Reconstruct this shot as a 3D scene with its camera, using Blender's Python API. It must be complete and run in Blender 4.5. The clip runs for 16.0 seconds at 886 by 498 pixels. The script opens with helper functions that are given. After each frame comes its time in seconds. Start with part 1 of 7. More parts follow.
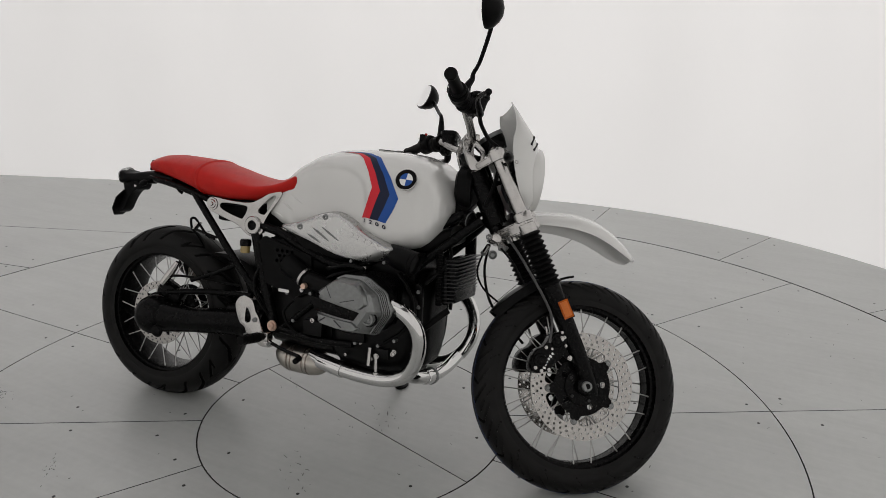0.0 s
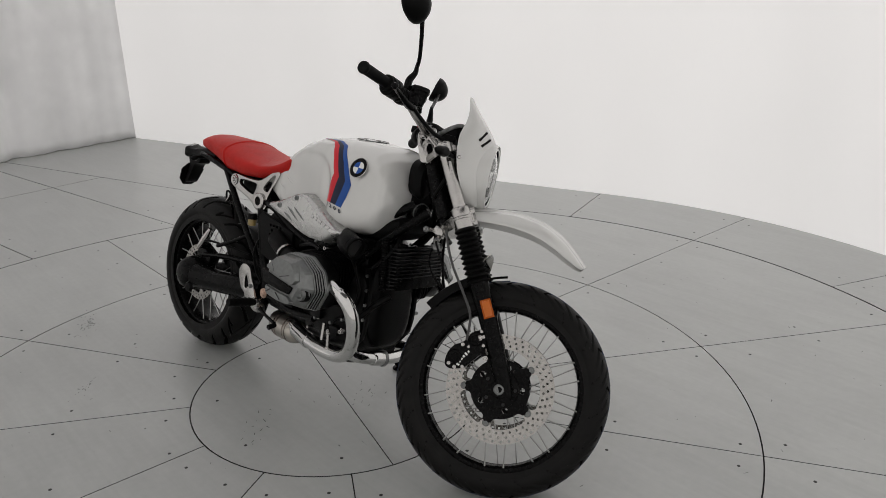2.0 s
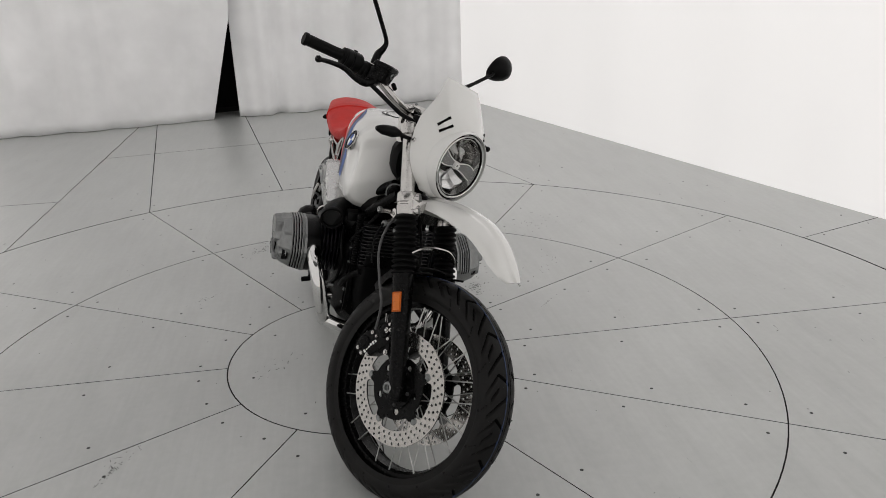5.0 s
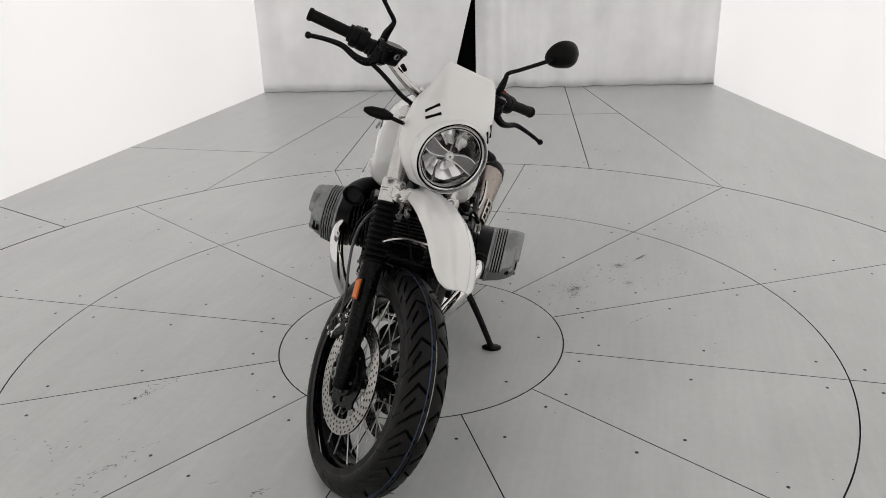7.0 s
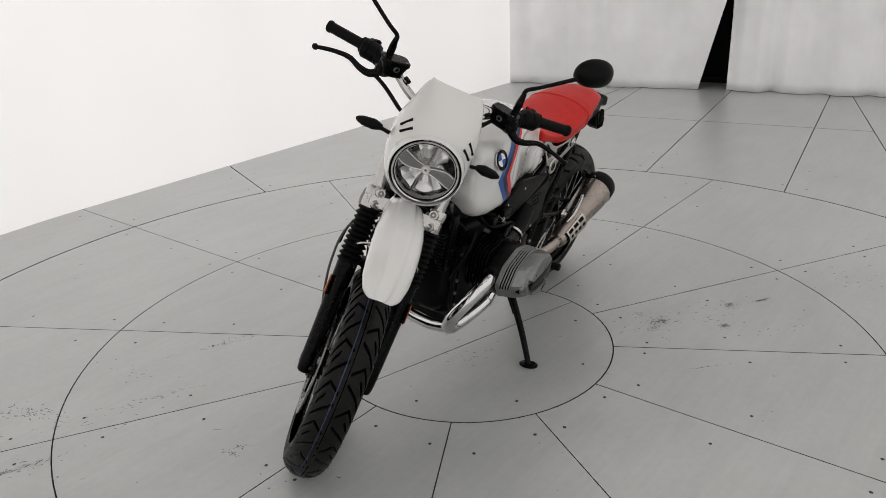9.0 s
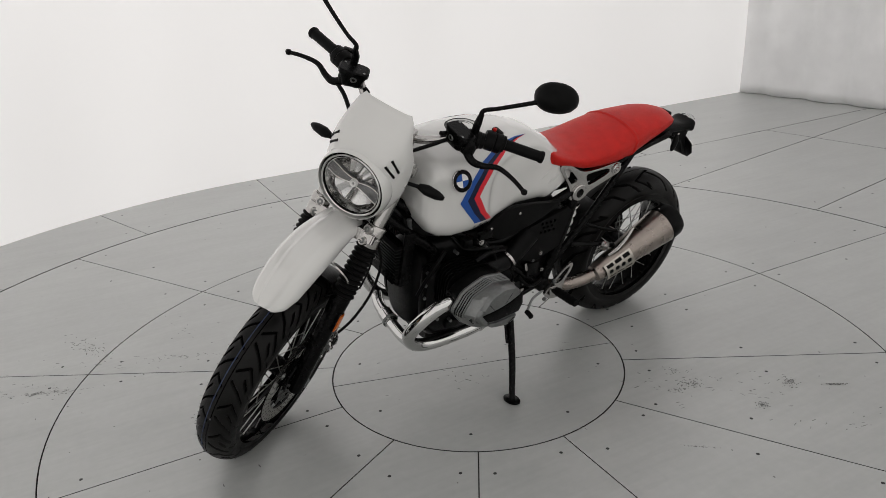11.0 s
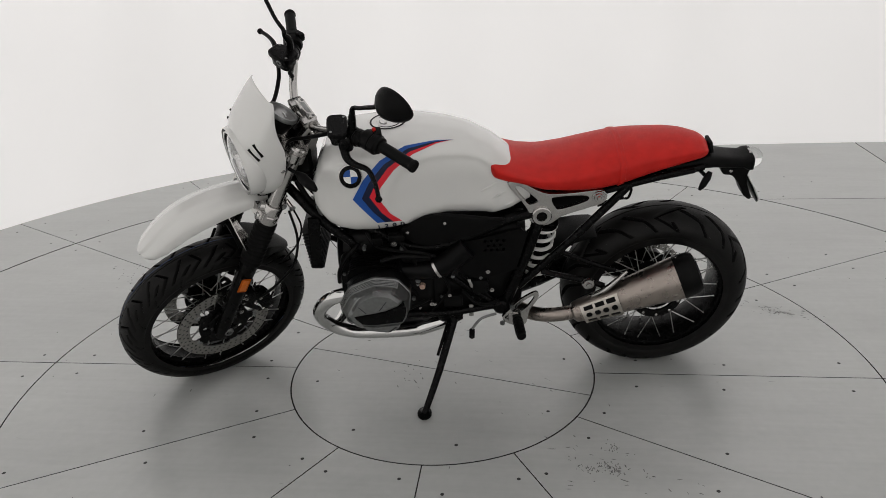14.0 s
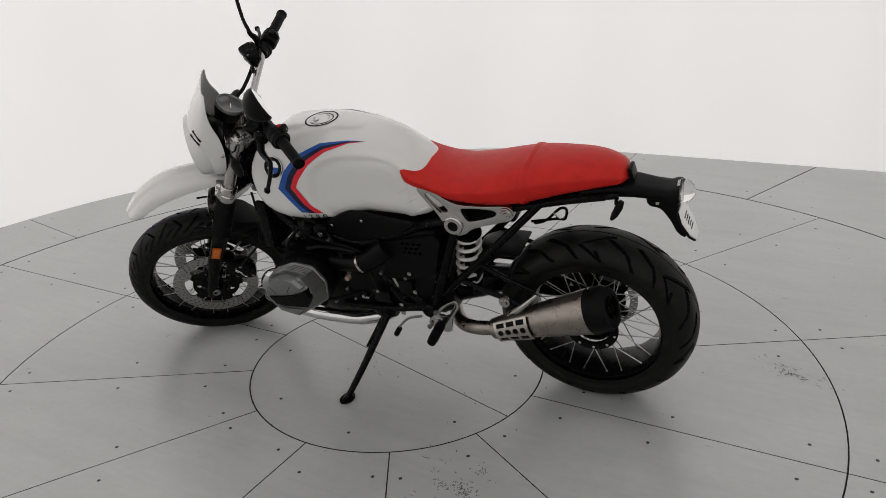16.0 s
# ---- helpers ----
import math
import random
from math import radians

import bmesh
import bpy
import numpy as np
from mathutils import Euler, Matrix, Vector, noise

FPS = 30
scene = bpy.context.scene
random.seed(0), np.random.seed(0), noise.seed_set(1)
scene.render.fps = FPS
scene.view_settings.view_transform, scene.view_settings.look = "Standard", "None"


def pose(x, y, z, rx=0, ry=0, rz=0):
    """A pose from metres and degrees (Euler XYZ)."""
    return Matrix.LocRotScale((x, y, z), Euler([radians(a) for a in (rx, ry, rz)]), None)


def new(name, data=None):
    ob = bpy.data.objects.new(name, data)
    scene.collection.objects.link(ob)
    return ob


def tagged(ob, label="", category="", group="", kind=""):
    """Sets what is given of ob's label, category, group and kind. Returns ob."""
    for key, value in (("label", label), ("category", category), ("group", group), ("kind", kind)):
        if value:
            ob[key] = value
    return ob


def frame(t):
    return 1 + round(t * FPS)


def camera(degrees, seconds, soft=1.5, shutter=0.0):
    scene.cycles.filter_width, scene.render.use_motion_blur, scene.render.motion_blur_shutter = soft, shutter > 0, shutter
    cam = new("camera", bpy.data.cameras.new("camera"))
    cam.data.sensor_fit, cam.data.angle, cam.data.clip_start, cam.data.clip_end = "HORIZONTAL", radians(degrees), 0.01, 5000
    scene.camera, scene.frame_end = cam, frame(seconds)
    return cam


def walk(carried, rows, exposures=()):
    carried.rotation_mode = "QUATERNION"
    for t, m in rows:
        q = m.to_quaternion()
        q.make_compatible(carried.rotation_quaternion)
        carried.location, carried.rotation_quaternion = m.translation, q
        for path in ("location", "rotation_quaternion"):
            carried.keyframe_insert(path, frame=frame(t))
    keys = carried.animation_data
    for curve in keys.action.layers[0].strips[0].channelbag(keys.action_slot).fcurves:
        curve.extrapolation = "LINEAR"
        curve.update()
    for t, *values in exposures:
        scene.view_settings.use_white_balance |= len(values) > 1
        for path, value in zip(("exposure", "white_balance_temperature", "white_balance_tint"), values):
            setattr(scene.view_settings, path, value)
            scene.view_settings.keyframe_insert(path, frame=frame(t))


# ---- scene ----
from mathutils.bvhtree import BVHTree

cam = camera(60.06, 16.0, soft=0.5)
PATH = [
    (0.00, pose(-1.9568, -1.4222, 1.4671, 70.972, 0.105, -61.552)),
    (0.50, pose(-1.8603, -1.6714, 1.4721, 70.922, 0.450, -56.567)),
    (1.00, pose(-1.6932, -1.8321, 1.4411, 70.712, 0.833, -51.202)),
    (1.50, pose(-1.5510, -2.0067, 1.4746, 70.668, 0.920, -46.212)),
    (2.00, pose(-1.3933, -2.2103, 1.4710, 70.537, 1.141, -41.652)),
    (2.50, pose(-1.2000, -2.2826, 1.4411, 70.156, 1.321, -36.272)),
    (3.00, pose(-1.0032, -2.3928, 1.4586, 70.221, 1.531, -30.455)),
    (3.50, pose(-0.7671, -2.5436, 1.4752, 69.938, 1.596, -25.253)),
    (4.00, pose(-0.5427, -2.5557, 1.4342, 69.730, 1.736, -19.818)),
    (4.60, pose(-0.2693, -2.6472, 1.4366, 69.520, 1.733, -13.223)),
    (5.25, pose(0.0379, -2.6882, 1.4431, 69.083, 1.668, -5.909)),
    (5.90, pose(0.3440, -2.6653, 1.4505, 68.644, 1.622, 1.679)),
    (6.50, pose(0.6144, -2.5848, 1.4551, 68.430, 1.668, 9.015)),
    (7.00, pose(0.7990, -2.5010, 1.4197, 68.128, 1.927, 14.856)),
    (7.50, pose(1.0042, -2.4165, 1.4667, 67.755, 2.249, 21.363)),
    (8.00, pose(1.2711, -2.3075, 1.4648, 67.988, 2.597, 27.743)),
    (8.60, pose(1.5130, -2.1830, 1.4659, 68.021, 2.781, 34.855)),
    (9.25, pose(1.7339, -2.0071, 1.4645, 68.192, 3.061, 41.967)),
    (9.90, pose(1.9148, -1.7758, 1.4622, 68.383, 3.297, 48.997)),
    (10.50, pose(2.0490, -1.5018, 1.4608, 68.469, 3.360, 55.884)),
    (11.00, pose(2.2136, -1.2421, 1.4638, 68.627, 2.923, 61.925)),
    (11.50, pose(2.3101, -0.9857, 1.4527, 68.672, 2.873, 67.803)),
    (12.00, pose(2.3480, -0.7355, 1.4590, 68.530, 2.941, 74.001)),
    (12.50, pose(2.4247, -0.4677, 1.4552, 68.608, 2.672, 79.445)),
    (13.00, pose(2.4634, -0.1899, 1.4596, 68.649, 2.517, 85.178)),
    (13.50, pose(2.4094, 0.0390, 1.4204, 68.941, 2.382, 90.950)),
    (14.00, pose(2.3928, 0.3389, 1.4514, 67.944, 2.622, 96.415)),
    (14.50, pose(2.3442, 0.6590, 1.4484, 67.615, 2.781, 101.749)),
    (15.00, pose(2.2322, 0.9004, 1.4179, 67.616, 3.144, 107.711)),
    (15.50, pose(2.1568, 1.1795, 1.4304, 68.026, 3.342, 113.893)),
    (16.00, pose(2.0574, 1.4534, 1.4569, 68.048, 3.306, 119.432)),
]
# the clip's camera opens up while it faces the curtain
walk(cam, PATH, [(0.0, -0.03), (2.0, -0.03), (4.0, 0.05), (6.5, 0.36), (7.5, 0.36), (8.5, 0.32), (10.5, 0.16), (12.5, 0.125), (16.0, 0.11)])

# ---- world and light ----
world = bpy.data.worlds.new("studio_air")
scene.world = world
world.use_nodes = True
world.node_tree.nodes["Background"].inputs["Color"].default_value = (0.02, 0.02, 0.02, 1)
world.node_tree.nodes["Background"].inputs["Strength"].default_value = 1.0


def area_light(name, m, sx, sy, watts, colour=(1, 0.965, 0.965)):
    d = bpy.data.lights.new(name, "AREA")
    d.shape, d.size, d.size_y, d.energy, d.color = "RECTANGLE", sx, sy, watts, colour
    ob = new(name, d)
    ob.matrix_world = m
    return ob


area_light("ceiling_softbox", pose(0, 1.55, 4.1, 0, 0, 0), 5.6, 6.4, 67)

# ---- materials ----
def material(name, colour, rough=0.5, metal=0.0, noise_scale=0.0, vary=0.0, bump=0.0, bump_scale=200.0, coat=0.0, spec=0.5, rough_vary=0.0):
    m = bpy.data.materials.new(name)
    m.use_nodes = True
    n, l = m.node_tree.nodes, m.node_tree.links
    b = n["Principled BSDF"]
    b.inputs["Base Color"].default_value = (*colour, 1)
    b.inputs["Roughness"].default_value = rough
    b.inputs["Metallic"].default_value = metal
    b.inputs["Coat Weight"].default_value = coat
    b.inputs["Coat Roughness"].default_value = 0.04
    b.inputs["Specular IOR Level"].default_value = spec
    tc = n.new("ShaderNodeTexCoord")
    if vary > 0 or rough_vary > 0:
        t = n.new("ShaderNodeTexNoise")
        t.inputs["Scale"].default_value = noise_scale
        t.inputs["Detail"].default_value = 6
        l.new(tc.outputs["Object"], t.inputs["Vector"])
        if vary > 0:
            r = n.new("ShaderNodeMapRange")
            r.inputs["From Min"].default_value, r.inputs["From Max"].default_value = 0.3, 0.7
            r.inputs["To Min"].default_value, r.inputs["To Max"].default_value = 1 - vary, 1 + vary
            l.new(t.outputs["Fac"], r.inputs["Value"])
            x = n.new("ShaderNodeMix")
            x.data_type, x.blend_type = "RGBA", "MULTIPLY"
            x.inputs["Factor"].default_value = 1
            x.inputs["A"].default_value = (*colour, 1)
            l.new(r.outputs["Result"], x.inputs["B"])
            l.new(x.outputs["Result"], b.inputs["Base Color"])
        if rough_vary > 0:
            r2 = n.new("ShaderNodeMapRange")
            r2.inputs["From Min"].default_value, r2.inputs["From Max"].default_value = 0.3, 0.7
            r2.inputs["To Min"].default_value, r2.inputs["To Max"].default_value = max(0.02, rough - rough_vary), min(1, rough + rough_vary)
            l.new(t.outputs["Fac"], r2.inputs["Value"])
            l.new(r2.outputs["Result"], b.inputs["Roughness"])
    if bump > 0:
        t2 = n.new("ShaderNodeTexNoise")
        t2.inputs["Scale"].default_value = bump_scale
        t2.inputs["Detail"].default_value = 4
        l.new(tc.outputs["Object"], t2.inputs["Vector"])
        bp = n.new("ShaderNodeBump")
        bp.inputs["Strength"].default_value = bump
        bp.inputs["Distance"].default_value = 0.002
        l.new(t2.outputs["Fac"], bp.inputs["Height"])
        l.new(bp.outputs["Normal"], b.inputs["Normal"])
    return m


WHITE = material("white_paint", (0.60, 0.60, 0.58), 0.20, coat=1.0, noise_scale=6, vary=0.02)
RED_SEAT = material("red_leather", (0.46, 0.014, 0.010), 0.44, spec=0.17, noise_scale=30, vary=0.10, bump=0.35, bump_scale=420)
RED = material("red_decal", (0.60, 0.022, 0.035), 0.3, spec=0.2)
NAVY = material("navy_decal", (0.008, 0.012, 0.035), 0.3, spec=0.2)
BLUE = material("blue_decal", (0.016, 0.075, 0.30), 0.3, spec=0.2)
RUBBER = material("tyre_rubber", (0.0058, 0.0056, 0.0053), 0.46, spec=0.14, noise_scale=22, vary=0.45, bump=0.3, bump_scale=260, rough_vary=0.12)
# darker copy of the tyre rubber, painting the shade down in the grooves
GROOVE_SHADE = material("groove_shade_rubber", (0.0025, 0.0025, 0.0025), 0.8, spec=0.05)
GRIP = material("grip_rubber", (0.0035, 0.0035, 0.0035), 0.55, spec=0.08, noise_scale=40, vary=0.2)
BLACK = material("black_powder_coat", (0.0025, 0.0025, 0.0025), 0.22, spec=0.085, noise_scale=60, vary=0.25, bump=0.1, bump_scale=900, rough_vary=0.1)
MATT = material("matt_black_plastic", (0.0032, 0.0032, 0.0032), 0.38, spec=0.075, noise_scale=50, vary=0.25, bump=0.15, bump_scale=700)
ENGINE = material("black_engine_casting", (0.0026, 0.0026, 0.0026), 0.28, spec=0.11, noise_scale=45, vary=0.3, bump=0.3, bump_scale=500)
GREY = material("grey_cast_aluminium", (0.19, 0.196, 0.193), 0.31, 0.8, noise_scale=80, vary=0.1, bump=0.15, bump_scale=900)
SILVER = material("silver_aluminium", (0.45, 0.44, 0.425), 0.16, 0.98, noise_scale=60, vary=0.06, bump=0.08, bump_scale=900)
CHROME = material("polished_chrome", (0.62, 0.62, 0.61), 0.1, 1.0, noise_scale=20, vary=0.04, rough_vary=0.05)
STEEL = material("brushed_steel", (0.29, 0.255, 0.228), 0.3, 1.0, noise_scale=30, vary=0.08, rough_vary=0.06)
DISC = material("steel_brake_disc", (0.37, 0.36, 0.34), 0.17, 0.97, noise_scale=90, vary=0.1)
SPOKE = material("spoke_steel", (0.42, 0.42, 0.41), 0.3, 0.9)
ORANGE = material("orange_reflector", (0.38, 0.075, 0.004), 0.25, spec=0.25, noise_scale=300, vary=0.15)
AMBER_LENS = material("amber_reflector_field", (0.52, 0.13, 0.012), 0.3, spec=0.3, noise_scale=400, vary=0.2)
SHIELD = material("pale_steel_shield", (0.46, 0.43, 0.39), 0.3, 1.0, noise_scale=40, vary=0.08)
FIN = material("cooler_fin_metal", (0.012, 0.012, 0.012), 0.33, 0.5, noise_scale=60, vary=0.2)
SATIN = material("satin_silver_paint", (0.50, 0.50, 0.49), 0.27, 0.9, noise_scale=15, vary=0.05, rough_vary=0.03)
SPRING = material("white_spring_paint", (0.6, 0.6, 0.58), 0.35)
REFLECTOR = material("lamp_reflector", (0.80, 0.80, 0.79), 0.18, 0.55, noise_scale=25, vary=0.08)
LAMP_GREY = material("lamp_grey_plastic", (0.17, 0.17, 0.17), 0.4, noise_scale=40, vary=0.08)
CABLE = material("grey_cable_rubber", (0.05, 0.05, 0.05), 0.5, noise_scale=60, vary=0.15)
BLUE_MARK = material("blue_tyre_line", (0.010, 0.022, 0.060), 0.6, noise_scale=60, vary=0.8)
DIAL = material("dial_face", (0.06, 0.06, 0.06), 0.3, coat=1.0)
LAMP_GLASS = material("lamp_glass", (0.95, 0.95, 0.95), 0.02)
LAMP_GLASS.node_tree.nodes["Principled BSDF"].inputs["Transmission Weight"].default_value = 1.0
LAMP_GLASS.node_tree.nodes["Principled BSDF"].inputs["IOR"].default_value = 1.12
MIRROR = material("mirror_glass", (0.85, 0.85, 0.85), 0.02, 1.0)
AMBER = material("amber_fluid", (0.30, 0.22, 0.08), 0.3, coat=0.4)
BRONZE = material("bronze_bolt", (0.60, 0.42, 0.33), 0.4, 0.8, noise_scale=80, vary=0.2)
WHITE_MARK = material("white_marking", (0.75, 0.75, 0.73), 0.4)
# near black that stands in for unlit depth in openings
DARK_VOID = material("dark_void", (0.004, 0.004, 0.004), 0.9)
# dark screws and marks; also the painted shade in brake disc holes
SCREW_AND_SHADE = material("dark_screw_and_hole_shade", (0.03, 0.03, 0.03), 0.5, 0.4)
SCUFF = material("worn_floor_paint", (0.13, 0.13, 0.125), 0.6, noise_scale=50, vary=0.4)
JOINT = material("floor_joint", (0.05, 0.05, 0.048), 0.9, spec=0.1, noise_scale=1.6, vary=0.7)


def floor_material():
    m = material("painted_floor", (0.5, 0.5, 0.49), 0.5)
    n, l = m.node_tree.nodes, m.node_tree.links
    b = n["Principled BSDF"]
    geo = n.new("ShaderNodeNewGeometry")
    info = n.new("ShaderNodeObjectInfo")
    big = n.new("ShaderNodeTexNoise")
    big.inputs["Scale"].default_value, big.inputs["Detail"].default_value = 1.3, 5
    fine = n.new("ShaderNodeTexNoise")
    fine.inputs["Scale"].default_value, fine.inputs["Detail"].default_value = 34, 8
    scuff = n.new("ShaderNodeTexNoise")
    scuff.inputs["Scale"].default_value, scuff.inputs["Detail"].default_value, scuff.inputs["Roughness"].default_value = 26, 10, 0.75
    where = n.new("ShaderNodeTexNoise")
    where.inputs["Scale"].default_value, where.inputs["Detail"].default_value = 1.7, 2
    for t in (big, fine, where):
        l.new(geo.outputs["Position"], t.inputs["Vector"])
    stretch = n.new("ShaderNodeMapping")
    stretch.inputs["Scale"].default_value = (1.0, 0.45, 1)
    stretch.inputs["Rotation"].default_value = (0, 0, 0.5)
    l.new(geo.outputs["Position"], stretch.inputs["Vector"])
    l.new(stretch.outputs["Vector"], scuff.inputs["Vector"])

    def span(src, a, c, lo, hi):
        r = n.new("ShaderNodeMapRange")
        r.inputs["From Min"].default_value, r.inputs["From Max"].default_value = a, c
        r.inputs["To Min"].default_value, r.inputs["To Max"].default_value = lo, hi
        l.new(src, r.inputs["Value"])
        return r.outputs["Result"]

    def times(a, c):
        k = n.new("ShaderNodeMath")
        k.operation = "MULTIPLY"
        l.new(a, k.inputs[0])
        l.new(c, k.inputs[1])
        return k.outputs["Value"]

    v = times(span(big.outputs["Fac"], 0.3, 0.7, 0.90, 1.09), span(fine.outputs["Fac"], 0.3, 0.7, 0.97, 1.03))
    v = times(v, span(info.outputs["Random"], 0, 1, 0.97, 1.03))
    spot = times(span(where.outputs["Fac"], 0.48, 0.62, 0.12, 1), span(scuff.outputs["Fac"], 0.58, 0.70, 0, 1))
    v = times(v, span(spot, 0, 1, 1.0, 0.97))
    smear = n.new("ShaderNodeTexNoise")
    smear.inputs["Scale"].default_value, smear.inputs["Detail"].default_value, smear.inputs["Roughness"].default_value = 9, 4, 0.6
    drag = n.new("ShaderNodeMapping")
    drag.inputs["Scale"].default_value = (1.0, 0.28, 1)
    drag.inputs["Rotation"].default_value = (0, 0, -1.1)
    l.new(geo.outputs["Position"], drag.inputs["Vector"])
    l.new(drag.outputs["Vector"], smear.inputs["Vector"])
    v = times(v, span(smear.outputs["Fac"], 0.42, 0.85, 1.01, 0.89))
    brush = n.new("ShaderNodeTexNoise")
    brush.inputs["Scale"].default_value, brush.inputs["Detail"].default_value = 14, 5
    sweep = n.new("ShaderNodeMapping")
    sweep.inputs["Scale"].default_value = (4.0, 0.22, 1)
    sweep.inputs["Rotation"].default_value = (0, 0, 0.7)
    l.new(geo.outputs["Position"], sweep.inputs["Vector"])
    l.new(sweep.outputs["Vector"], brush.inputs["Vector"])
    v = times(v, span(brush.outputs["Fac"], 0.3, 0.7, 0.97, 1.03))
    fleck = n.new("ShaderNodeTexNoise")
    fleck.inputs["Scale"].default_value, fleck.inputs["Detail"].default_value = 55, 2
    l.new(drag.outputs["Vector"], fleck.inputs["Vector"])
    v = times(v, span(times(span(fleck.outputs["Fac"], 0.735, 0.78, 0, 1), span(where.outputs["Fac"], 0.48, 0.58, 0.0, 1)), 0, 1, 1.0, 0.4))
    x = n.new("ShaderNodeMix")
    x.data_type, x.blend_type = "RGBA", "MULTIPLY"
    x.inputs["Factor"].default_value = 1
    x.inputs["A"].default_value = (0.388, 0.399, 0.386, 1)
    l.new(v, x.inputs["B"])
    b.inputs["Specular IOR Level"].default_value = 0.8
    b.inputs["Coat Weight"].default_value, b.inputs["Coat Roughness"].default_value = 0.55, 0.38
    l.new(x.outputs["Result"], b.inputs["Base Color"])
    l.new(span(big.outputs["Fac"], 0.3, 0.7, 0.30, 0.40), b.inputs["Roughness"])
    return m


FLOOR = floor_material()
WALL = material("white_stretched_fabric", (0.82, 0.815, 0.80), 0.8, noise_scale=1.2, vary=0.02)
CURTAIN = material("white_curtain_cloth", (0.86, 0.86, 0.86), 0.85, noise_scale=3, vary=0.06, bump=0.2, bump_scale=120)
CEILING = material("dark_ceiling_cloth", (0.12, 0.12, 0.12), 0.9, noise_scale=2, vary=0.03)


# ---- mesh helpers ----
def finish(ob, mat, smooth=35):
    me = ob.data
    me.materials.append(mat)
    me.shade_smooth()
    me.set_sharp_from_angle(angle=radians(smooth))
    return ob


def part(name, bm, mat, parent=None, label="", smooth=35):
    me = bpy.data.meshes.new(name)
    bmesh.ops.recalc_face_normals(bm, faces=bm.faces)
    bm.to_mesh(me)
    bm.free()
    ob = finish(new(name, me), mat, smooth)
    ob.parent = parent
    if label:
        tagged(ob, label)
    return ob


def loft(rings, caps=True, closed=False):
    bm = bmesh.new()
    vs = [[bm.verts.new(p) for p in r] for r in rings]
    k = len(vs[0])
    pairs = list(zip(vs, vs[1:]))
    if closed:
        pairs.append((vs[-1], vs[0]))
    for a, b in pairs:
        for i in range(k):
            bm.faces.new((a[i], a[(i + 1) % k], b[(i + 1) % k], b[i]))
    if caps and not closed:
        bm.faces.new(vs[0][::-1])
        bm.faces.new(vs[-1])
    return bm


def smooth_path(pts, n=8):
    pts = [Vector(p) for p in pts]
    out = []
    for i in range(len(pts) - 1):
        p0, p1, p2, p3 = pts[max(i - 1, 0)], pts[i], pts[i + 1], pts[min(i + 2, len(pts) - 1)]
        for j in range(n):
            t = j / n
            out.append(0.5 * ((2 * p1) + (p2 - p0) * t + (2 * p0 - 5 * p1 + 4 * p2 - p3) * t * t + (3 * p1 - p0 - 3 * p2 + p3) * t ** 3))
    out.append(pts[-1])
    return out


def tube(pts, r, segs=12, n=8, closed=False):
    """A round tube through pts; r a number or one radius a point."""
    path = smooth_path(pts, n) if n > 1 else [Vector(p) for p in pts]
    rs = list(r) if isinstance(r, (list, tuple)) else [r] * len(pts)
    m = len(path)
    rings, up = [], None
    for i, p in enumerate(path):
        d = (path[min(i + 1, m - 1)] - path[max(i - 1, 0)]).normalized()
        if up is None:
            up = d.orthogonal().normalized()
        up = (up - d * up.dot(d)).normalized()
        side = d.cross(up)
        f = i / (m - 1) * (len(rs) - 1)
        k = min(int(f), len(rs) - 2)
        rad = rs[k] + (rs[k + 1] - rs[k]) * (f - k)
        rings.append([p + rad * (math.cos(a) * up + math.sin(a) * side) for a in (2 * math.pi * j / segs for j in range(segs))])
    return loft(rings)


def lathe(profile, origin, axis, segs=32, closed=True):
    """Spins (radius, along) points round an axis through origin."""
    axis = Vector(axis).normalized()
    u = axis.orthogonal().normalized()
    w = axis.cross(u)
    o = Vector(origin)
    rings = []
    for j in range(segs):
        a = 2 * math.pi * j / segs
        e = math.cos(a) * u + math.sin(a) * w
        rings.append([o + e * rr + axis * h for rr, h in profile])
    bm = bmesh.new()
    vs = [[bm.verts.new(p) for p in r] for r in rings]
    k = len(profile)
    for j in range(segs):
        a, b = vs[j], vs[(j + 1) % segs]
        for i in range(k if closed else k - 1):
            bm.faces.new((a[i], a[(i + 1) % k], b[(i + 1) % k], b[i]))
    bmesh.ops.remove_doubles(bm, verts=bm.verts, dist=1e-5)
    return bm


def rod(a, b, r, segs=12):
    a, b = Vector(a), Vector(b)
    h = (b - a).length
    e = min(r * 0.25, 0.002)
    return lathe([(0, 0), (r - e, 0), (r, e), (r, h - e), (r - e, h), (0, h)], a, b - a, segs, closed=False)


def box(cx, cy, cz, sx, sy, sz, bevel=0.006, m=None):
    bm = bmesh.new()
    bmesh.ops.create_cube(bm, size=1, matrix=Matrix.Translation((cx, cy, cz)) @ (m or Matrix()) @ Matrix.Diagonal((sx, sy, sz, 1)))
    if bevel > 0:
        bmesh.ops.bevel(bm, geom=bm.edges[:], offset=bevel, segments=2, affect="EDGES", profile=0.6)
    return bm


def add(bm, other):
    me = bpy.data.meshes.new("joined")
    other.to_mesh(me)
    other.free()
    bm.from_mesh(me)
    bpy.data.meshes.remove(me)
    return bm


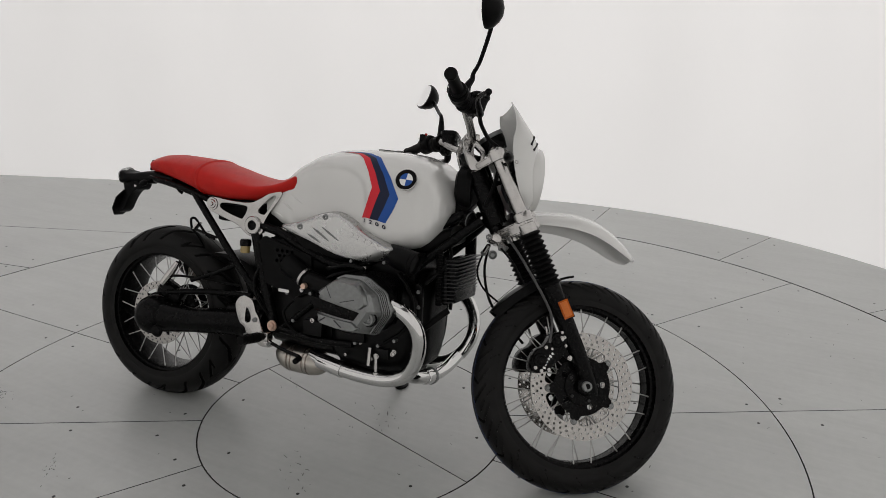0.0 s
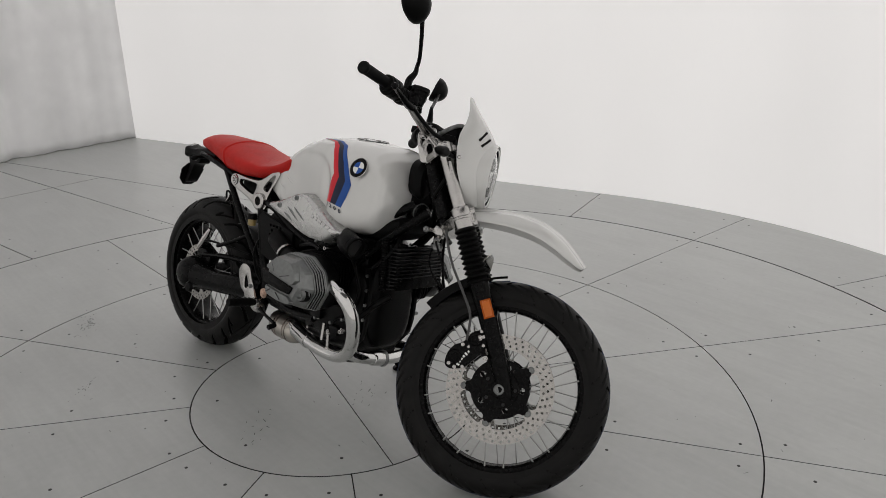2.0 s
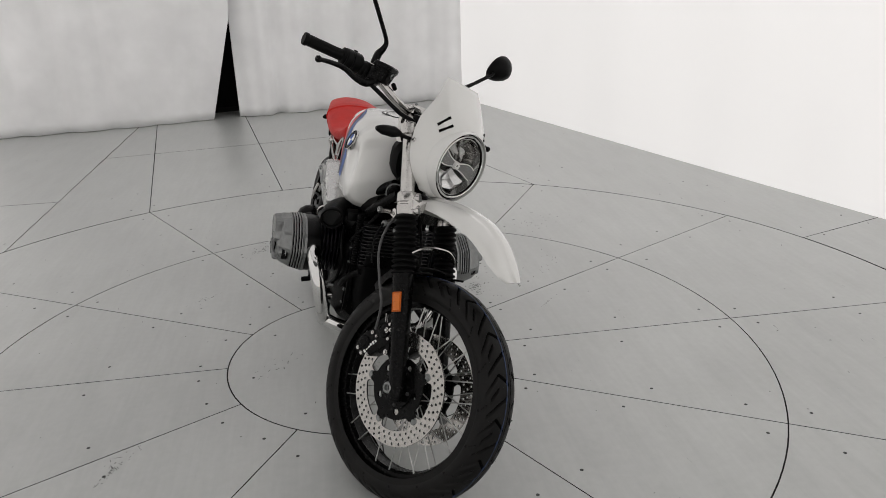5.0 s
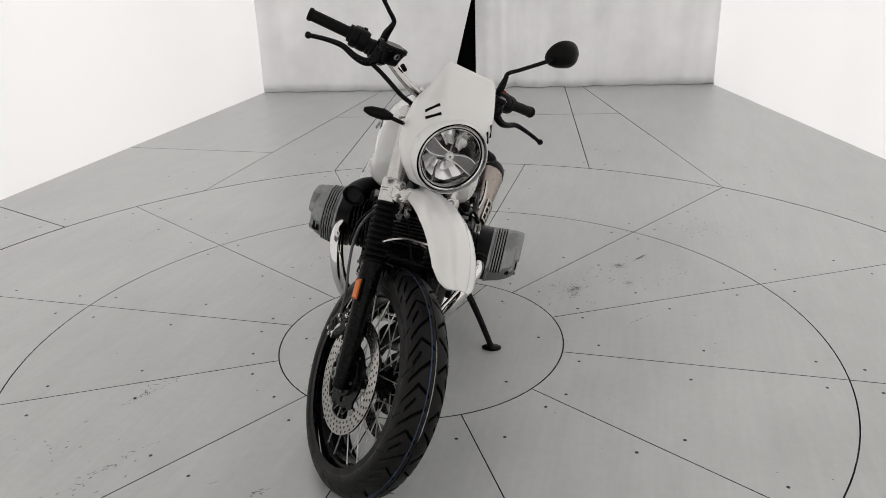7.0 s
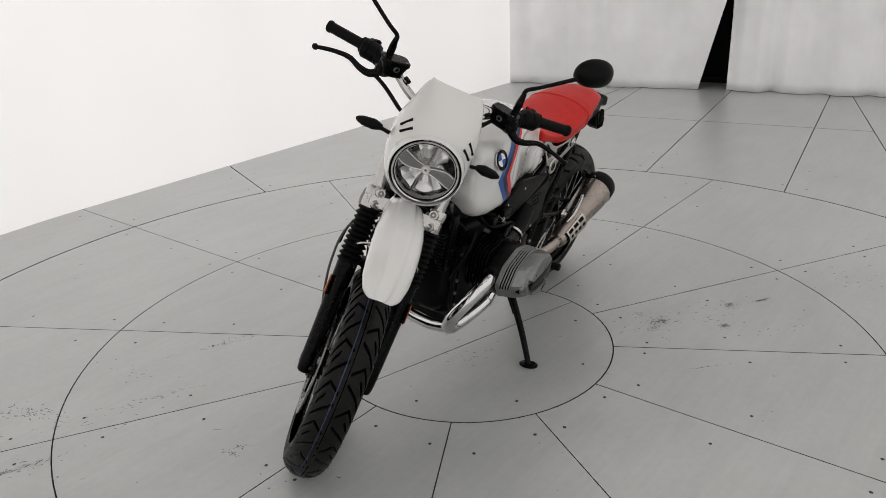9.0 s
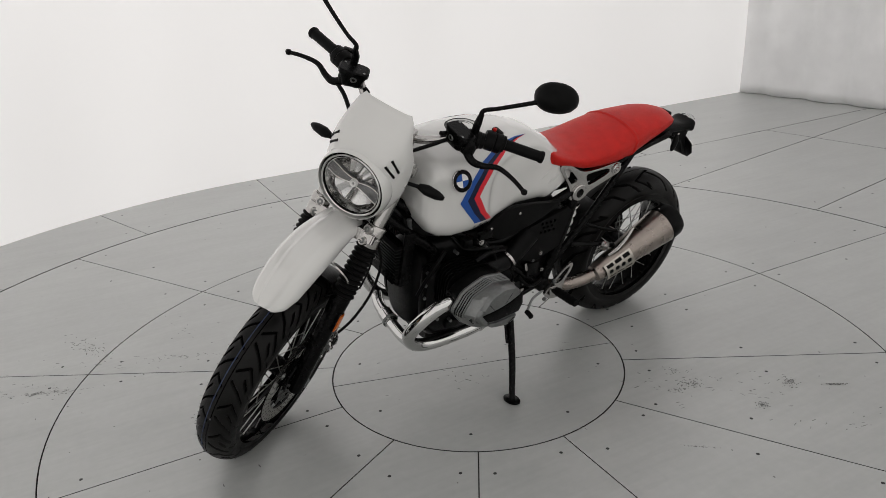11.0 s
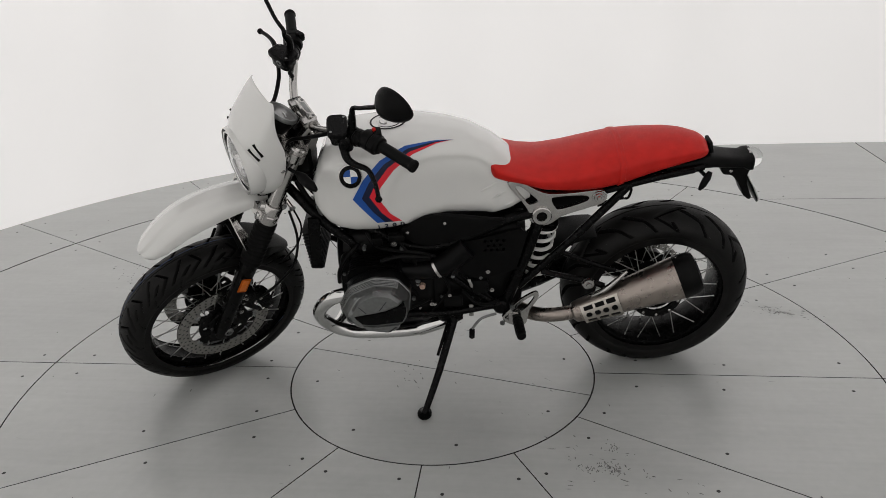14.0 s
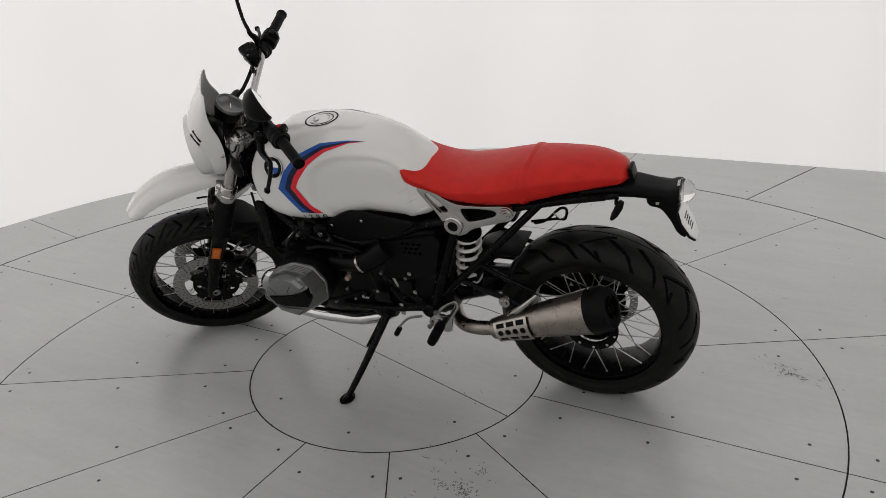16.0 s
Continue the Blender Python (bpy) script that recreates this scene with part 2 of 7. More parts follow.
def plate(outline, y0, y1, holes=(), bevel=0.0):
    """A flat plate in the xz plane from y0 to y1, with holes through it."""
    bm = bmesh.new()
    edges = []
    for loop in (outline, *holes):
        vs = [bm.verts.new((x, y0, z)) for x, z in loop]
        edges += [bm.edges.new((vs[i], vs[(i + 1) % len(vs)])) for i in range(len(vs))]
    bmesh.ops.triangle_fill(bm, edges=edges, use_beauty=True)
    ext = bmesh.ops.extrude_face_region(bm, geom=bm.faces[:])
    bmesh.ops.translate(bm, verts=[v for v in ext["geom"] if isinstance(v, bmesh.types.BMVert)], vec=(0, y1 - y0, 0))
    bmesh.ops.recalc_face_normals(bm, faces=bm.faces)
    if bevel > 0:
        sharp = [e for e in bm.edges if len(e.link_faces) == 2 and e.calc_face_angle() > 0.6]
        bmesh.ops.bevel(bm, geom=sharp, offset=bevel, segments=2, affect="EDGES", profile=0.6)
    return bm


def ring2d(cx, cz, r, n=20, a0=0.0):
    return [(cx + r * math.cos(a0 + 2 * math.pi * i / n), cz + r * math.sin(a0 + 2 * math.pi * i / n)) for i in range(n)]


def curve_points(pts, n=4, closed=True):
    p = [(x, 0, z) for x, z in pts]
    if closed:
        q = smooth_path(p[-2:] + p + p[:2], n)[2 * n:-n]
        return [(v.x, v.z) for v in q[:len(pts) * n]]
    return [(v.x, v.z) for v in smooth_path(p, n)]


def interp(x, xs, ys):
    return float(np.interp(x, xs, ys))


# the walls are cloth lit from behind, made here by emission alone
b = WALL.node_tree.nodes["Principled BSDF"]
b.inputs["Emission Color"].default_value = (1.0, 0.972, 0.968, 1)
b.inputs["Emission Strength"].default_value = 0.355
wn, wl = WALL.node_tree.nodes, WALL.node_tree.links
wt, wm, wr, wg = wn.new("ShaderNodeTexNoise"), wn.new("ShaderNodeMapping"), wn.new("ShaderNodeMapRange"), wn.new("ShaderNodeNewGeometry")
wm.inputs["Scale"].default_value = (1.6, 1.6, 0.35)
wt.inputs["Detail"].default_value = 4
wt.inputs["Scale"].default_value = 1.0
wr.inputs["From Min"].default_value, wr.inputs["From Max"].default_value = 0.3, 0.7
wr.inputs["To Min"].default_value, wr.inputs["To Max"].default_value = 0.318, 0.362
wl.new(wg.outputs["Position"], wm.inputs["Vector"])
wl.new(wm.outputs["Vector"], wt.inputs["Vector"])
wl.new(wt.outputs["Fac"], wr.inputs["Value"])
# uneven wall brightness put into the emission: stronger towards +x
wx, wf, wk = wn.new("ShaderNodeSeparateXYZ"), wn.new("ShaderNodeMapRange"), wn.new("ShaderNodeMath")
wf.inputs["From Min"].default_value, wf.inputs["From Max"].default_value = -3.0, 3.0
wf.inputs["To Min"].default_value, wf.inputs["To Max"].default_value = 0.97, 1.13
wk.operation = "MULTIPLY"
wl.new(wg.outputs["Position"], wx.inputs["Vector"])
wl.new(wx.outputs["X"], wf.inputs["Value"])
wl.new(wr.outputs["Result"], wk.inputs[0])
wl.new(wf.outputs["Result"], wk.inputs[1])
# and graded weaker towards the open end
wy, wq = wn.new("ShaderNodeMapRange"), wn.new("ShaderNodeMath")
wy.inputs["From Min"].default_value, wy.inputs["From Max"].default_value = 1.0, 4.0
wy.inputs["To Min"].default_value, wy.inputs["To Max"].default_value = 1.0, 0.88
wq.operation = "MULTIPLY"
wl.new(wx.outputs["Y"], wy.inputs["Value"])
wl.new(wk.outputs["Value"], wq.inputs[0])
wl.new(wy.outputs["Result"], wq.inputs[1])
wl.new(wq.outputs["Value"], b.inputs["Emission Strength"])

# ---- room ----
R1, R2, R3, RW = 0.5425, 1.507, 2.491, 3.115
CR, CL = Vector((1.39, 5.67, 0)), Vector((-3.16, 4.91, 0))
WALL_H = 4.2


def panel(name, loop, parent, z0=-0.02, z1=0.0, mat=None):
    bm = bmesh.new()
    f = bm.faces.new([bm.verts.new((x, y, z1)) for x, y in loop])
    bmesh.ops.recalc_face_normals(bm, faces=bm.faces)
    if f.normal.z < 0:
        f.normal_flip()
    ext = bmesh.ops.extrude_edge_only(bm, edges=bm.edges[:])
    bmesh.ops.translate(bm, verts=[v for v in ext["geom"] if isinstance(v, bmesh.types.BMVert)], vec=(0, 0, z0 - z1))
    me = bpy.data.meshes.new(name)
    bm.to_mesh(me)
    bm.free()
    me.materials.append(mat or FLOOR)
    me.materials.append(JOINT)
    for p in me.polygons:
        p.material_index = 0 if abs(p.normal.z) > 0.5 else 1
    ob = new(name, me)
    ob.parent = parent
    return ob


def polar(r, deg):
    return (r * math.cos(radians(deg)), r * math.sin(radians(deg)))


def sector(r0, r1, a0, a1):
    n = max(4, int(abs(a1 - a0) / 2.5))
    g0, g1 = math.degrees(0.0019 / r0), math.degrees(0.0019 / r1)
    inner = [polar(r0 + (0.0024 if r0 < 2 else 0.005), a0 + g0 + (a1 - a0 - 2 * g0) * i / n) for i in range(n + 1)]
    outer = [polar(r1 - (0.0024 if r1 < 2 else 0.005), a0 + g1 + (a1 - a0 - 2 * g1) * i / n) for i in range(n + 1)]
    return inner + outer[::-1]


bm = bmesh.new()
bmesh.ops.create_grid(bm, size=9)
bmesh.ops.translate(bm, verts=bm.verts, vec=(0, 1, -0.016))
floor = part("floor", bm, JOINT)
tagged(floor, "pale grey painted studio floor of turntable panels with dark joints", "floor", kind="structure")
# the middle disc, cut once across
CHORD = 74.5
for s in (0, 180):
    n = 40
    loop = []
    for i in range(n + 1):
        a = CHORD + s + 0.18 + (180 - 0.36) * i / n
        loop.append(polar(R1 - 0.0024, a))
    panel("floor_panel", loop, floor)
for k in range(12):
    panel("floor_panel", sector(R1, R2, 30 * k, 30 * k + 30), floor)
    panel("floor_panel", sector(R2, R3, 30 * k, 30 * k + 30), floor)
for k in range(8, 19):
    panel("floor_panel", sector(R3, RW + 0.3, 20 * k, min(20 * k + 20, 379)), floor)


def back_panels():
    g = 0.0032
    cn = Vector((-0.166, 0.986, 0))
    lines = [(Vector(polar(R3, 19)).to_3d(), Vector(polar(1, 19)).to_3d()),
             (Vector(polar(R3, 60)).to_3d(), Vector((-0.326, 0.945, 0))),
             (Vector(polar(R3, 80)).to_3d(), cn), (Vector(polar(R3, 100)).to_3d(), cn),
             (Vector(polar(R3, 120)).to_3d(), cn), (Vector(polar(R3, 140)).to_3d(), Vector((0, 1, 0)))]
    degs = [19, 60, 80, 100, 120, 140]
    end = CL + cn * 0.4

    def meet(p, d, q0):
        return p + d * ((q0 - p).dot(cn) / d.dot(cn))

    cross = Vector((-0.34, 4.04, 0))
    for i in range(5):
        a0, a1 = degs[i], degs[i + 1]
        arc = [polar(R3 + g, a0 + 0.06 + (a1 - a0 - 0.12) * j / 12) for j in range(13)]
        (p0, d0), (p1, d1) = lines[i], lines[i + 1]
        s0 = Vector((-d0.y, d0.x, 0)) * g
        s1 = Vector((d1.y, -d1.x, 0)) * g
        if i == 0:
            far = [meet(p1 + s1, d1, end), meet(Vector((1.9, 5.7, 0)), cn, end), Vector((1.75, 5.7, 0)), Vector((3.3, 1.14, 0))]
            panel("floor_panel", arc + [(v.x, v.y) for v in far], floor)
            continue
        near = [meet(p1 + s1, d1, cross - cn * g), meet(p0 + s0, d0, cross - cn * g)]
        panel("floor_panel", arc + [(v.x, v.y) for v in near], floor)
        far = [meet(p0 + s0, d0, cross + cn * g), meet(p1 + s1, d1, cross + cn * g), meet(p1 + s1, d1, end), meet(p0 + s0, d0, end)]
        panel("floor_panel", [(v.x, v.y) for v in far], floor)
    # the strip along the straight wall
    x0 = polar(R3, 140)[0] - g
    y0 = polar(R3, 140)[1]
    arc = [polar(R3 + g, 140.1 + 19.8 * j / 19) for j in range(0, 20)]
    panel("floor_panel", [(x0, 2.55 - g), (-3.4, 2.55 - g), polar(RW + 0.6, 159.9)] + arc[::-1], floor)
    panel("floor_panel", [(x0, 2.55 + g), (x0, 5.6), (-3.4, 5.5), (-3.4, 2.55 + g)], floor)


back_panels()

# screws that hold the panels down
bm = lathe([(0, 0.0008), (0.0040, 0.0008), (0.0058, 0.0003), (0.0058, -0.003), (0, -0.003)], (0, 0, 0), (0, 0, 1), 10, False)
screw_me = bpy.data.meshes.new("floor_screw")
bm.to_mesh(screw_me)
bm.free()
screw_me.materials.append(SCREW_AND_SHADE)
spots = []
rnd = random.Random(5)
for k in range(12):
    for e, sgn in ((30 * k, 1), (30 * k + 30, -1)):
        for r, off in ((0.66, 0.055), (1.02, 0.075), (1.40, 0.075), (1.62, 0.08), (2.0, 0.08), (2.38, 0.08)):
            spots.append(polar(r + rnd.uniform(-0.05, 0.05), e + sgn * math.degrees((off + rnd.uniform(-0.025, 0.035)) / r)))
for k in range(18):
    for e, sgn in ((20 * k, 1), (20 * k + 20, -1)):
        spots.append(polar(2.62, e + sgn * 1.6))
        spots.append(polar(2.98, e + sgn * 1.6))
for k in range(8):
    spots.append(polar(0.45, 45 * k + 12))
for x, y in spots:
    if (x, y) != (0, 0):
        ob = new("floor_screw", screw_me)
        ob.parent = floor
        ob.location = (x, y, 0)


def scuffs():
    """Clusters of dark flecks and drag marks worn into the floor paint."""
    rnd = random.Random(21)
    bm = bmesh.new()
    # middle, spread along and across, direction, number of flecks
    for cx, cy, sx, sy, turn, count in ((-0.70, -0.98, 0.10, 0.018, 1.08, 34), (-0.83, -0.56, 0.08, 0.015, 1.2, 26), (-0.94, -0.90, 0.09, 0.06, 0.6, 16), (-0.76, -1.52, 0.16, 0.05, 0.85, 60), (-0.20, -0.96, 0.012, 0.008, 0.3, 12), (-1.00, -1.28, 0.07, 0.028, 0.5, 70), (-0.693, -1.455, 0.065, 0.006, 1.24, 40), (-0.51, 1.29, 0.055, 0.014, 0.92, 34), (-0.69, 0.71, 0.06, 0.010, 0.7, 16), (-0.34, -0.02, 0.05, 0.03, 1.1, 14), (0.06, -0.11, 0.05, 0.03, 0.4, 14),
                                        (0.60, 0.70, 0.17, 0.07, 1.0, 46), (0.455, 0.50, 0.06, 0.06, 0.4, 14), (1.02, 1.38, 0.10, 0.06, 0.9, 40), (0.95, 0.80, 0.12, 0.03, 1.25, 18), (-0.49, 1.33, 0.10, 0.03, 1.5, 26), (-0.85, -1.30, 0.20, 0.03, 0.9, 22),
                                        (1.35, -1.1, 0.5, 0.4, 0.3, 22), (-1.4, 1.2, 0.5, 0.4, 2.0, 22), (0.0, -1.6, 0.6, 0.4, 0.2, 22), (1.6, 1.6, 0.4, 0.5, 1.0, 22), (-2.2, -0.4, 0.3, 0.6, 1.2, 20), (0.1, 0.1, 0.3, 0.2, 0.7, 26)):
        ca, sa = math.cos(turn), math.sin(turn)
        for _ in range(count):
            u, v = rnd.gauss(0, sx), rnd.gauss(0, sy)
            x, y = cx + u * ca - v * sa, cy + u * sa + v * ca
            a = turn + rnd.gauss(0, 0.5)
            ln, wd = rnd.uniform(0.002, 0.010) * (2.0 if rnd.random() < 0.12 else 1.0), rnd.uniform(0.0008, 0.0022)
            ex, ey = math.cos(a), math.sin(a)
            loop = [(ln, 0.2 * wd), (0.4 * ln, wd), (-0.5 * ln, 0.8 * wd), (-ln, -0.2 * wd), (-0.3 * ln, -wd), (0.6 * ln, -0.7 * wd)]
            bm.faces.new([bm.verts.new((x + p * ex - q * ey, y + p * ey + q * ex, 0.0006)) for p, q in loop])
    # rubbed smudges of very small flecks, and one long drag mark
    for cx, cy, sx, sy, turn, count in ((0.536, 0.568, 0.016, 0.013, 0.6, 60), (0.534, 0.493, 0.016, 0.008, 1.3, 34), (0.705, 0.846, 0.015, 0.015, 0.5, 70), (0.751, 0.660, 0.012, 0.010, 1.1, 46), (0.432, 0.568, 0.012, 0.010, 0.2, 26),
                                        (0.797, 0.968, 0.020, 0.003, 1.05, 60), (-0.84, -0.60, 0.03, 0.006, 1.2, 30), (0.52, 0.54, 0.012, 0.012, 0.0, 30), (0.81, 0.32, 0.035, 0.003, 0.9, 26), (-0.19, -1.0, 0.018, 0.006, 0.2, 30)):
        ca, sa = math.cos(turn), math.sin(turn)
        for _ in range(count):
            u, v = rnd.gauss(0, sx), rnd.gauss(0, sy)
            x, y = cx + u * ca - v * sa, cy + u * sa + v * ca
            r, a = rnd.uniform(0.0010, 0.0026), rnd.uniform(0, 3.1)
            bm.faces.new([bm.verts.new((x + r * math.cos(a + b) * 1.5, y + r * math.sin(a + b), 0.0006)) for b in (0, 1.2, 2.3, 3.4, 4.6)])
    # round heel marks
    for k in range(60):
        b_ = rnd.uniform(0, 6.283)
        rad = rnd.uniform(0.58, 2.9)
        x, y, r = rad * math.cos(b_), rad * math.sin(b_), rnd.uniform(0.0022, 0.0045)
        bm.faces.new([bm.verts.new((x + r * math.cos(b), y + r * rnd.uniform(0.6, 1.0) * math.sin(b), 0.0006)) for b in (0, 0.9, 1.8, 2.7, 3.6, 4.5, 5.4)])
    bmesh.ops.recalc_face_normals(bm, faces=bm.faces)
    me = bpy.data.meshes.new("floor_scuffs")
    bm.to_mesh(me)
    bm.free()
    me.materials.append(SCUFF)
    ob = new("floor_scuffs", me)
    ob.parent = floor
    tagged(ob, "", kind="stuff")


scuffs()


def wall_strip(name, pts, thick, label):
    """An upright wall along pts, its inner face on them."""
    bm = bmesh.new()
    n = len(pts)
    inn = [[bm.verts.new((x, y, z)) for z in (-0.02, WALL_H)] for x, y in pts]
    out = []
    for i, (x, y) in enumerate(pts):
        a, b = Vector(pts[max(i - 1, 0)]), Vector(pts[min(i + 1, n - 1)])
        d = (b - a).normalized()
        out.append([bm.verts.new((x + d.y * thick, y - d.x * thick, z)) for z in (-0.02, WALL_H)])
    for i in range(n - 1):
        bm.faces.new((inn[i][0], inn[i + 1][0], inn[i + 1][1], inn[i][1]))
        bm.faces.new((out[i + 1][0], out[i][0], out[i][1], out[i + 1][1]))
        bm.faces.new((inn[i][1], inn[i + 1][1], out[i + 1][1], out[i][1]))
    for i in (0, n - 1):
        bm.faces.new((inn[i][0], inn[i][1], out[i][1], out[i][0]))
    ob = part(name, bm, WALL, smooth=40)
    return tagged(ob, label, "wall", kind="structure")


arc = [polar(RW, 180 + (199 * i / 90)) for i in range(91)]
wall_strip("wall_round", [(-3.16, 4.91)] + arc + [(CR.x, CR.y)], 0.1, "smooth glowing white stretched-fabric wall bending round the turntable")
bm = bmesh.new()
bmesh.ops.create_grid(bm, size=1, matrix=Matrix.Translation((-0.3, 1.2, WALL_H + 0.05)) @ Matrix.Diagonal((4.2, 5.5, 1, 1)))
tagged(part("ceiling", bm, CEILING), "plain dark studio ceiling", "ceiling", kind="structure")


# ---- curtains at the open end ----
def curtain(name, a, b, waves, lean_at_a=0.0, seed=1, depth=1.0):
    """A hanging pleated cloth from a to b along the floor."""
    a, b = Vector(a), Vector(b)
    d = (b - a).normalized()
    nrm = Vector((d.y, -d.x, 0))
    rnd = random.Random(seed)
    ph = [rnd.uniform(0, 6.28) for _ in range(6)]
    w = (b - a).length
    cols, rows = int(w * 90), 44
    bm = bmesh.new()
    grid = []
    for j in range(rows + 1):
        z = WALL_H * j / rows
        line = []
        for i in range(cols + 1):
            u = i / cols
            s = u * w
            amp = 0.026 + 0.018 * math.sin(2.1 * s + ph[0]) * math.sin(0.5 * z + ph[3])
            k = math.sin(waves * s + ph[1] + 0.9 * math.sin(1.7 * s + ph[2]) + 0.18 * math.sin(0.8 * z + ph[4]))
            ridge = (0.5 + 0.5 * k) ** 2.2 * 2 - 1
            off = depth * (1.2 * amp * ridge + 0.005 * math.sin(2.3 * waves * s + ph[3] + 0.9 * z))
            off += 0.03 * math.sin(0.9 * s + ph[4]) + 0.016 * math.sin(1.3 * z + 2 * s + ph[5]) + 0.006 * math.sin(5.1 * z + 7 * s + ph[2])
            if not lean_at_a:
                # the free edge is gathered into deeper, closer pleats
                free = math.exp(-((w - s) / 0.55) ** 2)
                off = off * (0.85 + 0.5 * free) + 0.022 * free * math.sin(31 * s + ph[0])
            shift = 0.0
            if lean_at_a:
                shift = lean_at_a * max(0.0, 1 - z / 1.0) * max(0.0, 1 - s / 0.9)
                off += 0.3 * shift
            p = a + d * (s + shift) + nrm * off
            line.append(bm.verts.new((p.x, p.y, z + 0.004)))
        grid.append(line)
    for j in range(rows):
        for i in range(cols):
            bm.faces.new((grid[j][i], grid[j][i + 1], grid[j + 1][i + 1], grid[j + 1][i]))
    ob = part(name, bm, CURTAIN, smooth=180)
    sol = ob.modifiers.new("cloth", "SOLIDIFY")
    sol.thickness = 0.004
    return ob


gap_l, gap_r = Vector((-0.945, 5.215, 0)), Vector((-0.96, 5.275, 0))
c1 = curtain("curtain", gap_l, CL + Vector((-0.03, 0, 0)), 15, 0.265, 3, 0.55)
tagged(c1, "pale white pleated cloth curtain pulled aside at the bottom", "curtain", "curtains of the open end")
c2 = curtain("curtain", CR + Vector((0.03, 0.0, 0)), gap_r, 17, 0.0, 8, 0.85)
tagged(c2, "pale white pleated cloth curtain hanging to the floor", "curtain", "curtains of the open end")
# added black sheet: the darkness seen through the curtain gap
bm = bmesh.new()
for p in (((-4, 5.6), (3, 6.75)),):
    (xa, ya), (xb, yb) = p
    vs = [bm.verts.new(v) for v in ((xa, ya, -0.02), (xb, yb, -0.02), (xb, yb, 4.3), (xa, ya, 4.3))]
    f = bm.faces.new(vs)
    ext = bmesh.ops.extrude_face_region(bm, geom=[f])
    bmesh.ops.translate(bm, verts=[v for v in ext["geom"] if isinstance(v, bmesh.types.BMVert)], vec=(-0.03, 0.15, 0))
tagged(part("gap_darkness_sheet", bm, DARK_VOID), "black sheet standing in for the darkness behind the curtain gap", "wall", kind="structure")

# ---- the motorcycle ----
HEAD, LEAN, STEER, DROP = -83.69, 13.10, 34.51, -0.0179
bike = new("motorcycle")
bike.empty_display_size = 0.2
bike.matrix_world = pose(-0.1668, 0.7293, 0.0, 0, 0, HEAD) @ pose(0, 0, 0, -LEAN, 0, 0)
tagged(bike, "white classic enduro motorcycle with red seat leaning on its side stand", "motorcycle")
RAKE = radians(28.5)
AX = Vector((-math.sin(RAKE), 0, math.cos(RAKE)))
AX0 = Vector((1.652, 0, 0))
ST = Matrix.Translation((0, 0, DROP)) @ Matrix.Translation(AX0) @ Matrix.Rotation(radians(STEER), 4, AX) @ Matrix.Translation(-AX0)


def bp(name, bm, mat, parent=None, label="", smooth=35):
    return part(name, bm, mat, parent or bike, label, smooth)


def sp(name, bm, mat, parent=None, label="", smooth=35):
    """A part that turns with the steering."""
    bm.transform(ST)
    return part(name, bm, mat, parent or bike, label, smooth)


# wheels
def tyre_mesh(c, R, w, h, pitches, per, wide, knee, cuts):
    """A tyre with cut tread: c its middle, R radius, w width, h section height.
    knee: the bent main groove from crown to shoulder; cuts: the slanting grooves, each as two rows."""
    N, Mx = pitches * per, 217
    beta = np.linspace(-2.35, 2.35, Mx)
    turn = np.arange(N) / per
    q = np.abs(beta) / 1.45
    half_step = np.where(beta > 0, 0.5, 0.0)
    y = w / 2 * np.sin(np.clip(beta, -1.9, 1.9))
    r0 = np.where(np.abs(beta) < 1.571, R - h * 0.62 + h * 0.62 * np.cos(beta), R - h * 0.62 - h * 0.38 * (np.abs(beta) - 1.571) / 0.78)
    bent = np.interp(q, *knee)
    long = 2 * math.pi * R / pitches

    def groove(qs, shift, half):
        """Depth 0 to 1 of a groove that runs along shift(q), half its half width in metres."""
        line = np.interp(q, qs, shift)
        ph = (turn[:, None] + (line - bent + half_step)[None, :]) % 1.0
        # the width is kept across the groove, however it slants
        slope = np.gradient(line, q) * long / (0.62 * w)
        d = np.abs(ph - 0.5) * long / np.sqrt(1 + np.clip(slope, -2.5, 2.5) ** 2)[None, :]
        inside = np.clip((half - d) / 0.0030 + 0.5, 0, 1)
        return inside * ((q > qs[0]) & (q < qs[-1]))[None, :]
    cut = groove([0.08, *knee[0][1:-2], 0.93], np.interp([0.08, *knee[0][1:-2], 0.93], *knee).tolist(), wide)
    for qs, shift in cuts:
        cut = np.maximum(cut, groove(qs, shift, wide))
    r = r0[None, :] - 0.0105 * cut
    a = 2 * math.pi * (turn[:, None] - bent[None, :]) / pitches
    co = np.stack([c[0] + r * np.cos(a), np.broadcast_to(c[1] + y, r.shape), c[2] + r * np.sin(a)], -1).reshape(-1, 3)
    i, j = np.meshgrid(np.arange(N), np.arange(Mx - 1), indexing="ij")
    k = (i + 1) % N
    quads = np.stack([i * Mx + j, i * Mx + j + 1, k * Mx + j + 1, k * Mx + j], -1).reshape(-1, 4)
    me = bpy.data.meshes.new("tyre")
    me.from_pydata(co.tolist(), [], quads.tolist())
    bm = bmesh.new()
    bm.from_mesh(me)
    bpy.data.meshes.remove(me)
    # faces deep in the cuts get the painted shade colour
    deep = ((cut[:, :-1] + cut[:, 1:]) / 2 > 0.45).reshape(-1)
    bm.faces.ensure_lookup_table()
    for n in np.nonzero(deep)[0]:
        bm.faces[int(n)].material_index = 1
    return bm


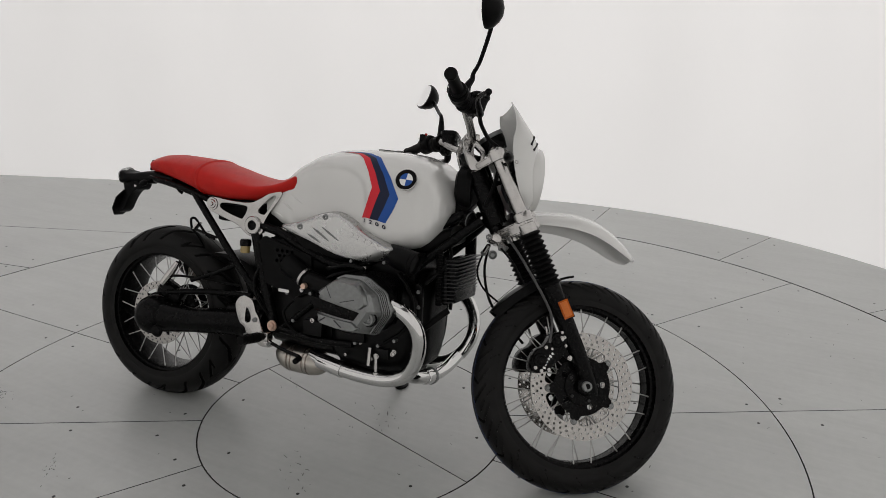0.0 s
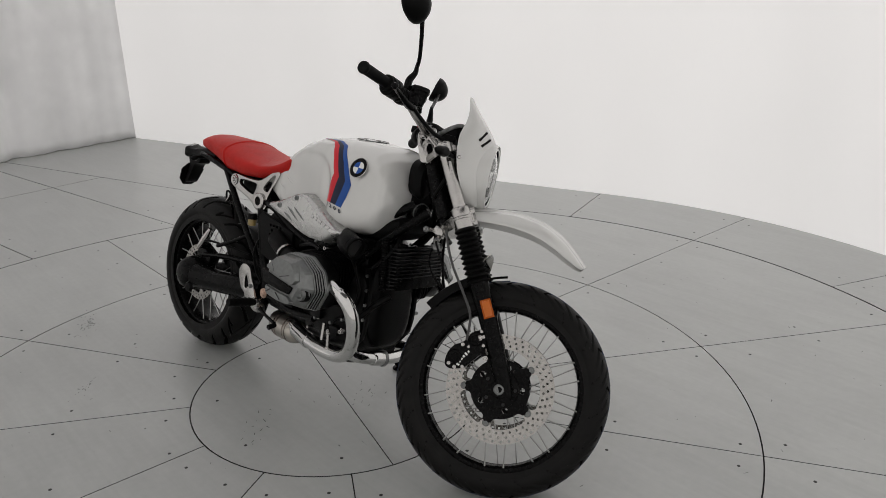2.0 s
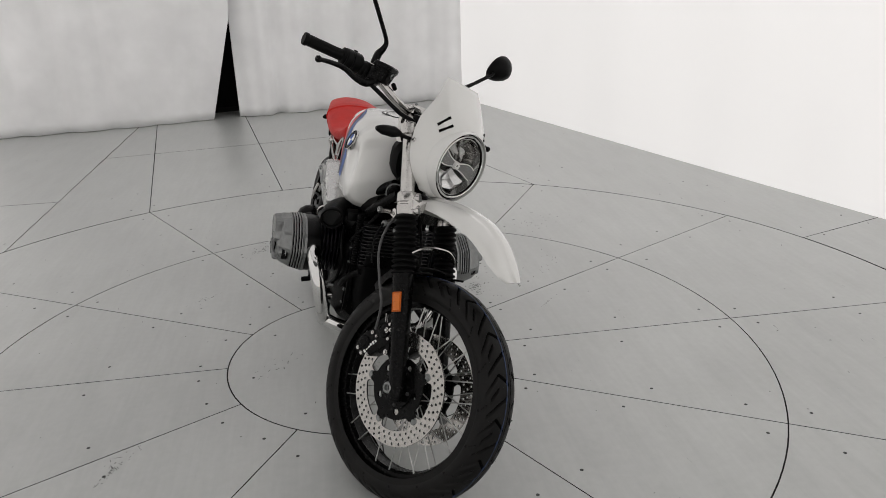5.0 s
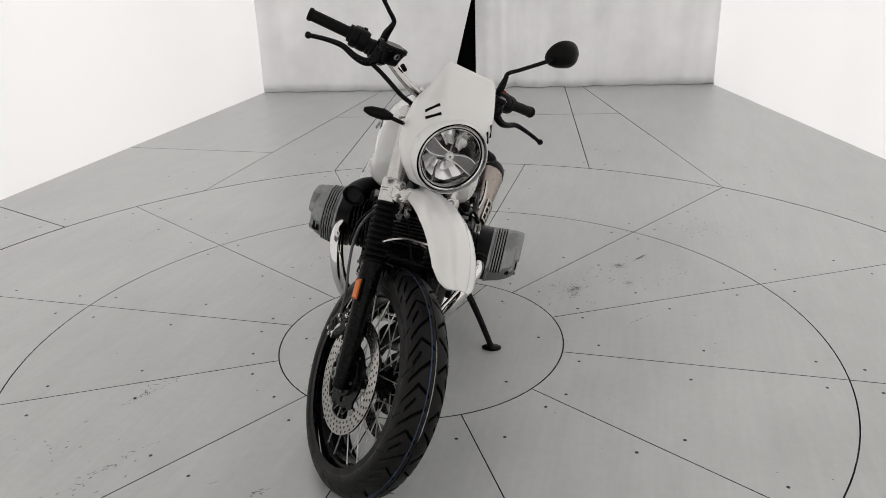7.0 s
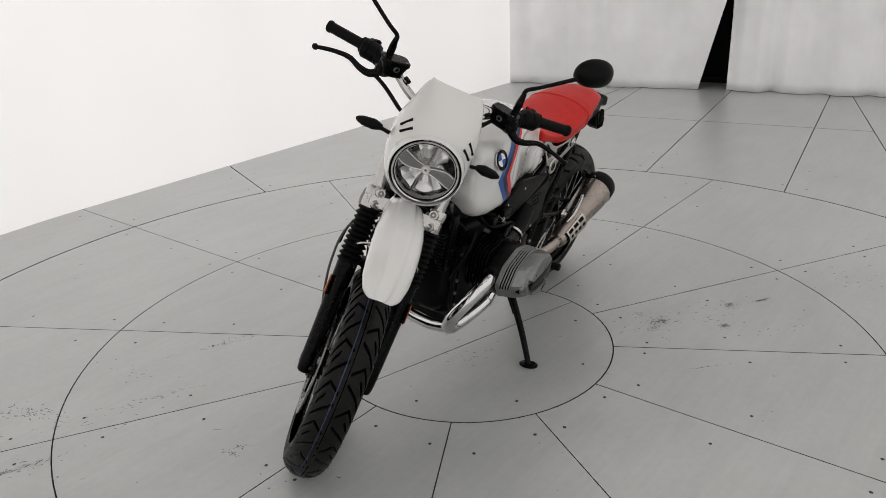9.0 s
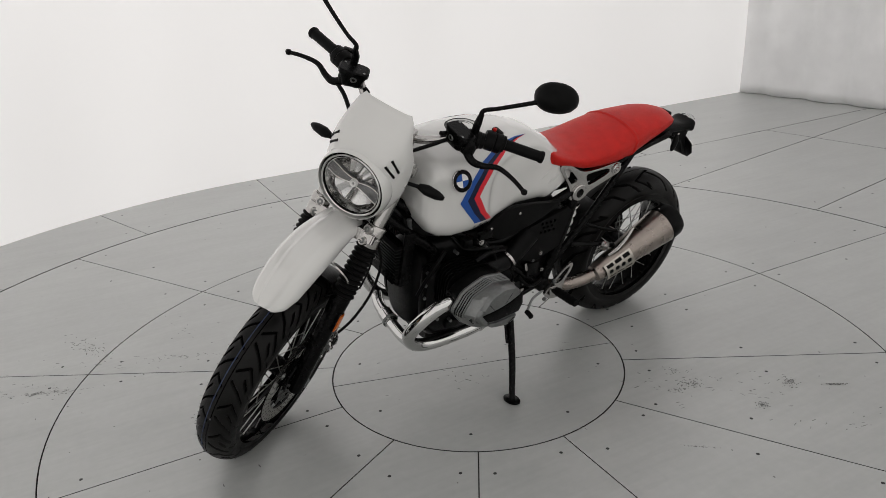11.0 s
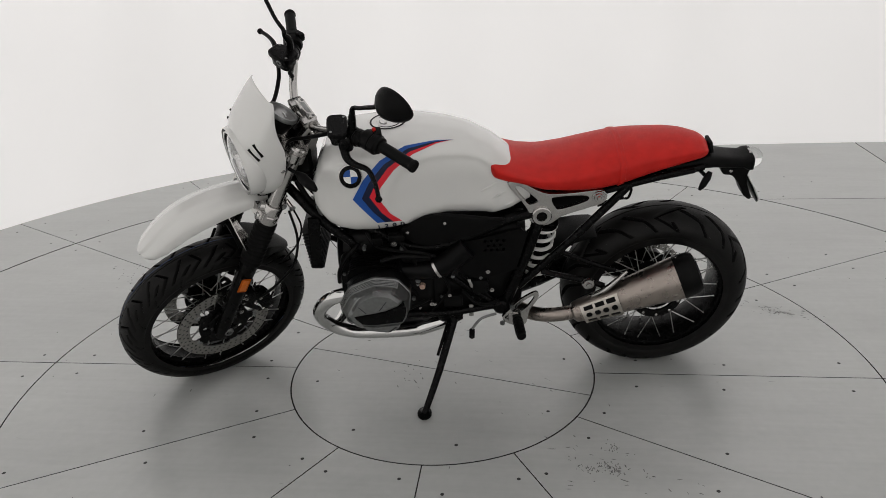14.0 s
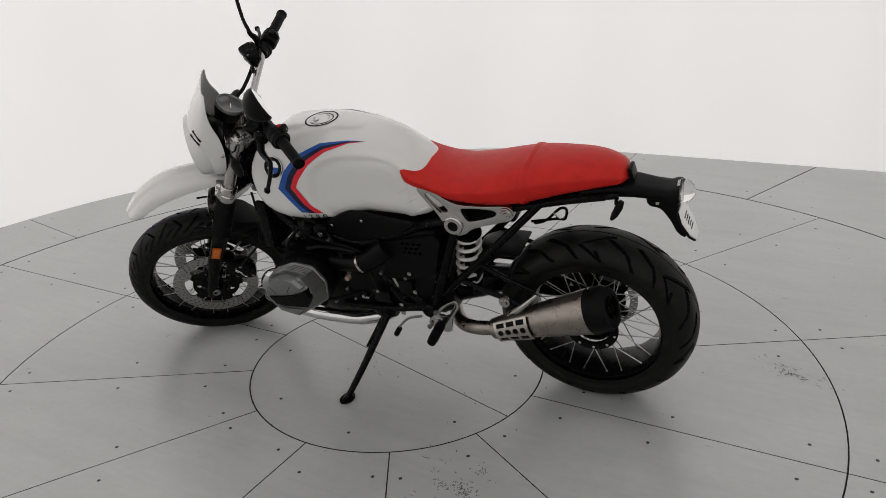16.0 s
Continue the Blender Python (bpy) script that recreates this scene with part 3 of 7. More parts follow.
def nib_mesh(c, R, w, h, count, seed):
    """Short moulding hairs along both shoulders of a tyre."""
    rnd = random.Random(seed)
    bm = bmesh.new()
    for k in range(count):
        a = 2 * math.pi * (k + rnd.uniform(-0.3, 0.3)) / count
        b = rnd.choice((-1, 1)) * rnd.choice((0.45, 1.0, 1.25))
        r = R - h * 0.62 + h * 0.62 * math.cos(b)
        p = Vector((c[0] + r * math.cos(a), c[1] + w / 2 * math.sin(b), c[2] + r * math.sin(a)))
        n = Vector((math.cos(a) * math.cos(b), math.sin(b), math.sin(a) * math.cos(b))).normalized()
        e = n.orthogonal().normalized() * 0.0007
        f = n.cross(e)
        tip = bm.verts.new(p + n * rnd.uniform(0.004, 0.009) + e * rnd.uniform(-2, 2))
        foot = [bm.verts.new(p - n * 0.001 + e * math.cos(t) + f * math.sin(t)) for t in (0, 2.094, 4.189)]
        for m in range(3):
            bm.faces.new((foot[m], foot[(m + 1) % 3], tip))
    return bm


def rim_profile(rb, w, d):
    """Half section of a spoked rim: rb bead radius, w width, d depth."""
    return [(rb + 0.008, -w / 2), (rb + 0.008, -w / 2 + 0.006), (rb - 0.006, -w / 2 + 0.012), (rb - 0.010, -w * 0.25), (rb - 0.012, 0), (rb - 0.010, w * 0.25), (rb - 0.006, w / 2 - 0.012),
            (rb + 0.008, w / 2 - 0.006), (rb + 0.008, w / 2), (rb - 0.004, w / 2 + 0.001), (rb - 0.014, w / 2 - 0.002), (rb - 0.020, w / 2 - 0.014),
            (rb - d, w * 0.22), (rb - d - 0.003, 0), (rb - d, -w * 0.22), (rb - 0.020, -w / 2 + 0.014), (rb - 0.014, -w / 2 + 0.002), (rb - 0.004, -w / 2 - 0.001)]


def spoke_mesh(length):
    bm = rod((0, 0, 0), (0, 0, length), 0.0019, 6)
    add(bm, rod((0, 0, length - 0.012), (0, 0, length), 0.0026, 6))
    me = bpy.data.meshes.new("spoke")
    bm.to_mesh(me)
    bm.free()
    return finish_mesh(me, SPOKE)


def finish_mesh(me, mat):
    me.materials.append(mat)
    me.shade_smooth()
    me.set_sharp_from_angle(angle=radians(40))
    return me


def lace(c, parent, count, rh, rr, yh, yr, m0):
    """Crossed spokes between hub and rim, on both flanges."""
    me = None
    for i in range(count):
        side = 1 if i % 2 else -1
        lead = 1 if (i // 2) % 2 else -1
        a = 2 * math.pi * (i + 0.25 * lead) / count
        ah = a - lead * 0.62
        p = Vector((c[0] + rh * math.cos(ah), c[1] + side * yh, c[2] + rh * math.sin(ah)))
        e = Vector((c[0] + rr * math.cos(a), c[1] + side * yr, c[2] + rr * math.sin(a)))
        if me is None:
            me = spoke_mesh((e - p).length)
        ob = new("spoke", me)
        ob.parent = parent
        ob.matrix_basis = m0 @ Matrix.Translation(p) @ (e - p).to_track_quat("Z", "Y").to_matrix().to_4x4()


def disc_mesh(c, y, r0, r1, thick, rows, per, lobes=0, turn=0.0):
    """A drilled brake disc; lobes: how many ears reach in to the carrier."""
    n = 120
    outer = [(c[0] + r1 * math.cos(2 * math.pi * i / n), c[2] + r1 * math.sin(2 * math.pi * i / n)) for i in range(n)]
    inner = []
    for i in range(n):
        a = 2 * math.pi * i / n
        d = abs(((a - turn) * lobes / (2 * math.pi) + 0.5) % 1.0 - 0.5) * 2 * math.pi / lobes if lobes else 9.0
        rad = r0 - 0.021 * max(0.0, min(1.0, (0.17 - d) / 0.06))
        inner.append((c[0] + rad * math.cos(a), c[2] + rad * math.sin(a)))
    holes = [inner]
    for k in range(rows):
        rad = r0 + 0.001 + (r1 - r0) * (k + 0.72) / (rows + 0.4)
        for i in range(per):
            a = 2 * math.pi * (i + 0.33 * k) / per
            holes.append(ring2d(c[0] + rad * math.cos(a), c[2] + rad * math.sin(a), 0.0040, 7))
    bm = plate(outer, y - thick / 2, y + thick / 2, holes)
    bm.normal_update()
    # walls of the holes and inner edge take slot 1, a painted shade
    for f in bm.faces:
        p = f.calc_center_median()
        if abs(f.normal.y) < 0.5 and math.hypot(p.x - c[0], p.z - c[2]) < r1 - 0.002:
            f.material_index = 1
    return bm


def carrier(c, y, r, arm, n, t, turn=0.0):
    """The black inner flange of a brake disc, with short arms and round windows."""
    pts = []
    for i in range(n * 20):
        a = 2 * math.pi * i / (n * 20) + turn
        d = abs(((i / 20) + 0.5) % 1.0 - 0.5)
        rad = r + (arm - r) * max(0.0, min(1.0, (0.16 - d) / 0.07))
        pts.append((c[0] + rad * math.cos(a), c[2] + rad * math.sin(a)))
    holes = [ring2d(c[0], c[2], 0.03, 16)]
    for i in range(n):
        a = 2 * math.pi * (i + 0.5) / n + turn
        holes.append(ring2d(c[0] + r * 0.74 * math.cos(a), c[2] + r * 0.74 * math.sin(a), 0.010, 8))
    return plate(pts, y - t / 2, y + t / 2, holes)


FA, RA = (1.527, 0, 0.325), (0, 0, 0.318)
I4 = Matrix()
rear_rim = bp("rear_wheel", lathe(rim_profile(0.226, 0.140, 0.024), RA, (0, 1, 0), 72), BLACK, label="black spoked rear wheel")
bp("tyre", tyre_mesh(RA, 0.318, 0.172, 0.098, 7, 130, 0.0045, ([0.0, 0.06, 0.44, 1.0, 1.3], [0.0, 0.0, 0.37, 0.06, 0.0]), (([0.20, 0.50, 0.92], [0.06, -0.17, -0.30]), ([0.18, 0.50, 0.92], [-0.27, -0.50, -0.62]), ([0.62, 0.95], [0.18, 0.10]))), RUBBER, rear_rim, "wide rear tyre with chevron tread", smooth=25).data.materials.append(GROOVE_SHADE)
tagged(bp("tyre_nibs", nib_mesh(RA, 0.318, 0.172, 0.098, 150, 4), RUBBER, rear_rim), "", kind="stuff")
bp("hub", lathe([(0, -0.07), (0.05, -0.07), (0.055, -0.055), (0.05, -0.05), (0.035, -0.03), (0.035, 0.03), (0.05, 0.05), (0.062, 0.055), (0.062, 0.062), (0.04, 0.07), (0, 0.07)], RA, (0, 1, 0), 32, False), BLACK, rear_rim)
lace(RA, rear_rim, 40, 0.055, 0.210, 0.052, 0.054, I4)
rdisc = bp("brake_disc", disc_mesh(RA, -0.085, 0.090, 0.116, 0.005, 2, 30, 5), DISC, rear_rim, "drilled steel rear brake disc")
rdisc.data.materials.append(SCREW_AND_SHADE)
bp("disc_carrier", carrier(RA, -0.080, 0.078, 0.098, 5, 0.006), BLACK, rdisc)
bp("hub_flange", disc_mesh(RA, 0.078, 0.058, 0.085, 0.008, 0, 1), BLACK, rear_rim, "black hub flange with silver bolts")
for i in range(10):
    a = 2 * math.pi * (i + 0.4) / 10
    x, z = RA[0] + 0.075 * math.cos(a), RA[2] + 0.075 * math.sin(a)
    bp("flange_bolt", rod((x, 0.080, z), (x, 0.0855, z), 0.0052, 10), SILVER, rear_rim)

front_rim = sp("front_wheel", lathe(rim_profile(0.250, 0.076, 0.018), FA, (0, 1, 0), 72), BLACK, label="black spoked front wheel turned to its left")
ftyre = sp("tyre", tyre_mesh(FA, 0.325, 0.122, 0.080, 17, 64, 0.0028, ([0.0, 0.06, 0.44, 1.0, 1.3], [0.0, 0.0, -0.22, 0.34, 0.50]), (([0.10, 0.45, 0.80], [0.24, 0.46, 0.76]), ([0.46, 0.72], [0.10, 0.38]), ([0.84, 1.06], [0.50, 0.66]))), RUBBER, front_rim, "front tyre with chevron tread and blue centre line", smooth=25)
ftyre.data.materials.append(GROOVE_SHADE)
tagged(sp("tyre_nibs", nib_mesh(FA, 0.325, 0.122, 0.080, 150, 9), RUBBER, front_rim), "", kind="stuff")
sp("centre_line", lathe([(0.3220, -0.0150), (0.3247, -0.0150), (0.3251, -0.0120), (0.3220, -0.0120)], FA, (0, 1, 0), 90), BLUE_MARK, ftyre)
sp("hub", lathe([(0, -0.062), (0.04, -0.062), (0.048, -0.05), (0.048, -0.042), (0.03, -0.03), (0.03, 0.03), (0.048, 0.042), (0.048, 0.05), (0.04, 0.062), (0, 0.062)], FA, (0, 1, 0), 32, False), BLACK, front_rim)
lace(FA, front_rim, 40, 0.046, 0.238, 0.045, 0.030, ST)
for y in (-0.068, 0.068):
    out = math.copysign(1, y)
    d = sp("brake_disc", disc_mesh(FA, y, 0.1185, 0.161, 0.005, 3, 40, 5, radians(45)), DISC, front_rim, "drilled floating steel brake disc")
    d.data.materials.append(SCREW_AND_SHADE)
    sp("disc_carrier", carrier(FA, y + 0.003 * out, 0.088, 0.104, 5, 0.006, radians(45)), BLACK, d)
    sp("carrier_boss", lathe([(0.020, -0.004), (0.058, -0.004), (0.060, 0.0), (0.056, 0.010), (0.040, 0.013), (0.020, 0.013)], (FA[0], y, FA[2]), (0, out, 0), 28), BLACK, d)
    for i in range(5):
        a = 2 * math.pi * i / 5 + radians(45)
        x, z = FA[0] + 0.1065 * math.cos(a), FA[2] + 0.1065 * math.sin(a)
        sp("disc_rivet", lathe([(0, 0.0062), (0.005, 0.0062), (0.006, 0.0045), (0.0095, 0.0055), (0.0115, 0.003), (0.0115, -0.007), (0, -0.007)], (x, y, z), (0, out, 0), 14, False), GREY, d)
        a += radians(36)
        x, z = FA[0] + 0.046 * math.cos(a), FA[2] + 0.046 * math.sin(a)
        sp("carrier_bolt", lathe([(0, 0.017), (0.004, 0.017), (0.0055, 0.014), (0.0055, 0.008), (0, 0.008)], (x, y, z), (0, out, 0), 10, False), SCREW_AND_SHADE, d)


# fuel tank
TX = [0.44, 0.47, 0.50, 0.55, 0.62, 0.70, 0.80, 0.90, 0.98, 1.024, 1.053, 1.075, 1.090, 1.099]
TZB = [0.730, 0.716, 0.698, 0.684, 0.690, 0.700, 0.680, 0.668, 0.668, 0.680, 0.700, 0.732, 0.765, 0.790]
TZT = [0.800, 0.832, 0.862, 0.906, 0.946, 0.968, 0.977, 0.976, 0.968, 0.953, 0.930, 0.898, 0.862, 0.830]
TW = [0.090, 0.098, 0.106, 0.116, 0.126, 0.142, 0.164, 0.174, 0.172, 0.168, 0.164, 0.156, 0.142, 0.112]


def tank_ring(x, n=120):
    zb, zt, w = interp(x, TX, TZB), interp(x, TX, TZT), interp(x, TX, TW)
    zm = zb + 0.40 * (zt - zb)
    pts = []
    for j in range(n):
        a = 2 * math.pi * j / n
        ca, sa = math.cos(a), math.sin(a)
        e = 2 / (3.0 + 1.2 * max(0.0, min(1.0, (x - 0.98) / 0.08))) if sa > 0 else 2 / 4.2
        y = w * math.copysign(abs(ca) ** e, ca)
        z = zm + (zt - zm if sa > 0 else zm - zb) * math.copysign(abs(sa) ** e, sa)
        # a slight hollow where the knees rest
        if x < 0.78:
            k = math.exp(-((x - 0.62) / 0.10) ** 2) * math.exp(-((z - 0.80) / 0.05) ** 2)
            y *= 1 - 0.07 * k
        # pressed knee panel with a crisp rim, and a hollow at each front corner
        d = ((abs(x - 0.695) / 0.165) ** 2.6 + (abs(z - 0.790 - 0.06 * (x - 0.695)) / 0.126) ** 2.6) ** (1 / 2.6)
        y *= 1 - 0.075 * min(1.0, max(0.0, (1.0 - d) / 0.09))
        d = math.hypot((x - 1.038) / 0.055, (z - 0.845) / 0.080)
        k = min(1.0, max(0.0, (1.0 - d) / 0.8))
        y *= 1 - 0.075 * k * k * (3 - 2 * k)
        pts.append(Vector((x, y, z)))
    return pts


xs = [0.44 + (1.099 - 0.44) * (0.5 - 0.5 * math.cos(math.pi * i / 130)) for i in range(131)]
tank_bm = loft([tank_ring(x) for x in xs])
for _ in range(3):
    bmesh.ops.smooth_vert(tank_bm, verts=tank_bm.verts, factor=0.5, use_axis_x=True, use_axis_y=True, use_axis_z=True)
bmesh.ops.recalc_face_normals(tank_bm, faces=tank_bm.faces)
TANK_TREE = BVHTree.FromBMesh(tank_bm)
tank = bp("fuel_tank", tank_bm, WHITE, label="white painted steel fuel tank with tricolour stripes", smooth=60)
E35, F35 = Vector((0, -math.sin(radians(35)), math.cos(radians(35)))), Vector((0, math.cos(radians(35)), math.sin(radians(35))))


def on_tank(x, v, side, lift=0.0012):
    """The tank's skin at x and height v across the slanting view, lifted a little."""
    o = Vector((x, 0, 0)) + E35 * v + F35 * 0.8
    d = -F35
    hit, nrm, _, _ = TANK_TREE.ray_cast(o, d)
    if hit is None:
        return None
    if nrm.dot(d) > 0:
        nrm = -nrm
    p = hit + nrm * lift
    return Vector((p.x, p.y * side, p.z))


def tank_strip(line_a, line_b, side, lift, n=10, across=4):
    """A decal between two lines of (x, v), laid on the tank."""
    pa = [Vector((x, v, 0)) for x, v in line_a]
    pb = [Vector((x, v, 0)) for x, v in line_b]

    def dense(p):
        out = []
        for i in range(len(p) - 1):
            for k in range(n):
                out.append(p[i].lerp(p[i + 1], k / n))
        return out + [p[-1]]
    da, db = dense(pa), dense(pb)
    bm = bmesh.new()
    last = None
    for a, b in zip(da, db):
        row = []
        for k in range(across + 1):
            q = a.lerp(b, k / across)
            h = on_tank(q.x, q.y, side, lift)
            row.append(bm.verts.new(h) if h else None)
        if last:
            for k in range(across):
                quad = (last[k], last[k + 1], row[k + 1], row[k])
                if all(quad):
                    bm.faces.new(quad)
        last = row
    bmesh.ops.remove_doubles(bm, verts=bm.verts, dist=1e-6)
    return bm


S_OUT = [(0.668, 0.728), (0.725, 0.726), (0.809, 0.712), (0.883, 0.671), (0.936, 0.617), (0.972, 0.565), (0.943, 0.532), (0.908, 0.496)]
S_BN = [(0.668, 0.728), (0.725, 0.722), (0.802, 0.703), (0.873, 0.659), (0.920, 0.608), (0.945, 0.567), (0.915, 0.526), (0.883, 0.497)]
S_NR = [(0.668, 0.728), (0.722, 0.719), (0.795, 0.694), (0.861, 0.650), (0.902, 0.602), (0.922, 0.570), (0.890, 0.523), (0.8585, 0.498)]
S_IN = [(0.668, 0.728), (0.718, 0.717), (0.788, 0.686), (0.845, 0.642), (0.884, 0.598), (0.901, 0.572), (0.866, 0.522), (0.834, 0.500)]
T_OUT = [(0.694, 0.744), (0.758, 0.740), (0.826, 0.731), (0.872, 0.711), (0.930, 0.640), (0.965, 0.585), (0.950, 0.552), (0.928, 0.519)]
T_BN = [(0.694, 0.744), (0.754, 0.738), (0.812, 0.729), (0.856, 0.708), (0.907, 0.643), (0.935, 0.593), (0.920, 0.558), (0.901, 0.523)]
T_NR = [(0.694, 0.744), (0.750, 0.736), (0.797, 0.727), (0.835, 0.706), (0.874, 0.652), (0.902, 0.600), (0.887, 0.564), (0.872, 0.527)]
T_IN = [(0.694, 0.744), (0.746, 0.734), (0.784, 0.725), (0.814, 0.702), (0.849, 0.654), (0.872, 0.608), (0.859, 0.573), (0.838, 0.535)]
for side in (1, -1):
    bp("blue_stripe", tank_strip(*((S_OUT, S_BN) if side > 0 else (T_OUT, T_BN)), side, 0.0012), BLUE, tank, "blue stripe decal")
    bp("navy_stripe", tank_strip(*((S_BN, S_NR) if side > 0 else (T_BN, T_NR)), side, 0.0012), NAVY, tank, "dark navy stripe decal")
    bp("red_stripe", tank_strip(*((S_NR, S_IN) if side > 0 else (T_NR, T_IN)), side, 0.0012), RED, tank, "red stripe decal")
    # three short pressed ribs behind the knee
    for a, b in (((0.594, 0.576), (0.542, 0.602)), ((0.556, 0.556), (0.511, 0.577)), ((0.518, 0.533), (0.485, 0.548))):
        ends = [on_tank(a[0] + (b[0] - a[0]) * k / 4, a[1] + (b[1] - a[1]) * k / 4, side, -0.0006) for k in range(5)]
        if all(ends):
            bp("knee_rib", tube(ends, [0.0008, 0.0032, 0.0038, 0.0032, 0.0008], 8, 3), WHITE, tank)
    # round badge with blue and white quarters
    ctr = Vector((0.970, 0.630)) if side > 0 else Vector((0.983, 0.638))
    c0 = on_tank(ctr.x, ctr.y, side, 0.0)
    ca, cb = on_tank(ctr.x + 0.02, ctr.y, side, 0.0), on_tank(ctr.x, ctr.y + 0.02, side, 0.0)
    ex = (ca - c0).normalized()
    nz = ex.cross(cb - c0).normalized()
    if nz.y * side < 0:
        nz = -nz
    ez = nz.cross(ex) if side > 0 else ex.cross(nz)
    if ez.z < 0:
        ez = -ez
    badge = bp("badge", lathe([(0, 0.000), (0.0335, 0.000), (0.0335, 0.004), (0.031, 0.0055), (0, 0.0055)], c0 + nz * 0.001, nz, 40, False), BLACK, tank, "round black badge with blue and white quarters")
    bp("badge_rim", lathe([(0.0328, 0.002), (0.0345, 0.001), (0.0345, 0.006), (0.0328, 0.0066)], c0 + nz * 0.001, nz, 40), SILVER, badge)
    for k in range(4):
        bm = bmesh.new()
        pts = [c0 + nz * 0.0072]
        for i in range(11):
            a = math.pi / 2 * (k + i / 10)
            pts.append(c0 + nz * 0.0072 + 0.0208 * (math.cos(a) * ex + math.sin(a) * ez))
        f = bm.faces.new([bm.verts.new(p) for p in pts])
        r = bmesh.ops.extrude_face_region(bm, geom=[f])
        bmesh.ops.translate(bm, verts=[v for v in r["geom"] if isinstance(v, bmesh.types.BMVert)], vec=-nz * 0.001)
        bp("badge_quarter", bm, (BLUE if (k % 2 == (0 if side > 0 else 1)) else WHITE_MARK), badge)
    # displacement figures under the stripes
    td = bpy.data.curves.new("figures", "FONT")
    td.body, td.size, td.extrude, td.align_x, td.align_y, td.space_character = "1200", 0.019, 0.0004, "CENTER", "CENTER", 1.9
    td.offset = 0.0006
    tmp = new("figures", td)
    bpy.context.view_layer.update()
    dg = bpy.context.evaluated_depsgraph_get()
    me = bpy.data.meshes.new_from_object(tmp.evaluated_get(dg))
    bpy.data.objects.remove(tmp)
    for v in me.vertices:
        x, y = v.co.x * 1.30, v.co.y * 0.75
        fx = (0.869 if side > 0 else 0.889) - side * x
        h = on_tank(fx, (0.488 if side > 0 else 0.519) + y * 0.9 - (fx - 0.875) * (0.10 if side > 0 else 0.20), side, 0.0026)
        v.co = h if h else c0
    me.materials.clear()
    ob = finish(new("displacement_figures", me), NAVY)
    ob.parent = tank

# filler cap
cap_n = Vector((0.03, 0, 1)).normalized()
cap_o = Vector((0.862, 0, 0.9646))
cap = bp("filler_cap", lathe([(0, 0), (0.055, 0), (0.055, 0.0105), (0.053, 0.0125), (0.046, 0.0125), (0.044, 0.0105), (0.036, 0.0105), (0.034, 0.0130), (0, 0.0135)], cap_o, cap_n, 48, False), WHITE, tank, "flush filler cap with dark ring")
bp("cap_ring", lathe([(0.0545, 0.0112), (0.0555, 0.0118), (0.0545, 0.0132), (0.0505, 0.0134), (0.0495, 0.0126), (0.0500, 0.0112)], cap_o, cap_n, 48), BLACK, cap)
bp("grip_groove", lathe([(0.0370, 0.0104), (0.0400, 0.0104), (0.0400, 0.0118), (0.0370, 0.0118)], cap_o, cap_n, 40), MATT, cap)
for a0_ in (35, 215):
    bp("cap_bar", tube([cap_o + Vector((0.026 * math.cos(radians(a0_ + d_)), 0.026 * math.sin(radians(a0_ + d_)), 0.0136)) for d_ in (-40, -20, 0, 20, 40)], 0.0016, 6, 3), GREY, cap)
bp("lock_flap", box(0.868, 0.016, 0.9786, 0.008, 0.012, 0.003, 0.0010), SILVER, cap)

# seat
SX = [-0.110, -0.102, -0.085, -0.04, 0.01, 0.07, 0.13, 0.18, 0.25, 0.32, 0.40, 0.47, 0.518, 0.550, 0.560]
SZT = [0.856, 0.872, 0.884, 0.896, 0.901, 0.899, 0.896, 0.890, 0.873, 0.855, 0.843, 0.849, 0.868, 0.888, 0.890]
SZB = [0.836, 0.832, 0.828, 0.824, 0.814, 0.800, 0.783, 0.768, 0.760, 0.762, 0.768, 0.793, 0.800, 0.808, 0.820]
SW = [0.025, 0.052, 0.070, 0.090, 0.104, 0.115, 0.128, 0.134, 0.140, 0.140, 0.134, 0.126, 0.122, 0.116, 0.105]


def seat_ring(x, grow=0.0, n=40):
    zb, zt, w = interp(x, SX, SZB), interp(x, SX, SZT), interp(x, SX, SW)
    pts = []
    for j in range(n):
        a = 2 * math.pi * j / n
        ca, sa = math.cos(a), math.sin(a)
        e = 2 / 3.0
        y = (w + grow) * math.copysign(abs(ca) ** e, ca)
        drop = 0.020 * (y / w) ** 2 if sa > 0 else 0
        zm, hz = (zb + zt) / 2, (zt - zb) / 2 + grow
        pts.append(Vector((x, y * (1.0 if sa > 0 else 0.97), zm + hz * math.copysign(abs(sa) ** e, sa) - drop * max(0, sa))))
    return pts


sxs = [SX[0] + (SX[-1] - SX[0]) * (0.5 - 0.5 * math.cos(math.pi * i / 50)) for i in range(51)]
bm = loft([seat_ring(x) for x in sxs])
for _ in range(2):
    bmesh.ops.smooth_vert(bm, verts=bm.verts, factor=0.5, use_axis_x=True, use_axis_y=True, use_axis_z=True)
seat = bp("seat", bm, RED_SEAT, label="long red leather seat with one cross seam", smooth=70)
bp("cross_seam", loft([seat_ring(0.160, -0.001), seat_ring(0.163, 0.002), seat_ring(0.167, 0.0005), seat_ring(0.170, 0.003), seat_ring(0.178, 0.003), seat_ring(0.181, -0.0015)], caps=False), RED_SEAT, seat, "raised red seam", smooth=70)
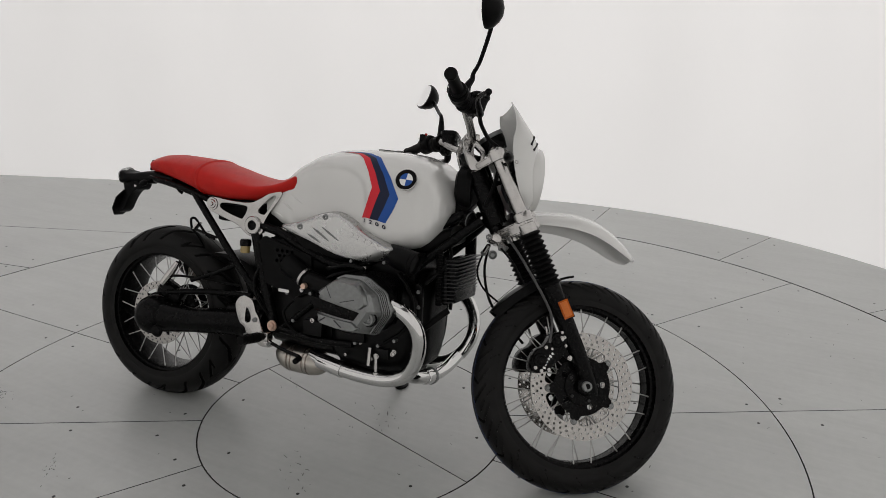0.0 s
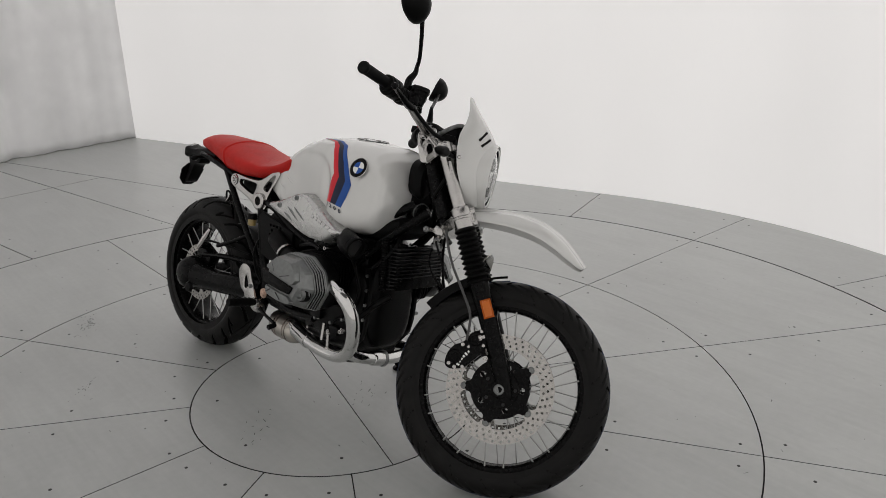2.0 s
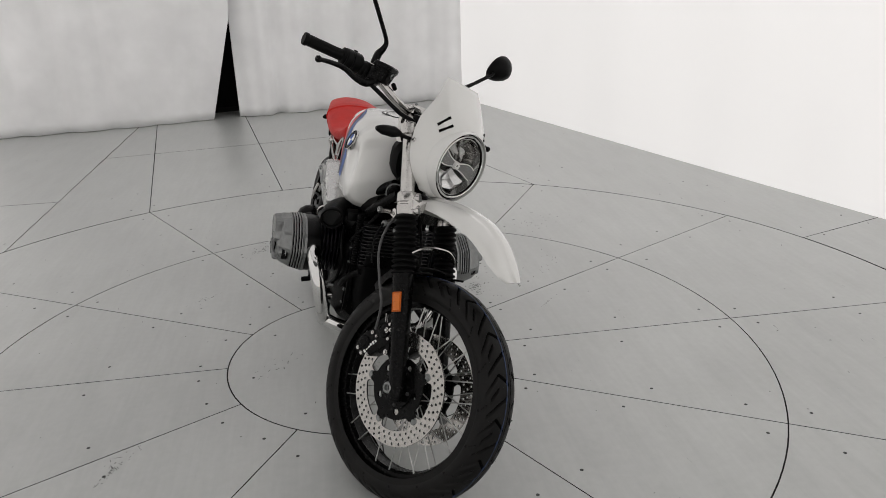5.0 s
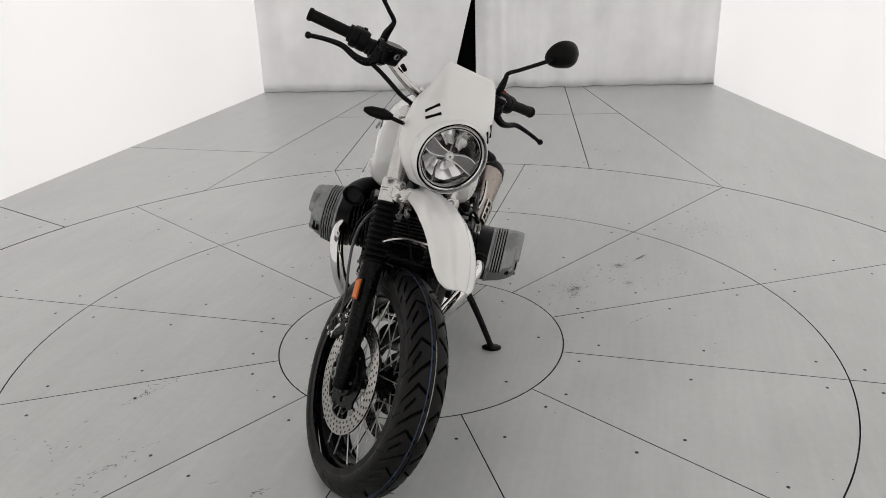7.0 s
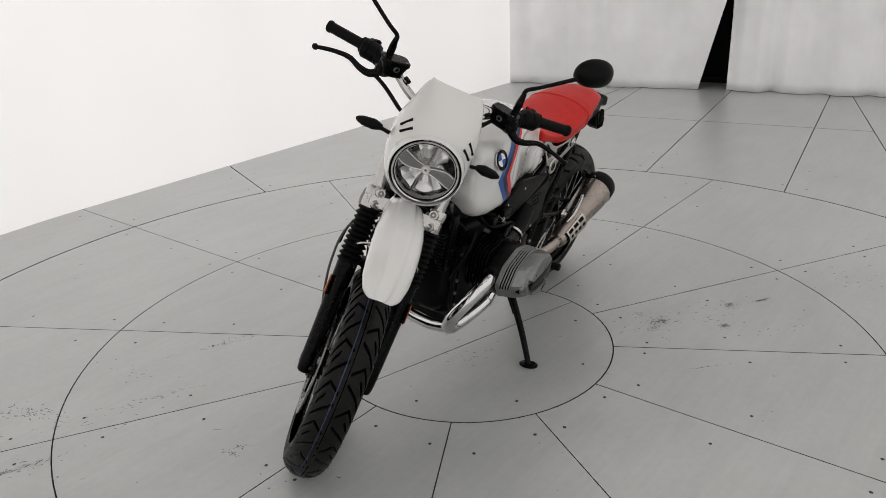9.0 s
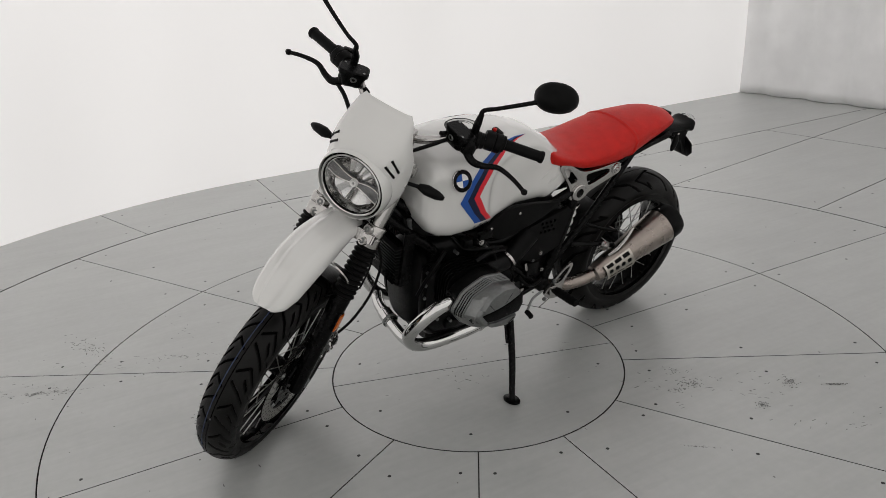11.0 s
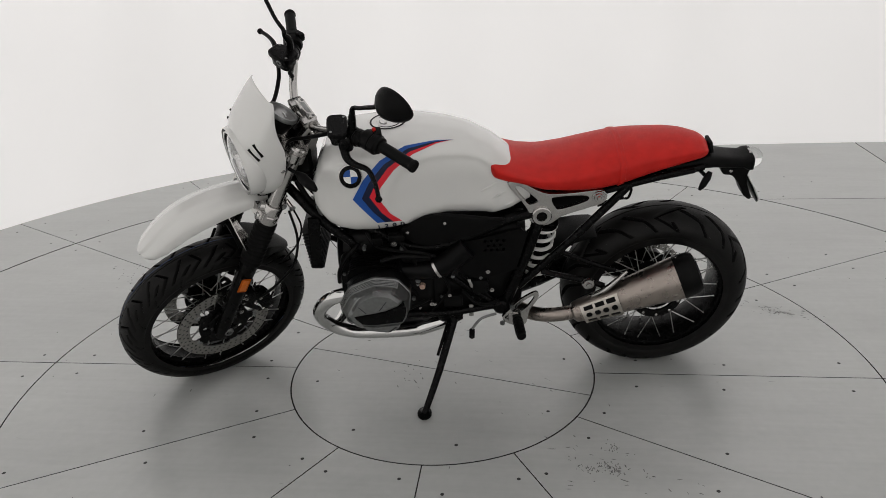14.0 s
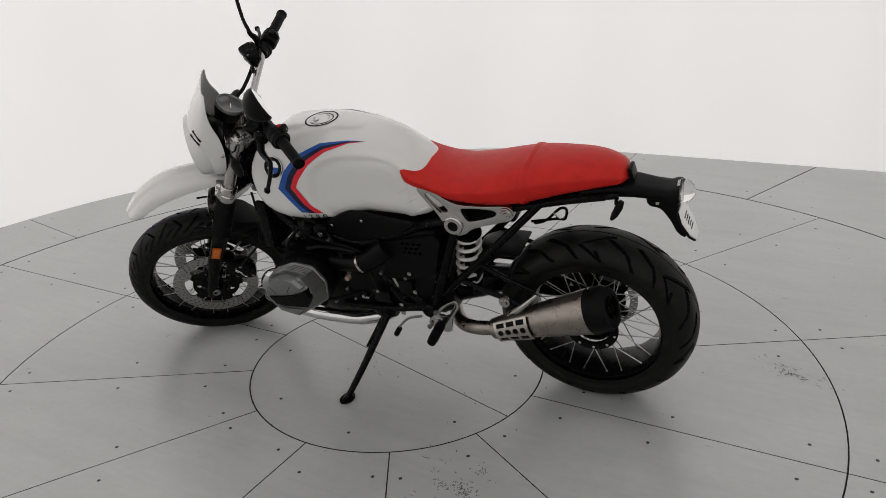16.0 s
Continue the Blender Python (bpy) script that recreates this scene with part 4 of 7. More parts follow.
# black seat base under it
base_pts = [(0.50, 0.800), (0.455, 0.792), (0.39, 0.764), (0.31, 0.757), (0.20, 0.757), (0.12, 0.775), (0.05, 0.795), (-0.06, 0.812), (-0.06, 0.800), (0.05, 0.778), (0.20, 0.742), (0.31, 0.745), (0.39, 0.750), (0.46, 0.775), (0.50, 0.785)]
bp("seat_base", plate(base_pts, -0.088, 0.088, bevel=0.004), MATT)

bp("battery_tray", box(0.355, 0, 0.726, 0.27, 0.130, 0.085, 0.012), MATT, label="black battery tray under the seat")

# side plates with windows
SP_OUT = curve_points([(0.512, 0.800), (0.470, 0.803), (0.432, 0.778), (0.385, 0.757), (0.310, 0.756), (0.228, 0.762), (0.206, 0.742), (0.218, 0.716), (0.262, 0.700), (0.340, 0.674), (0.372, 0.650), (0.405, 0.642), (0.440, 0.660), (0.444, 0.692), (0.468, 0.735)], 3)
SP_H1 = curve_points([(0.487, 0.782), (0.470, 0.785), (0.432, 0.750), (0.418, 0.730), (0.438, 0.722), (0.452, 0.730)], 3)
SP_H2 = curve_points([(0.375, 0.736), (0.360, 0.744), (0.285, 0.746), (0.262, 0.738), (0.275, 0.722), (0.345, 0.700), (0.362, 0.706)], 3)
for side in (1, -1):
    up = 0.006
    y0, y1 = (0.092, 0.110) if side > 0 else (-0.110, -0.092)
    pl = bp("side_plate", plate(*[[(x, z + up) for x, z in SP_OUT], y0, y1, [[(x, z + up) for x, z in h] for h in (SP_H1, SP_H2)]], bevel=0.003), SILVER, label="silver cast aluminium frame plate with two windows")
    bp("pivot_ring", lathe([(0.016, -0.012), (0.029, -0.012), (0.031, -0.008), (0.031, 0.010), (0.028, 0.013), (0.017, 0.013)], (0.405, side * 0.108, 0.688), (0, side, 0), 32), SILVER, pl)
    bp("pivot_bore", lathe([(0, 0.0), (0.0165, 0.0), (0.0165, 0.004), (0, 0.004)], (0.405, side * 0.1085, 0.688), (0, side, 0), 20, False), BLACK, pl)
    bp("plate_bolt", lathe([(0, 0.012), (0.006, 0.012), (0.008, 0.008), (0.014, 0.008), (0.016, 0.005), (0.021, 0.005), (0.022, 0), (0, 0)], (0.232, side * 0.109, 0.744), (0, side, 0), 24, False), SILVER, pl)


def blob(sections, n=28, power=0.55):
    """A rounded casting through (x, yc, zc, half width, half height) sections."""
    rings = []
    for x, yc, zc, wy, hz in sections:
        rings.append([Vector((x, yc + wy * math.copysign(abs(math.cos(a)) ** power, math.cos(a)), zc + hz * math.copysign(abs(math.sin(a)) ** power, math.sin(a)))) for a in (2 * math.pi * j / n for j in range(n))])
    return loft(rings)


# frame
def pair(name, pts, r, mat=BLACK, label="", segs=12, n=8):
    for side in (1, -1):
        bp(name, tube([(x, y * side, z) for x, y, z in pts], r, segs, n), mat, label=label)


pair("frame_tube", [(1.13, 0.035, 0.80), (1.05, 0.085, 0.745), (0.95, 0.11, 0.675), (0.84, 0.125, 0.612), (0.74, 0.125, 0.598), (0.62, 0.120, 0.632), (0.51, 0.108, 0.675), (0.42, 0.095, 0.690)], 0.016, label="black steel frame tube")
pair("down_tube", [(1.190, 0.034, 0.785), (1.090, 0.090, 0.692), (1.005, 0.104, 0.615), (0.970, 0.108, 0.575)], 0.0155, label="black frame tube to the steering head")
pair("rear_frame_tube", [(0.412, 0.10, 0.66), (0.46, 0.115, 0.52), (0.515, 0.12, 0.36)], 0.019)
pair("cross_tube", [(0.70, 0.13, 0.485), (0.62, 0.13, 0.415), (0.535, 0.125, 0.345)], 0.011, n=2)
pair("lower_tube", [(0.53, 0.125, 0.355), (0.70, 0.15, 0.345), (0.84, 0.16, 0.355)], 0.012)
pair("seat_strut", [(0.13, 0.085, 0.775), (0.30, 0.105, 0.595), (0.475, 0.112, 0.415)], 0.0125, n=2, label="black tubular seat strut")
pair("strut_brace", [(0.345, 0.105, 0.545), (0.25, 0.11, 0.500), (0.16, 0.115, 0.465)], 0.008, n=2)
pair("seat_rail", [(0.24, 0.085, 0.742), (0.13, 0.085, 0.772), (0.02, 0.080, 0.795), (-0.09, 0.06, 0.805)], 0.011)
bp("steering_head", rod(AX0 + AX * 0.88, AX0 + AX * 1.10, 0.034, 20), BLACK)
bp("head_cover", blob([(1.098, 0, 0.885, 0.050, 0.050), (1.108, 0, 0.885, 0.062, 0.062), (1.135, 0, 0.880, 0.060, 0.065), (1.150, 0, 0.875, 0.048, 0.055)], 20, 0.7), MATT, label="black cover round the steering head")
bp("head_gusset", plate([(1.19, 0.86), (1.17, 0.89), (1.12, 0.875), (1.07, 0.80), (1.03, 0.735), (1.06, 0.725), (1.11, 0.775), (1.15, 0.82)], -0.028, 0.028, bevel=0.006), MATT)

# tail
rings = []
for x, zb, zt, w in ((0.02, 0.794, 0.818, 0.072), (-0.08, 0.790, 0.832, 0.058), (-0.13, 0.788, 0.828, 0.050), (-0.18, 0.784, 0.819, 0.046), (-0.222, 0.782, 0.814, 0.047), (-0.236, 0.774, 0.821, 0.050), (-0.250, 0.772, 0.822, 0.049)):
    zm, hz = (zb + zt) / 2, (zt - zb) / 2
    rings.append([Vector((x, w * math.copysign(abs(math.cos(a)) ** 0.5, math.cos(a)), zm + hz * math.copysign(abs(math.sin(a)) ** 0.5, math.sin(a)))) for a in (2 * math.pi * j / 28 for j in range(28))])
tail = bp("tail_carrier", loft(rings), MATT, label="black plastic tail carrier")
bp("seat_lock_lug", box(-0.118, 0, 0.850, 0.012, 0.050, 0.040, 0.004, pose(0, 0, 0, 0, 14, 0)), MATT, tail)
bp("tail_light", lathe([(0, 0.036), (0.014, 0.034), (0.026, 0.025), (0.033, 0.010), (0.035, -0.004), (0, -0.004)], (-0.253, 0, 0.798), (-1, 0, 0.15), 24, False), LAMP_GLASS, tail, "clear tail light lens")
bp("tail_light_back", lathe([(0, -0.002), (0.015, -0.001), (0.028, 0.001), (0.030, -0.006), (0, -0.006)], (-0.251, 0, 0.798), (-1, 0, 0.15), 24, False), SILVER, tail)
bp("plate_arm", plate(curve_points([(-0.165, 0.784), (-0.248, 0.784), (-0.246, 0.752), (-0.250, 0.722), (-0.262, 0.690), (-0.272, 0.668), (-0.264, 0.660), (-0.244, 0.676), (-0.226, 0.712), (-0.198, 0.748), (-0.168, 0.756)], 3), -0.026, 0.026, bevel=0.004), MATT, tail)
for y in (-0.016, 0.016):
    bp("plate_screw", rod((-0.19, y * 1.7, 0.768), (-0.19, y * 1.9, 0.768), 0.006, 10), SILVER, tail)
mp = pose(-0.272, 0, 0.703, 0, 28, 0) @ pose(0, 0, 0, 0, 0, 90)
PLATE = [(-0.030, 0.052), (0.030, 0.052), (0.053, 0.022), (0.046, -0.030), (0.022, -0.060), (-0.022, -0.060), (-0.046, -0.030), (-0.053, 0.022)]
npl = bp("number_plate", plate([(x * 0.94, z * 0.94) for x, z in PLATE], -0.002, 0.002, bevel=0.0006), WHITE_MARK, tail, "small white number plate")
npl.matrix_basis = mp
bb = bp("plate_board", plate(PLATE, -0.009, -0.003, bevel=0.001), MATT, tail)
bb.matrix_basis = mp
for zz, ww in ((0.020, 0.040), (0.010, 0.034), (0.000, 0.040), (-0.010, 0.030), (-0.020, 0.036)):
    bp("plate_bar", box(0.002, 0.0024, zz, ww, 0.0008, 0.0042, 0.0), SCREW_AND_SHADE, npl)
loop_bar = bp("under_seat_loop", tube([(0.20, -0.05, 0.612), (0.163, -0.05, 0.626), (0.120, -0.05, 0.670), (0.104, -0.05, 0.678), (0.093, -0.05, 0.670), (0.101, -0.05, 0.638), (0.126, -0.05, 0.636), (0.21, -0.05, 0.618)], 0.0045, 8, 5), BLACK, label="black wire loop with pale reflector")
bp("rear_reflector", box(0.124, -0.052, 0.652, 0.006, 0.026, 0.034, 0.002, pose(0, 0, 0, 0, 40, 0)), SILVER, loop_bar)
for side in (1, -1):
    st = bp("indicator", rod((-0.080, side * 0.040, 0.790), (-0.088, side * 0.085, 0.792), 0.006, 10), MATT, tail, "black rear indicator")
    body = [(-0.104, 0.085, 0.802), (-0.096, 0.090, 0.784), (-0.085, 0.094, 0.762), (-0.075, 0.097, 0.746)] if side > 0 else [(-0.086, 0.083, 0.791), (-0.088, 0.091, 0.788), (-0.090, 0.102, 0.784), (-0.091, 0.112, 0.780)]
    sh = tube([(x, y * side, z) for x, y, z in body], [0.007, 0.0115, 0.0105, 0.004], 12, 4)
    bp("indicator_body", sh, MATT, st)

# ---- rear drive ----
bp("shaft_housing", tube([(0.46, -0.085, 0.345), (0.34, -0.105, 0.340), (0.18, -0.118, 0.325), (0.06, -0.122, 0.318)], [0.052, 0.046, 0.044, 0.055], 18, 4), BLACK, label="black cast shaft drive housing")
bevel = bp("bevel_drive", lathe([(0, 0.050), (0.030, 0.050), (0.052, 0.040), (0.066, 0.018), (0.072, -0.010), (0.070, -0.030), (0.055, -0.045), (0, -0.045)], (0.005, -0.125, 0.318), (0, -1, 0), 32, False), BLACK, label="round black bevel drive casing")
bp("bevel_cap", lathe([(0, 0.012), (0.018, 0.010), (0.024, 0.0), (0, 0)], (0.060, -0.165, 0.275), (0, -1, 0), 20, False), BLACK, bevel)
bp("torque_rod", tube([(0.05, -0.105, 0.405), (0.22, -0.10, 0.430), (0.40, -0.09, 0.440)], 0.011, 10, 2), BLACK)
bp("brake_hose", tube([(0.02, -0.11, 0.43), (0.08, -0.12, 0.47), (0.20, -0.11, 0.475), (0.36, -0.10, 0.47)], 0.0045, 8, 6), MATT)
bp("swingarm", tube([(0.50, 0.0, 0.36), (0.40, -0.03, 0.37), (0.30, -0.085, 0.36)], [0.06, 0.055, 0.04], 14, 4), BLACK)
bp("rear_caliper", box(0.055, -0.085, 0.405, 0.10, 0.05, 0.055, 0.012, pose(0, 0, 0, 0, 25, 0)), BLACK, label="black rear brake caliper")
bp("caliper_bracket", tube([(0.092, -0.110, 0.520), (0.066, -0.114, 0.478), (0.034, -0.118, 0.436)], [0.008, 0.015, 0.012], 10, 4), SILVER, label="silver caliper bracket")
bp("inner_mudguard", plate(curve_points([(0.385, 0.530), (0.335, 0.556), (0.27, 0.568), (0.215, 0.566), (0.27, 0.553), (0.332, 0.522), (0.362, 0.46), (0.38, 0.44), (0.39, 0.48)], 3), -0.07, 0.07, bevel=0.004), MATT)
shock = bp("shock_absorber", rod((0.385, 0.055, 0.635), (0.42, 0.035, 0.36), 0.016, 16), BLACK, label="rear shock absorber with pale coil spring")
p0, p1 = Vector((0.387, 0.054, 0.625)), Vector((0.414, 0.039, 0.415))
ax = (p1 - p0).normalized()
u = ax.orthogonal().normalized()
w = ax.cross(u)
coil = []
for i in range(6 * 16 + 1):
    a = 2 * math.pi * i / 16
    coil.append(p0.lerp(p1, i / 96) + 0.038 * (math.cos(a) * u + math.sin(a) * w))
bp("coil_spring", tube(coil, 0.0066, 8, 1), SPRING, shock, "pale coil spring")
for p in (p0, p1):
    bp("spring_seat", lathe([(0.012, -0.006), (0.043, -0.006), (0.043, 0.006), (0.012, 0.006)], p, ax, 24), BLACK, shock)
res = bp("brake_reservoir", lathe([(0, 0), (0.015, 0), (0.0165, 0.004), (0.0165, 0.024), (0, 0.024)], (0.385, -0.122, 0.592), (0, 0, 1), 20, False), AMBER, label="small brake fluid reservoir with black lid")
bp("lid", lathe([(0, 0), (0.0195, 0), (0.0195, 0.016), (0.016, 0.022), (0, 0.022)], (0.385, -0.122, 0.616), (0, 0, 1), 20, False), BLACK, res)

# ---- exhaust ----
HR = [(0.975, -0.235, 0.520), (1.030, -0.238, 0.507), (1.078, -0.225, 0.460), (1.086, -0.205, 0.388), (1.052, -0.180, 0.308), (0.985, -0.165, 0.267), (0.88, -0.150, 0.256), (0.76, -0.130, 0.262), (0.66, -0.10, 0.275)]
HL = [(1.010, 0.235, 0.506), (1.062, 0.232, 0.494), (1.112, 0.208, 0.436), (1.124, 0.172, 0.366), (1.090, 0.146, 0.300), (1.020, 0.134, 0.264), (0.90, 0.138, 0.264), (0.80, 0.136, 0.272), (0.70, 0.11, 0.290)]
hr = bp("header_pipe", tube(HR, 0.0225, 18, 6), CHROME, label="bent chrome exhaust header pipe")
hl = bp("header_pipe", tube(HL, 0.0225, 18, 6), CHROME, label="bent chrome exhaust header pipe")
bp("pipe_sleeve", tube([(0.80, -0.137, 0.258), (0.70, -0.115, 0.268)], 0.0262, 18, 1), CHROME, hr)
bp("pipe_sleeve", tube([(0.815, 0.137, 0.270), (0.72, 0.117, 0.286)], 0.0262, 18, 1), CHROME, hl)
bp("crossover_pipe", tube([(1.040, -0.178, 0.295), (1.062, -0.120, 0.278), (1.068, -0.02, 0.262), (1.080, 0.07, 0.272), (1.092, 0.142, 0.300)], 0.0205, 16, 5), CHROME, label="chrome crossover pipe between the headers")
bp("pipe_collar", lathe([(0.0205, -0.030), (0.0245, -0.028), (0.0255, -0.022), (0.0255, 0.022), (0.0245, 0.028), (0.0205, 0.030)], (1.065, -0.055, 0.267), (0.06, 1, -0.13), 24, False), CHROME)
bp("collar_clamp", lathe([(0.0257, -0.005), (0.0285, -0.004), (0.0285, 0.004), (0.0257, 0.005)], (1.066, -0.035, 0.2645), (0.06, 1, -0.13), 24), GREY)
bp("catalyst_box", tube([(0.705, -0.085, 0.262), (0.67, -0.088, 0.252), (0.57, -0.080, 0.250), (0.53, -0.06, 0.262)], [0.030, 0.046, 0.046, 0.036], 20, 4), SHIELD, label="polished catalyst canister under the gearbox")
for x in (0.655, 0.640, 0.592, 0.577):
    bp("canister_band", lathe([(0.0440, -0.003), (0.0480, -0.002), (0.0480, 0.002), (0.0440, 0.003)], (x, -0.0875 + (0.66 - x) * 0.07, 0.2515), (1, -0.07, 0.01), 28), STEEL)
bp("link_pipe", tube([(0.52, -0.03, 0.275), (0.47, 0.06, 0.285), (0.42, 0.125, 0.305), (0.36, 0.155, 0.322), (0.29, 0.165, 0.340)], 0.024, 16, 5), STEEL, label="heat-tinted link pipe")
M0, M1 = Vector((0.300, 0.165, 0.335)), Vector((-0.105, 0.172, 0.500))
md = (M1 - M0).normalized()
ml = (M1 - M0).length - 0.018
muff = bp("silencer", lathe([(0.024, 0.0), (0.034, 0.008), (0.040, 0.05), (0.047, 0.13), (0.058, 0.22), (0.070, ml - 0.068), (0.070, ml - 0.063), (0.03, ml - 0.063)], M0, md, 36, False), STEEL, label="brushed steel silencer with black end cap")
bp("end_cap", lathe([(0.0695, ml - 0.066), (0.0715, ml - 0.062), (0.069, ml - 0.018), (0.062, ml - 0.003), (0.050, ml), (0.034, ml - 0.004), (0.030, ml - 0.012), (0.026, ml - 0.05), (0, ml - 0.05)], M0, md, 36, False), MATT, muff, "black end cap with round outlet")
bp("outlet_ring", lathe([(0.024, ml - 0.006), (0.034, ml - 0.006), (0.034, ml + 0.003), (0.024, ml + 0.003)], M0 , md, 24), BLACK, muff)
for a in (0.3, 2.2):
    u = md.orthogonal().normalized()
    w = md.cross(u)
    e = math.cos(a) * u + math.sin(a) * w
    bp("cap_screw", rod(M0 + md * (ml - 0.052) + e * 0.066, M0 + md * (ml - 0.052) + e * 0.0735, 0.004, 8), SILVER, muff)
# heat shield: a curved plate with slots, on the outer side of the cone
def shield(slots=True, sink=0.0):
    up = Vector((0, 0, 1))
    up = (up - md * up.dot(md)).normalized()
    out = md.cross(up)
    if out.y < 0:
        out = -out
    bm = bmesh.new()
    na, nb = 66, 36

    def pt(i, j, lift):
        s = 0.035 + 0.125 * i / na
        a = -0.55 + 1.5 * j / nb
        r = 0.0425 + 0.115 * max(0, s - 0.05) * 0.8 + lift + sink
        return M0 + md * s + r * (math.cos(a) * out + math.sin(a) * up)

    def in_window(u, v):
        """Three long windows above and below, four round ones between."""
        if not 0.05 < u < 0.95:
            return False
        if 0.36 < v < 0.64:
            return ((((u - 0.05) / 0.225) % 1.0 - 0.5) / 0.36) ** 2 + ((v - 0.5) / 0.125) ** 2 < 1
        d = abs(((u - 0.05) / 0.30) % 1.0 - 0.5)
        return d < 0.39 and (0.09 < v < 0.29 or 0.71 < v < 0.91)
    vs = [[(bm.verts.new(pt(i, j, 0.004)), bm.verts.new(pt(i, j, 0.007))) for j in range(nb + 1)] for i in range(na + 1)]
    keep = {(i, j) for i in range(na) for j in range(nb) if not (slots and in_window((i + 0.5) / na, (j + 0.5) / nb))}
    for i, j in keep:
        a, b, c, d = vs[i][j], vs[i + 1][j], vs[i + 1][j + 1], vs[i][j + 1]
        bm.faces.new((a[1], b[1], c[1], d[1]))
        bm.faces.new((a[0], d[0], c[0], b[0]))
        for (di, dj), (p, q) in {(0, -1): (a, b), (1, 0): (b, c), (0, 1): (c, d), (-1, 0): (d, a)}.items():
            if (i + di, j + dj) not in keep:
                bm.faces.new((p[0], q[0], q[1], p[1]))
    loose = [v for v in bm.verts if not v.link_faces]
    bmesh.ops.delete(bm, geom=loose, context="VERTS")
    return bm


bp("heat_shield", shield(), SHIELD, muff, "slotted steel heat shield")
# black sheet added under the windows to stand in for their shade
bp("slot_shade_sheet", shield(False, -0.0034), MATT, muff, "added black sheet giving the slots their shade")
bp("silencer_hanger", tube([(0.138, 0.175, 0.505), (0.175, 0.180, 0.468), (0.21, 0.178, 0.432), (0.24, 0.170, 0.408)], [0.005, 0.008, 0.010, 0.007], 10, 4), SILVER, label="silver silencer hanger")
bp("hanger_bolt", lathe([(0, 0.016), (0.008, 0.016), (0.010, 0.010), (0.018, 0.010), (0.021, 0.0), (0, 0.0)], (0.252, 0.150, 0.445), (0, 1, 0), 20, False), SILVER)
bp("hanger_arm", tube([(0.40, 0.115, 0.475), (0.32, 0.125, 0.455), (0.25, 0.140, 0.447), (0.20, 0.150, 0.43)], 0.010, 10, 4), BLACK)

# ---- engine ----
bp("crankcase", blob([(0.74, 0, 0.42, 0.13, 0.13), (0.78, 0, 0.42, 0.155, 0.155), (0.90, 0, 0.42, 0.16, 0.165), (1.00, 0, 0.42, 0.15, 0.155), (1.035, 0, 0.43, 0.125, 0.135)]), ENGINE, label="black cast engine crankcase")
bp("front_cover", blob([(1.015, 0, 0.45, 0.100, 0.160), (1.038, 0, 0.45, 0.100, 0.160), (1.056, 0, 0.45, 0.085, 0.145), (1.064, 0, 0.45, 0.065, 0.12)], power=0.7), ENGINE, label="black front engine cover")
bp("oil_sump", blob([(0.76, 0, 0.275, 0.09, 0.03), (0.80, 0, 0.265, 0.105, 0.045), (0.95, 0, 0.262, 0.105, 0.048), (1.00, 0, 0.27, 0.09, 0.035)]), ENGINE)
bp("gearbox", blob([(0.46, 0, 0.40, 0.085, 0.085), (0.50, 0, 0.40, 0.11, 0.11), (0.64, 0, 0.41, 0.13, 0.125), (0.75, 0, 0.42, 0.14, 0.14)]), ENGINE, label="black gearbox casting")
bp("starter_cover", blob([(0.80, 0, 0.60, 0.10, 0.04), (0.84, 0, 0.605, 0.13, 0.06), (0.96, 0, 0.605, 0.13, 0.06), (1.01, 0, 0.60, 0.10, 0.045)]), ENGINE)
bp("airbox", blob([(0.45, 0, 0.58, 0.075, 0.06), (0.48, 0, 0.585, 0.12, 0.085), (0.62, 0, 0.60, 0.135, 0.10), (0.74, 0, 0.635, 0.12, 0.075), (0.80, 0, 0.65, 0.09, 0.05)]), MATT, label="black plastic airbox between the frame tubes")
bp("under_tank_tray", blob([(0.55, 0, 0.685, 0.08, 0.03), (0.65, 0, 0.69, 0.11, 0.04), (0.85, 0, 0.685, 0.12, 0.035), (1.05, 0, 0.70, 0.11, 0.035), (1.11, 0, 0.73, 0.08, 0.03)]), MATT)

def chamfered(poly, k=0.18):
    out = []
    n = len(poly)
    for i in range(n):
        p, a, c = Vector(poly[i]), Vector(poly[i - 1]), Vector(poly[(i + 1) % n])
        out += [tuple(p.lerp(a, k)), tuple(p.lerp(c, k))]
    return out


BASE_R = [(0.782, 0.520), (0.850, 0.596), (0.930, 0.598), (0.995, 0.560), (1.018, 0.500), (0.975, 0.427), (0.880, 0.422), (0.800, 0.437)]
FACE_R = [(0.801, 0.530), (0.865, 0.597), (0.935, 0.593), (0.975, 0.558), (0.993, 0.508), (0.955, 0.447), (0.885, 0.447), (0.816, 0.457)]
BASE_L = [(1.044, 0.494), (1.008, 0.562), (0.930, 0.598), (0.858, 0.588), (0.820, 0.530), (0.830, 0.448), (0.880, 0.412), (0.998, 0.424)]
FACE_L = [(1.016, 0.508), (0.980, 0.578), (0.920, 0.610), (0.866, 0.598), (0.836, 0.546), (0.844, 0.472), (0.885, 0.443), (0.984, 0.456)]
SLOT_R = [(0.792, 0.535), (0.881, 0.518), (0.952, 0.506), (0.936, 0.481), (0.883, 0.484), (0.806, 0.494)]
SLOT_L = [(0.985, 0.512), (0.925, 0.521), (0.888, 0.530), (0.836, 0.553), (0.830, 0.517), (0.842, 0.488), (0.929, 0.480), (0.964, 0.485)]
FACET_R = [(0.806, 0.547), (0.866, 0.593), (0.940, 0.588), (0.970, 0.556), (0.976, 0.530), (0.956, 0.513), (0.881, 0.525)]
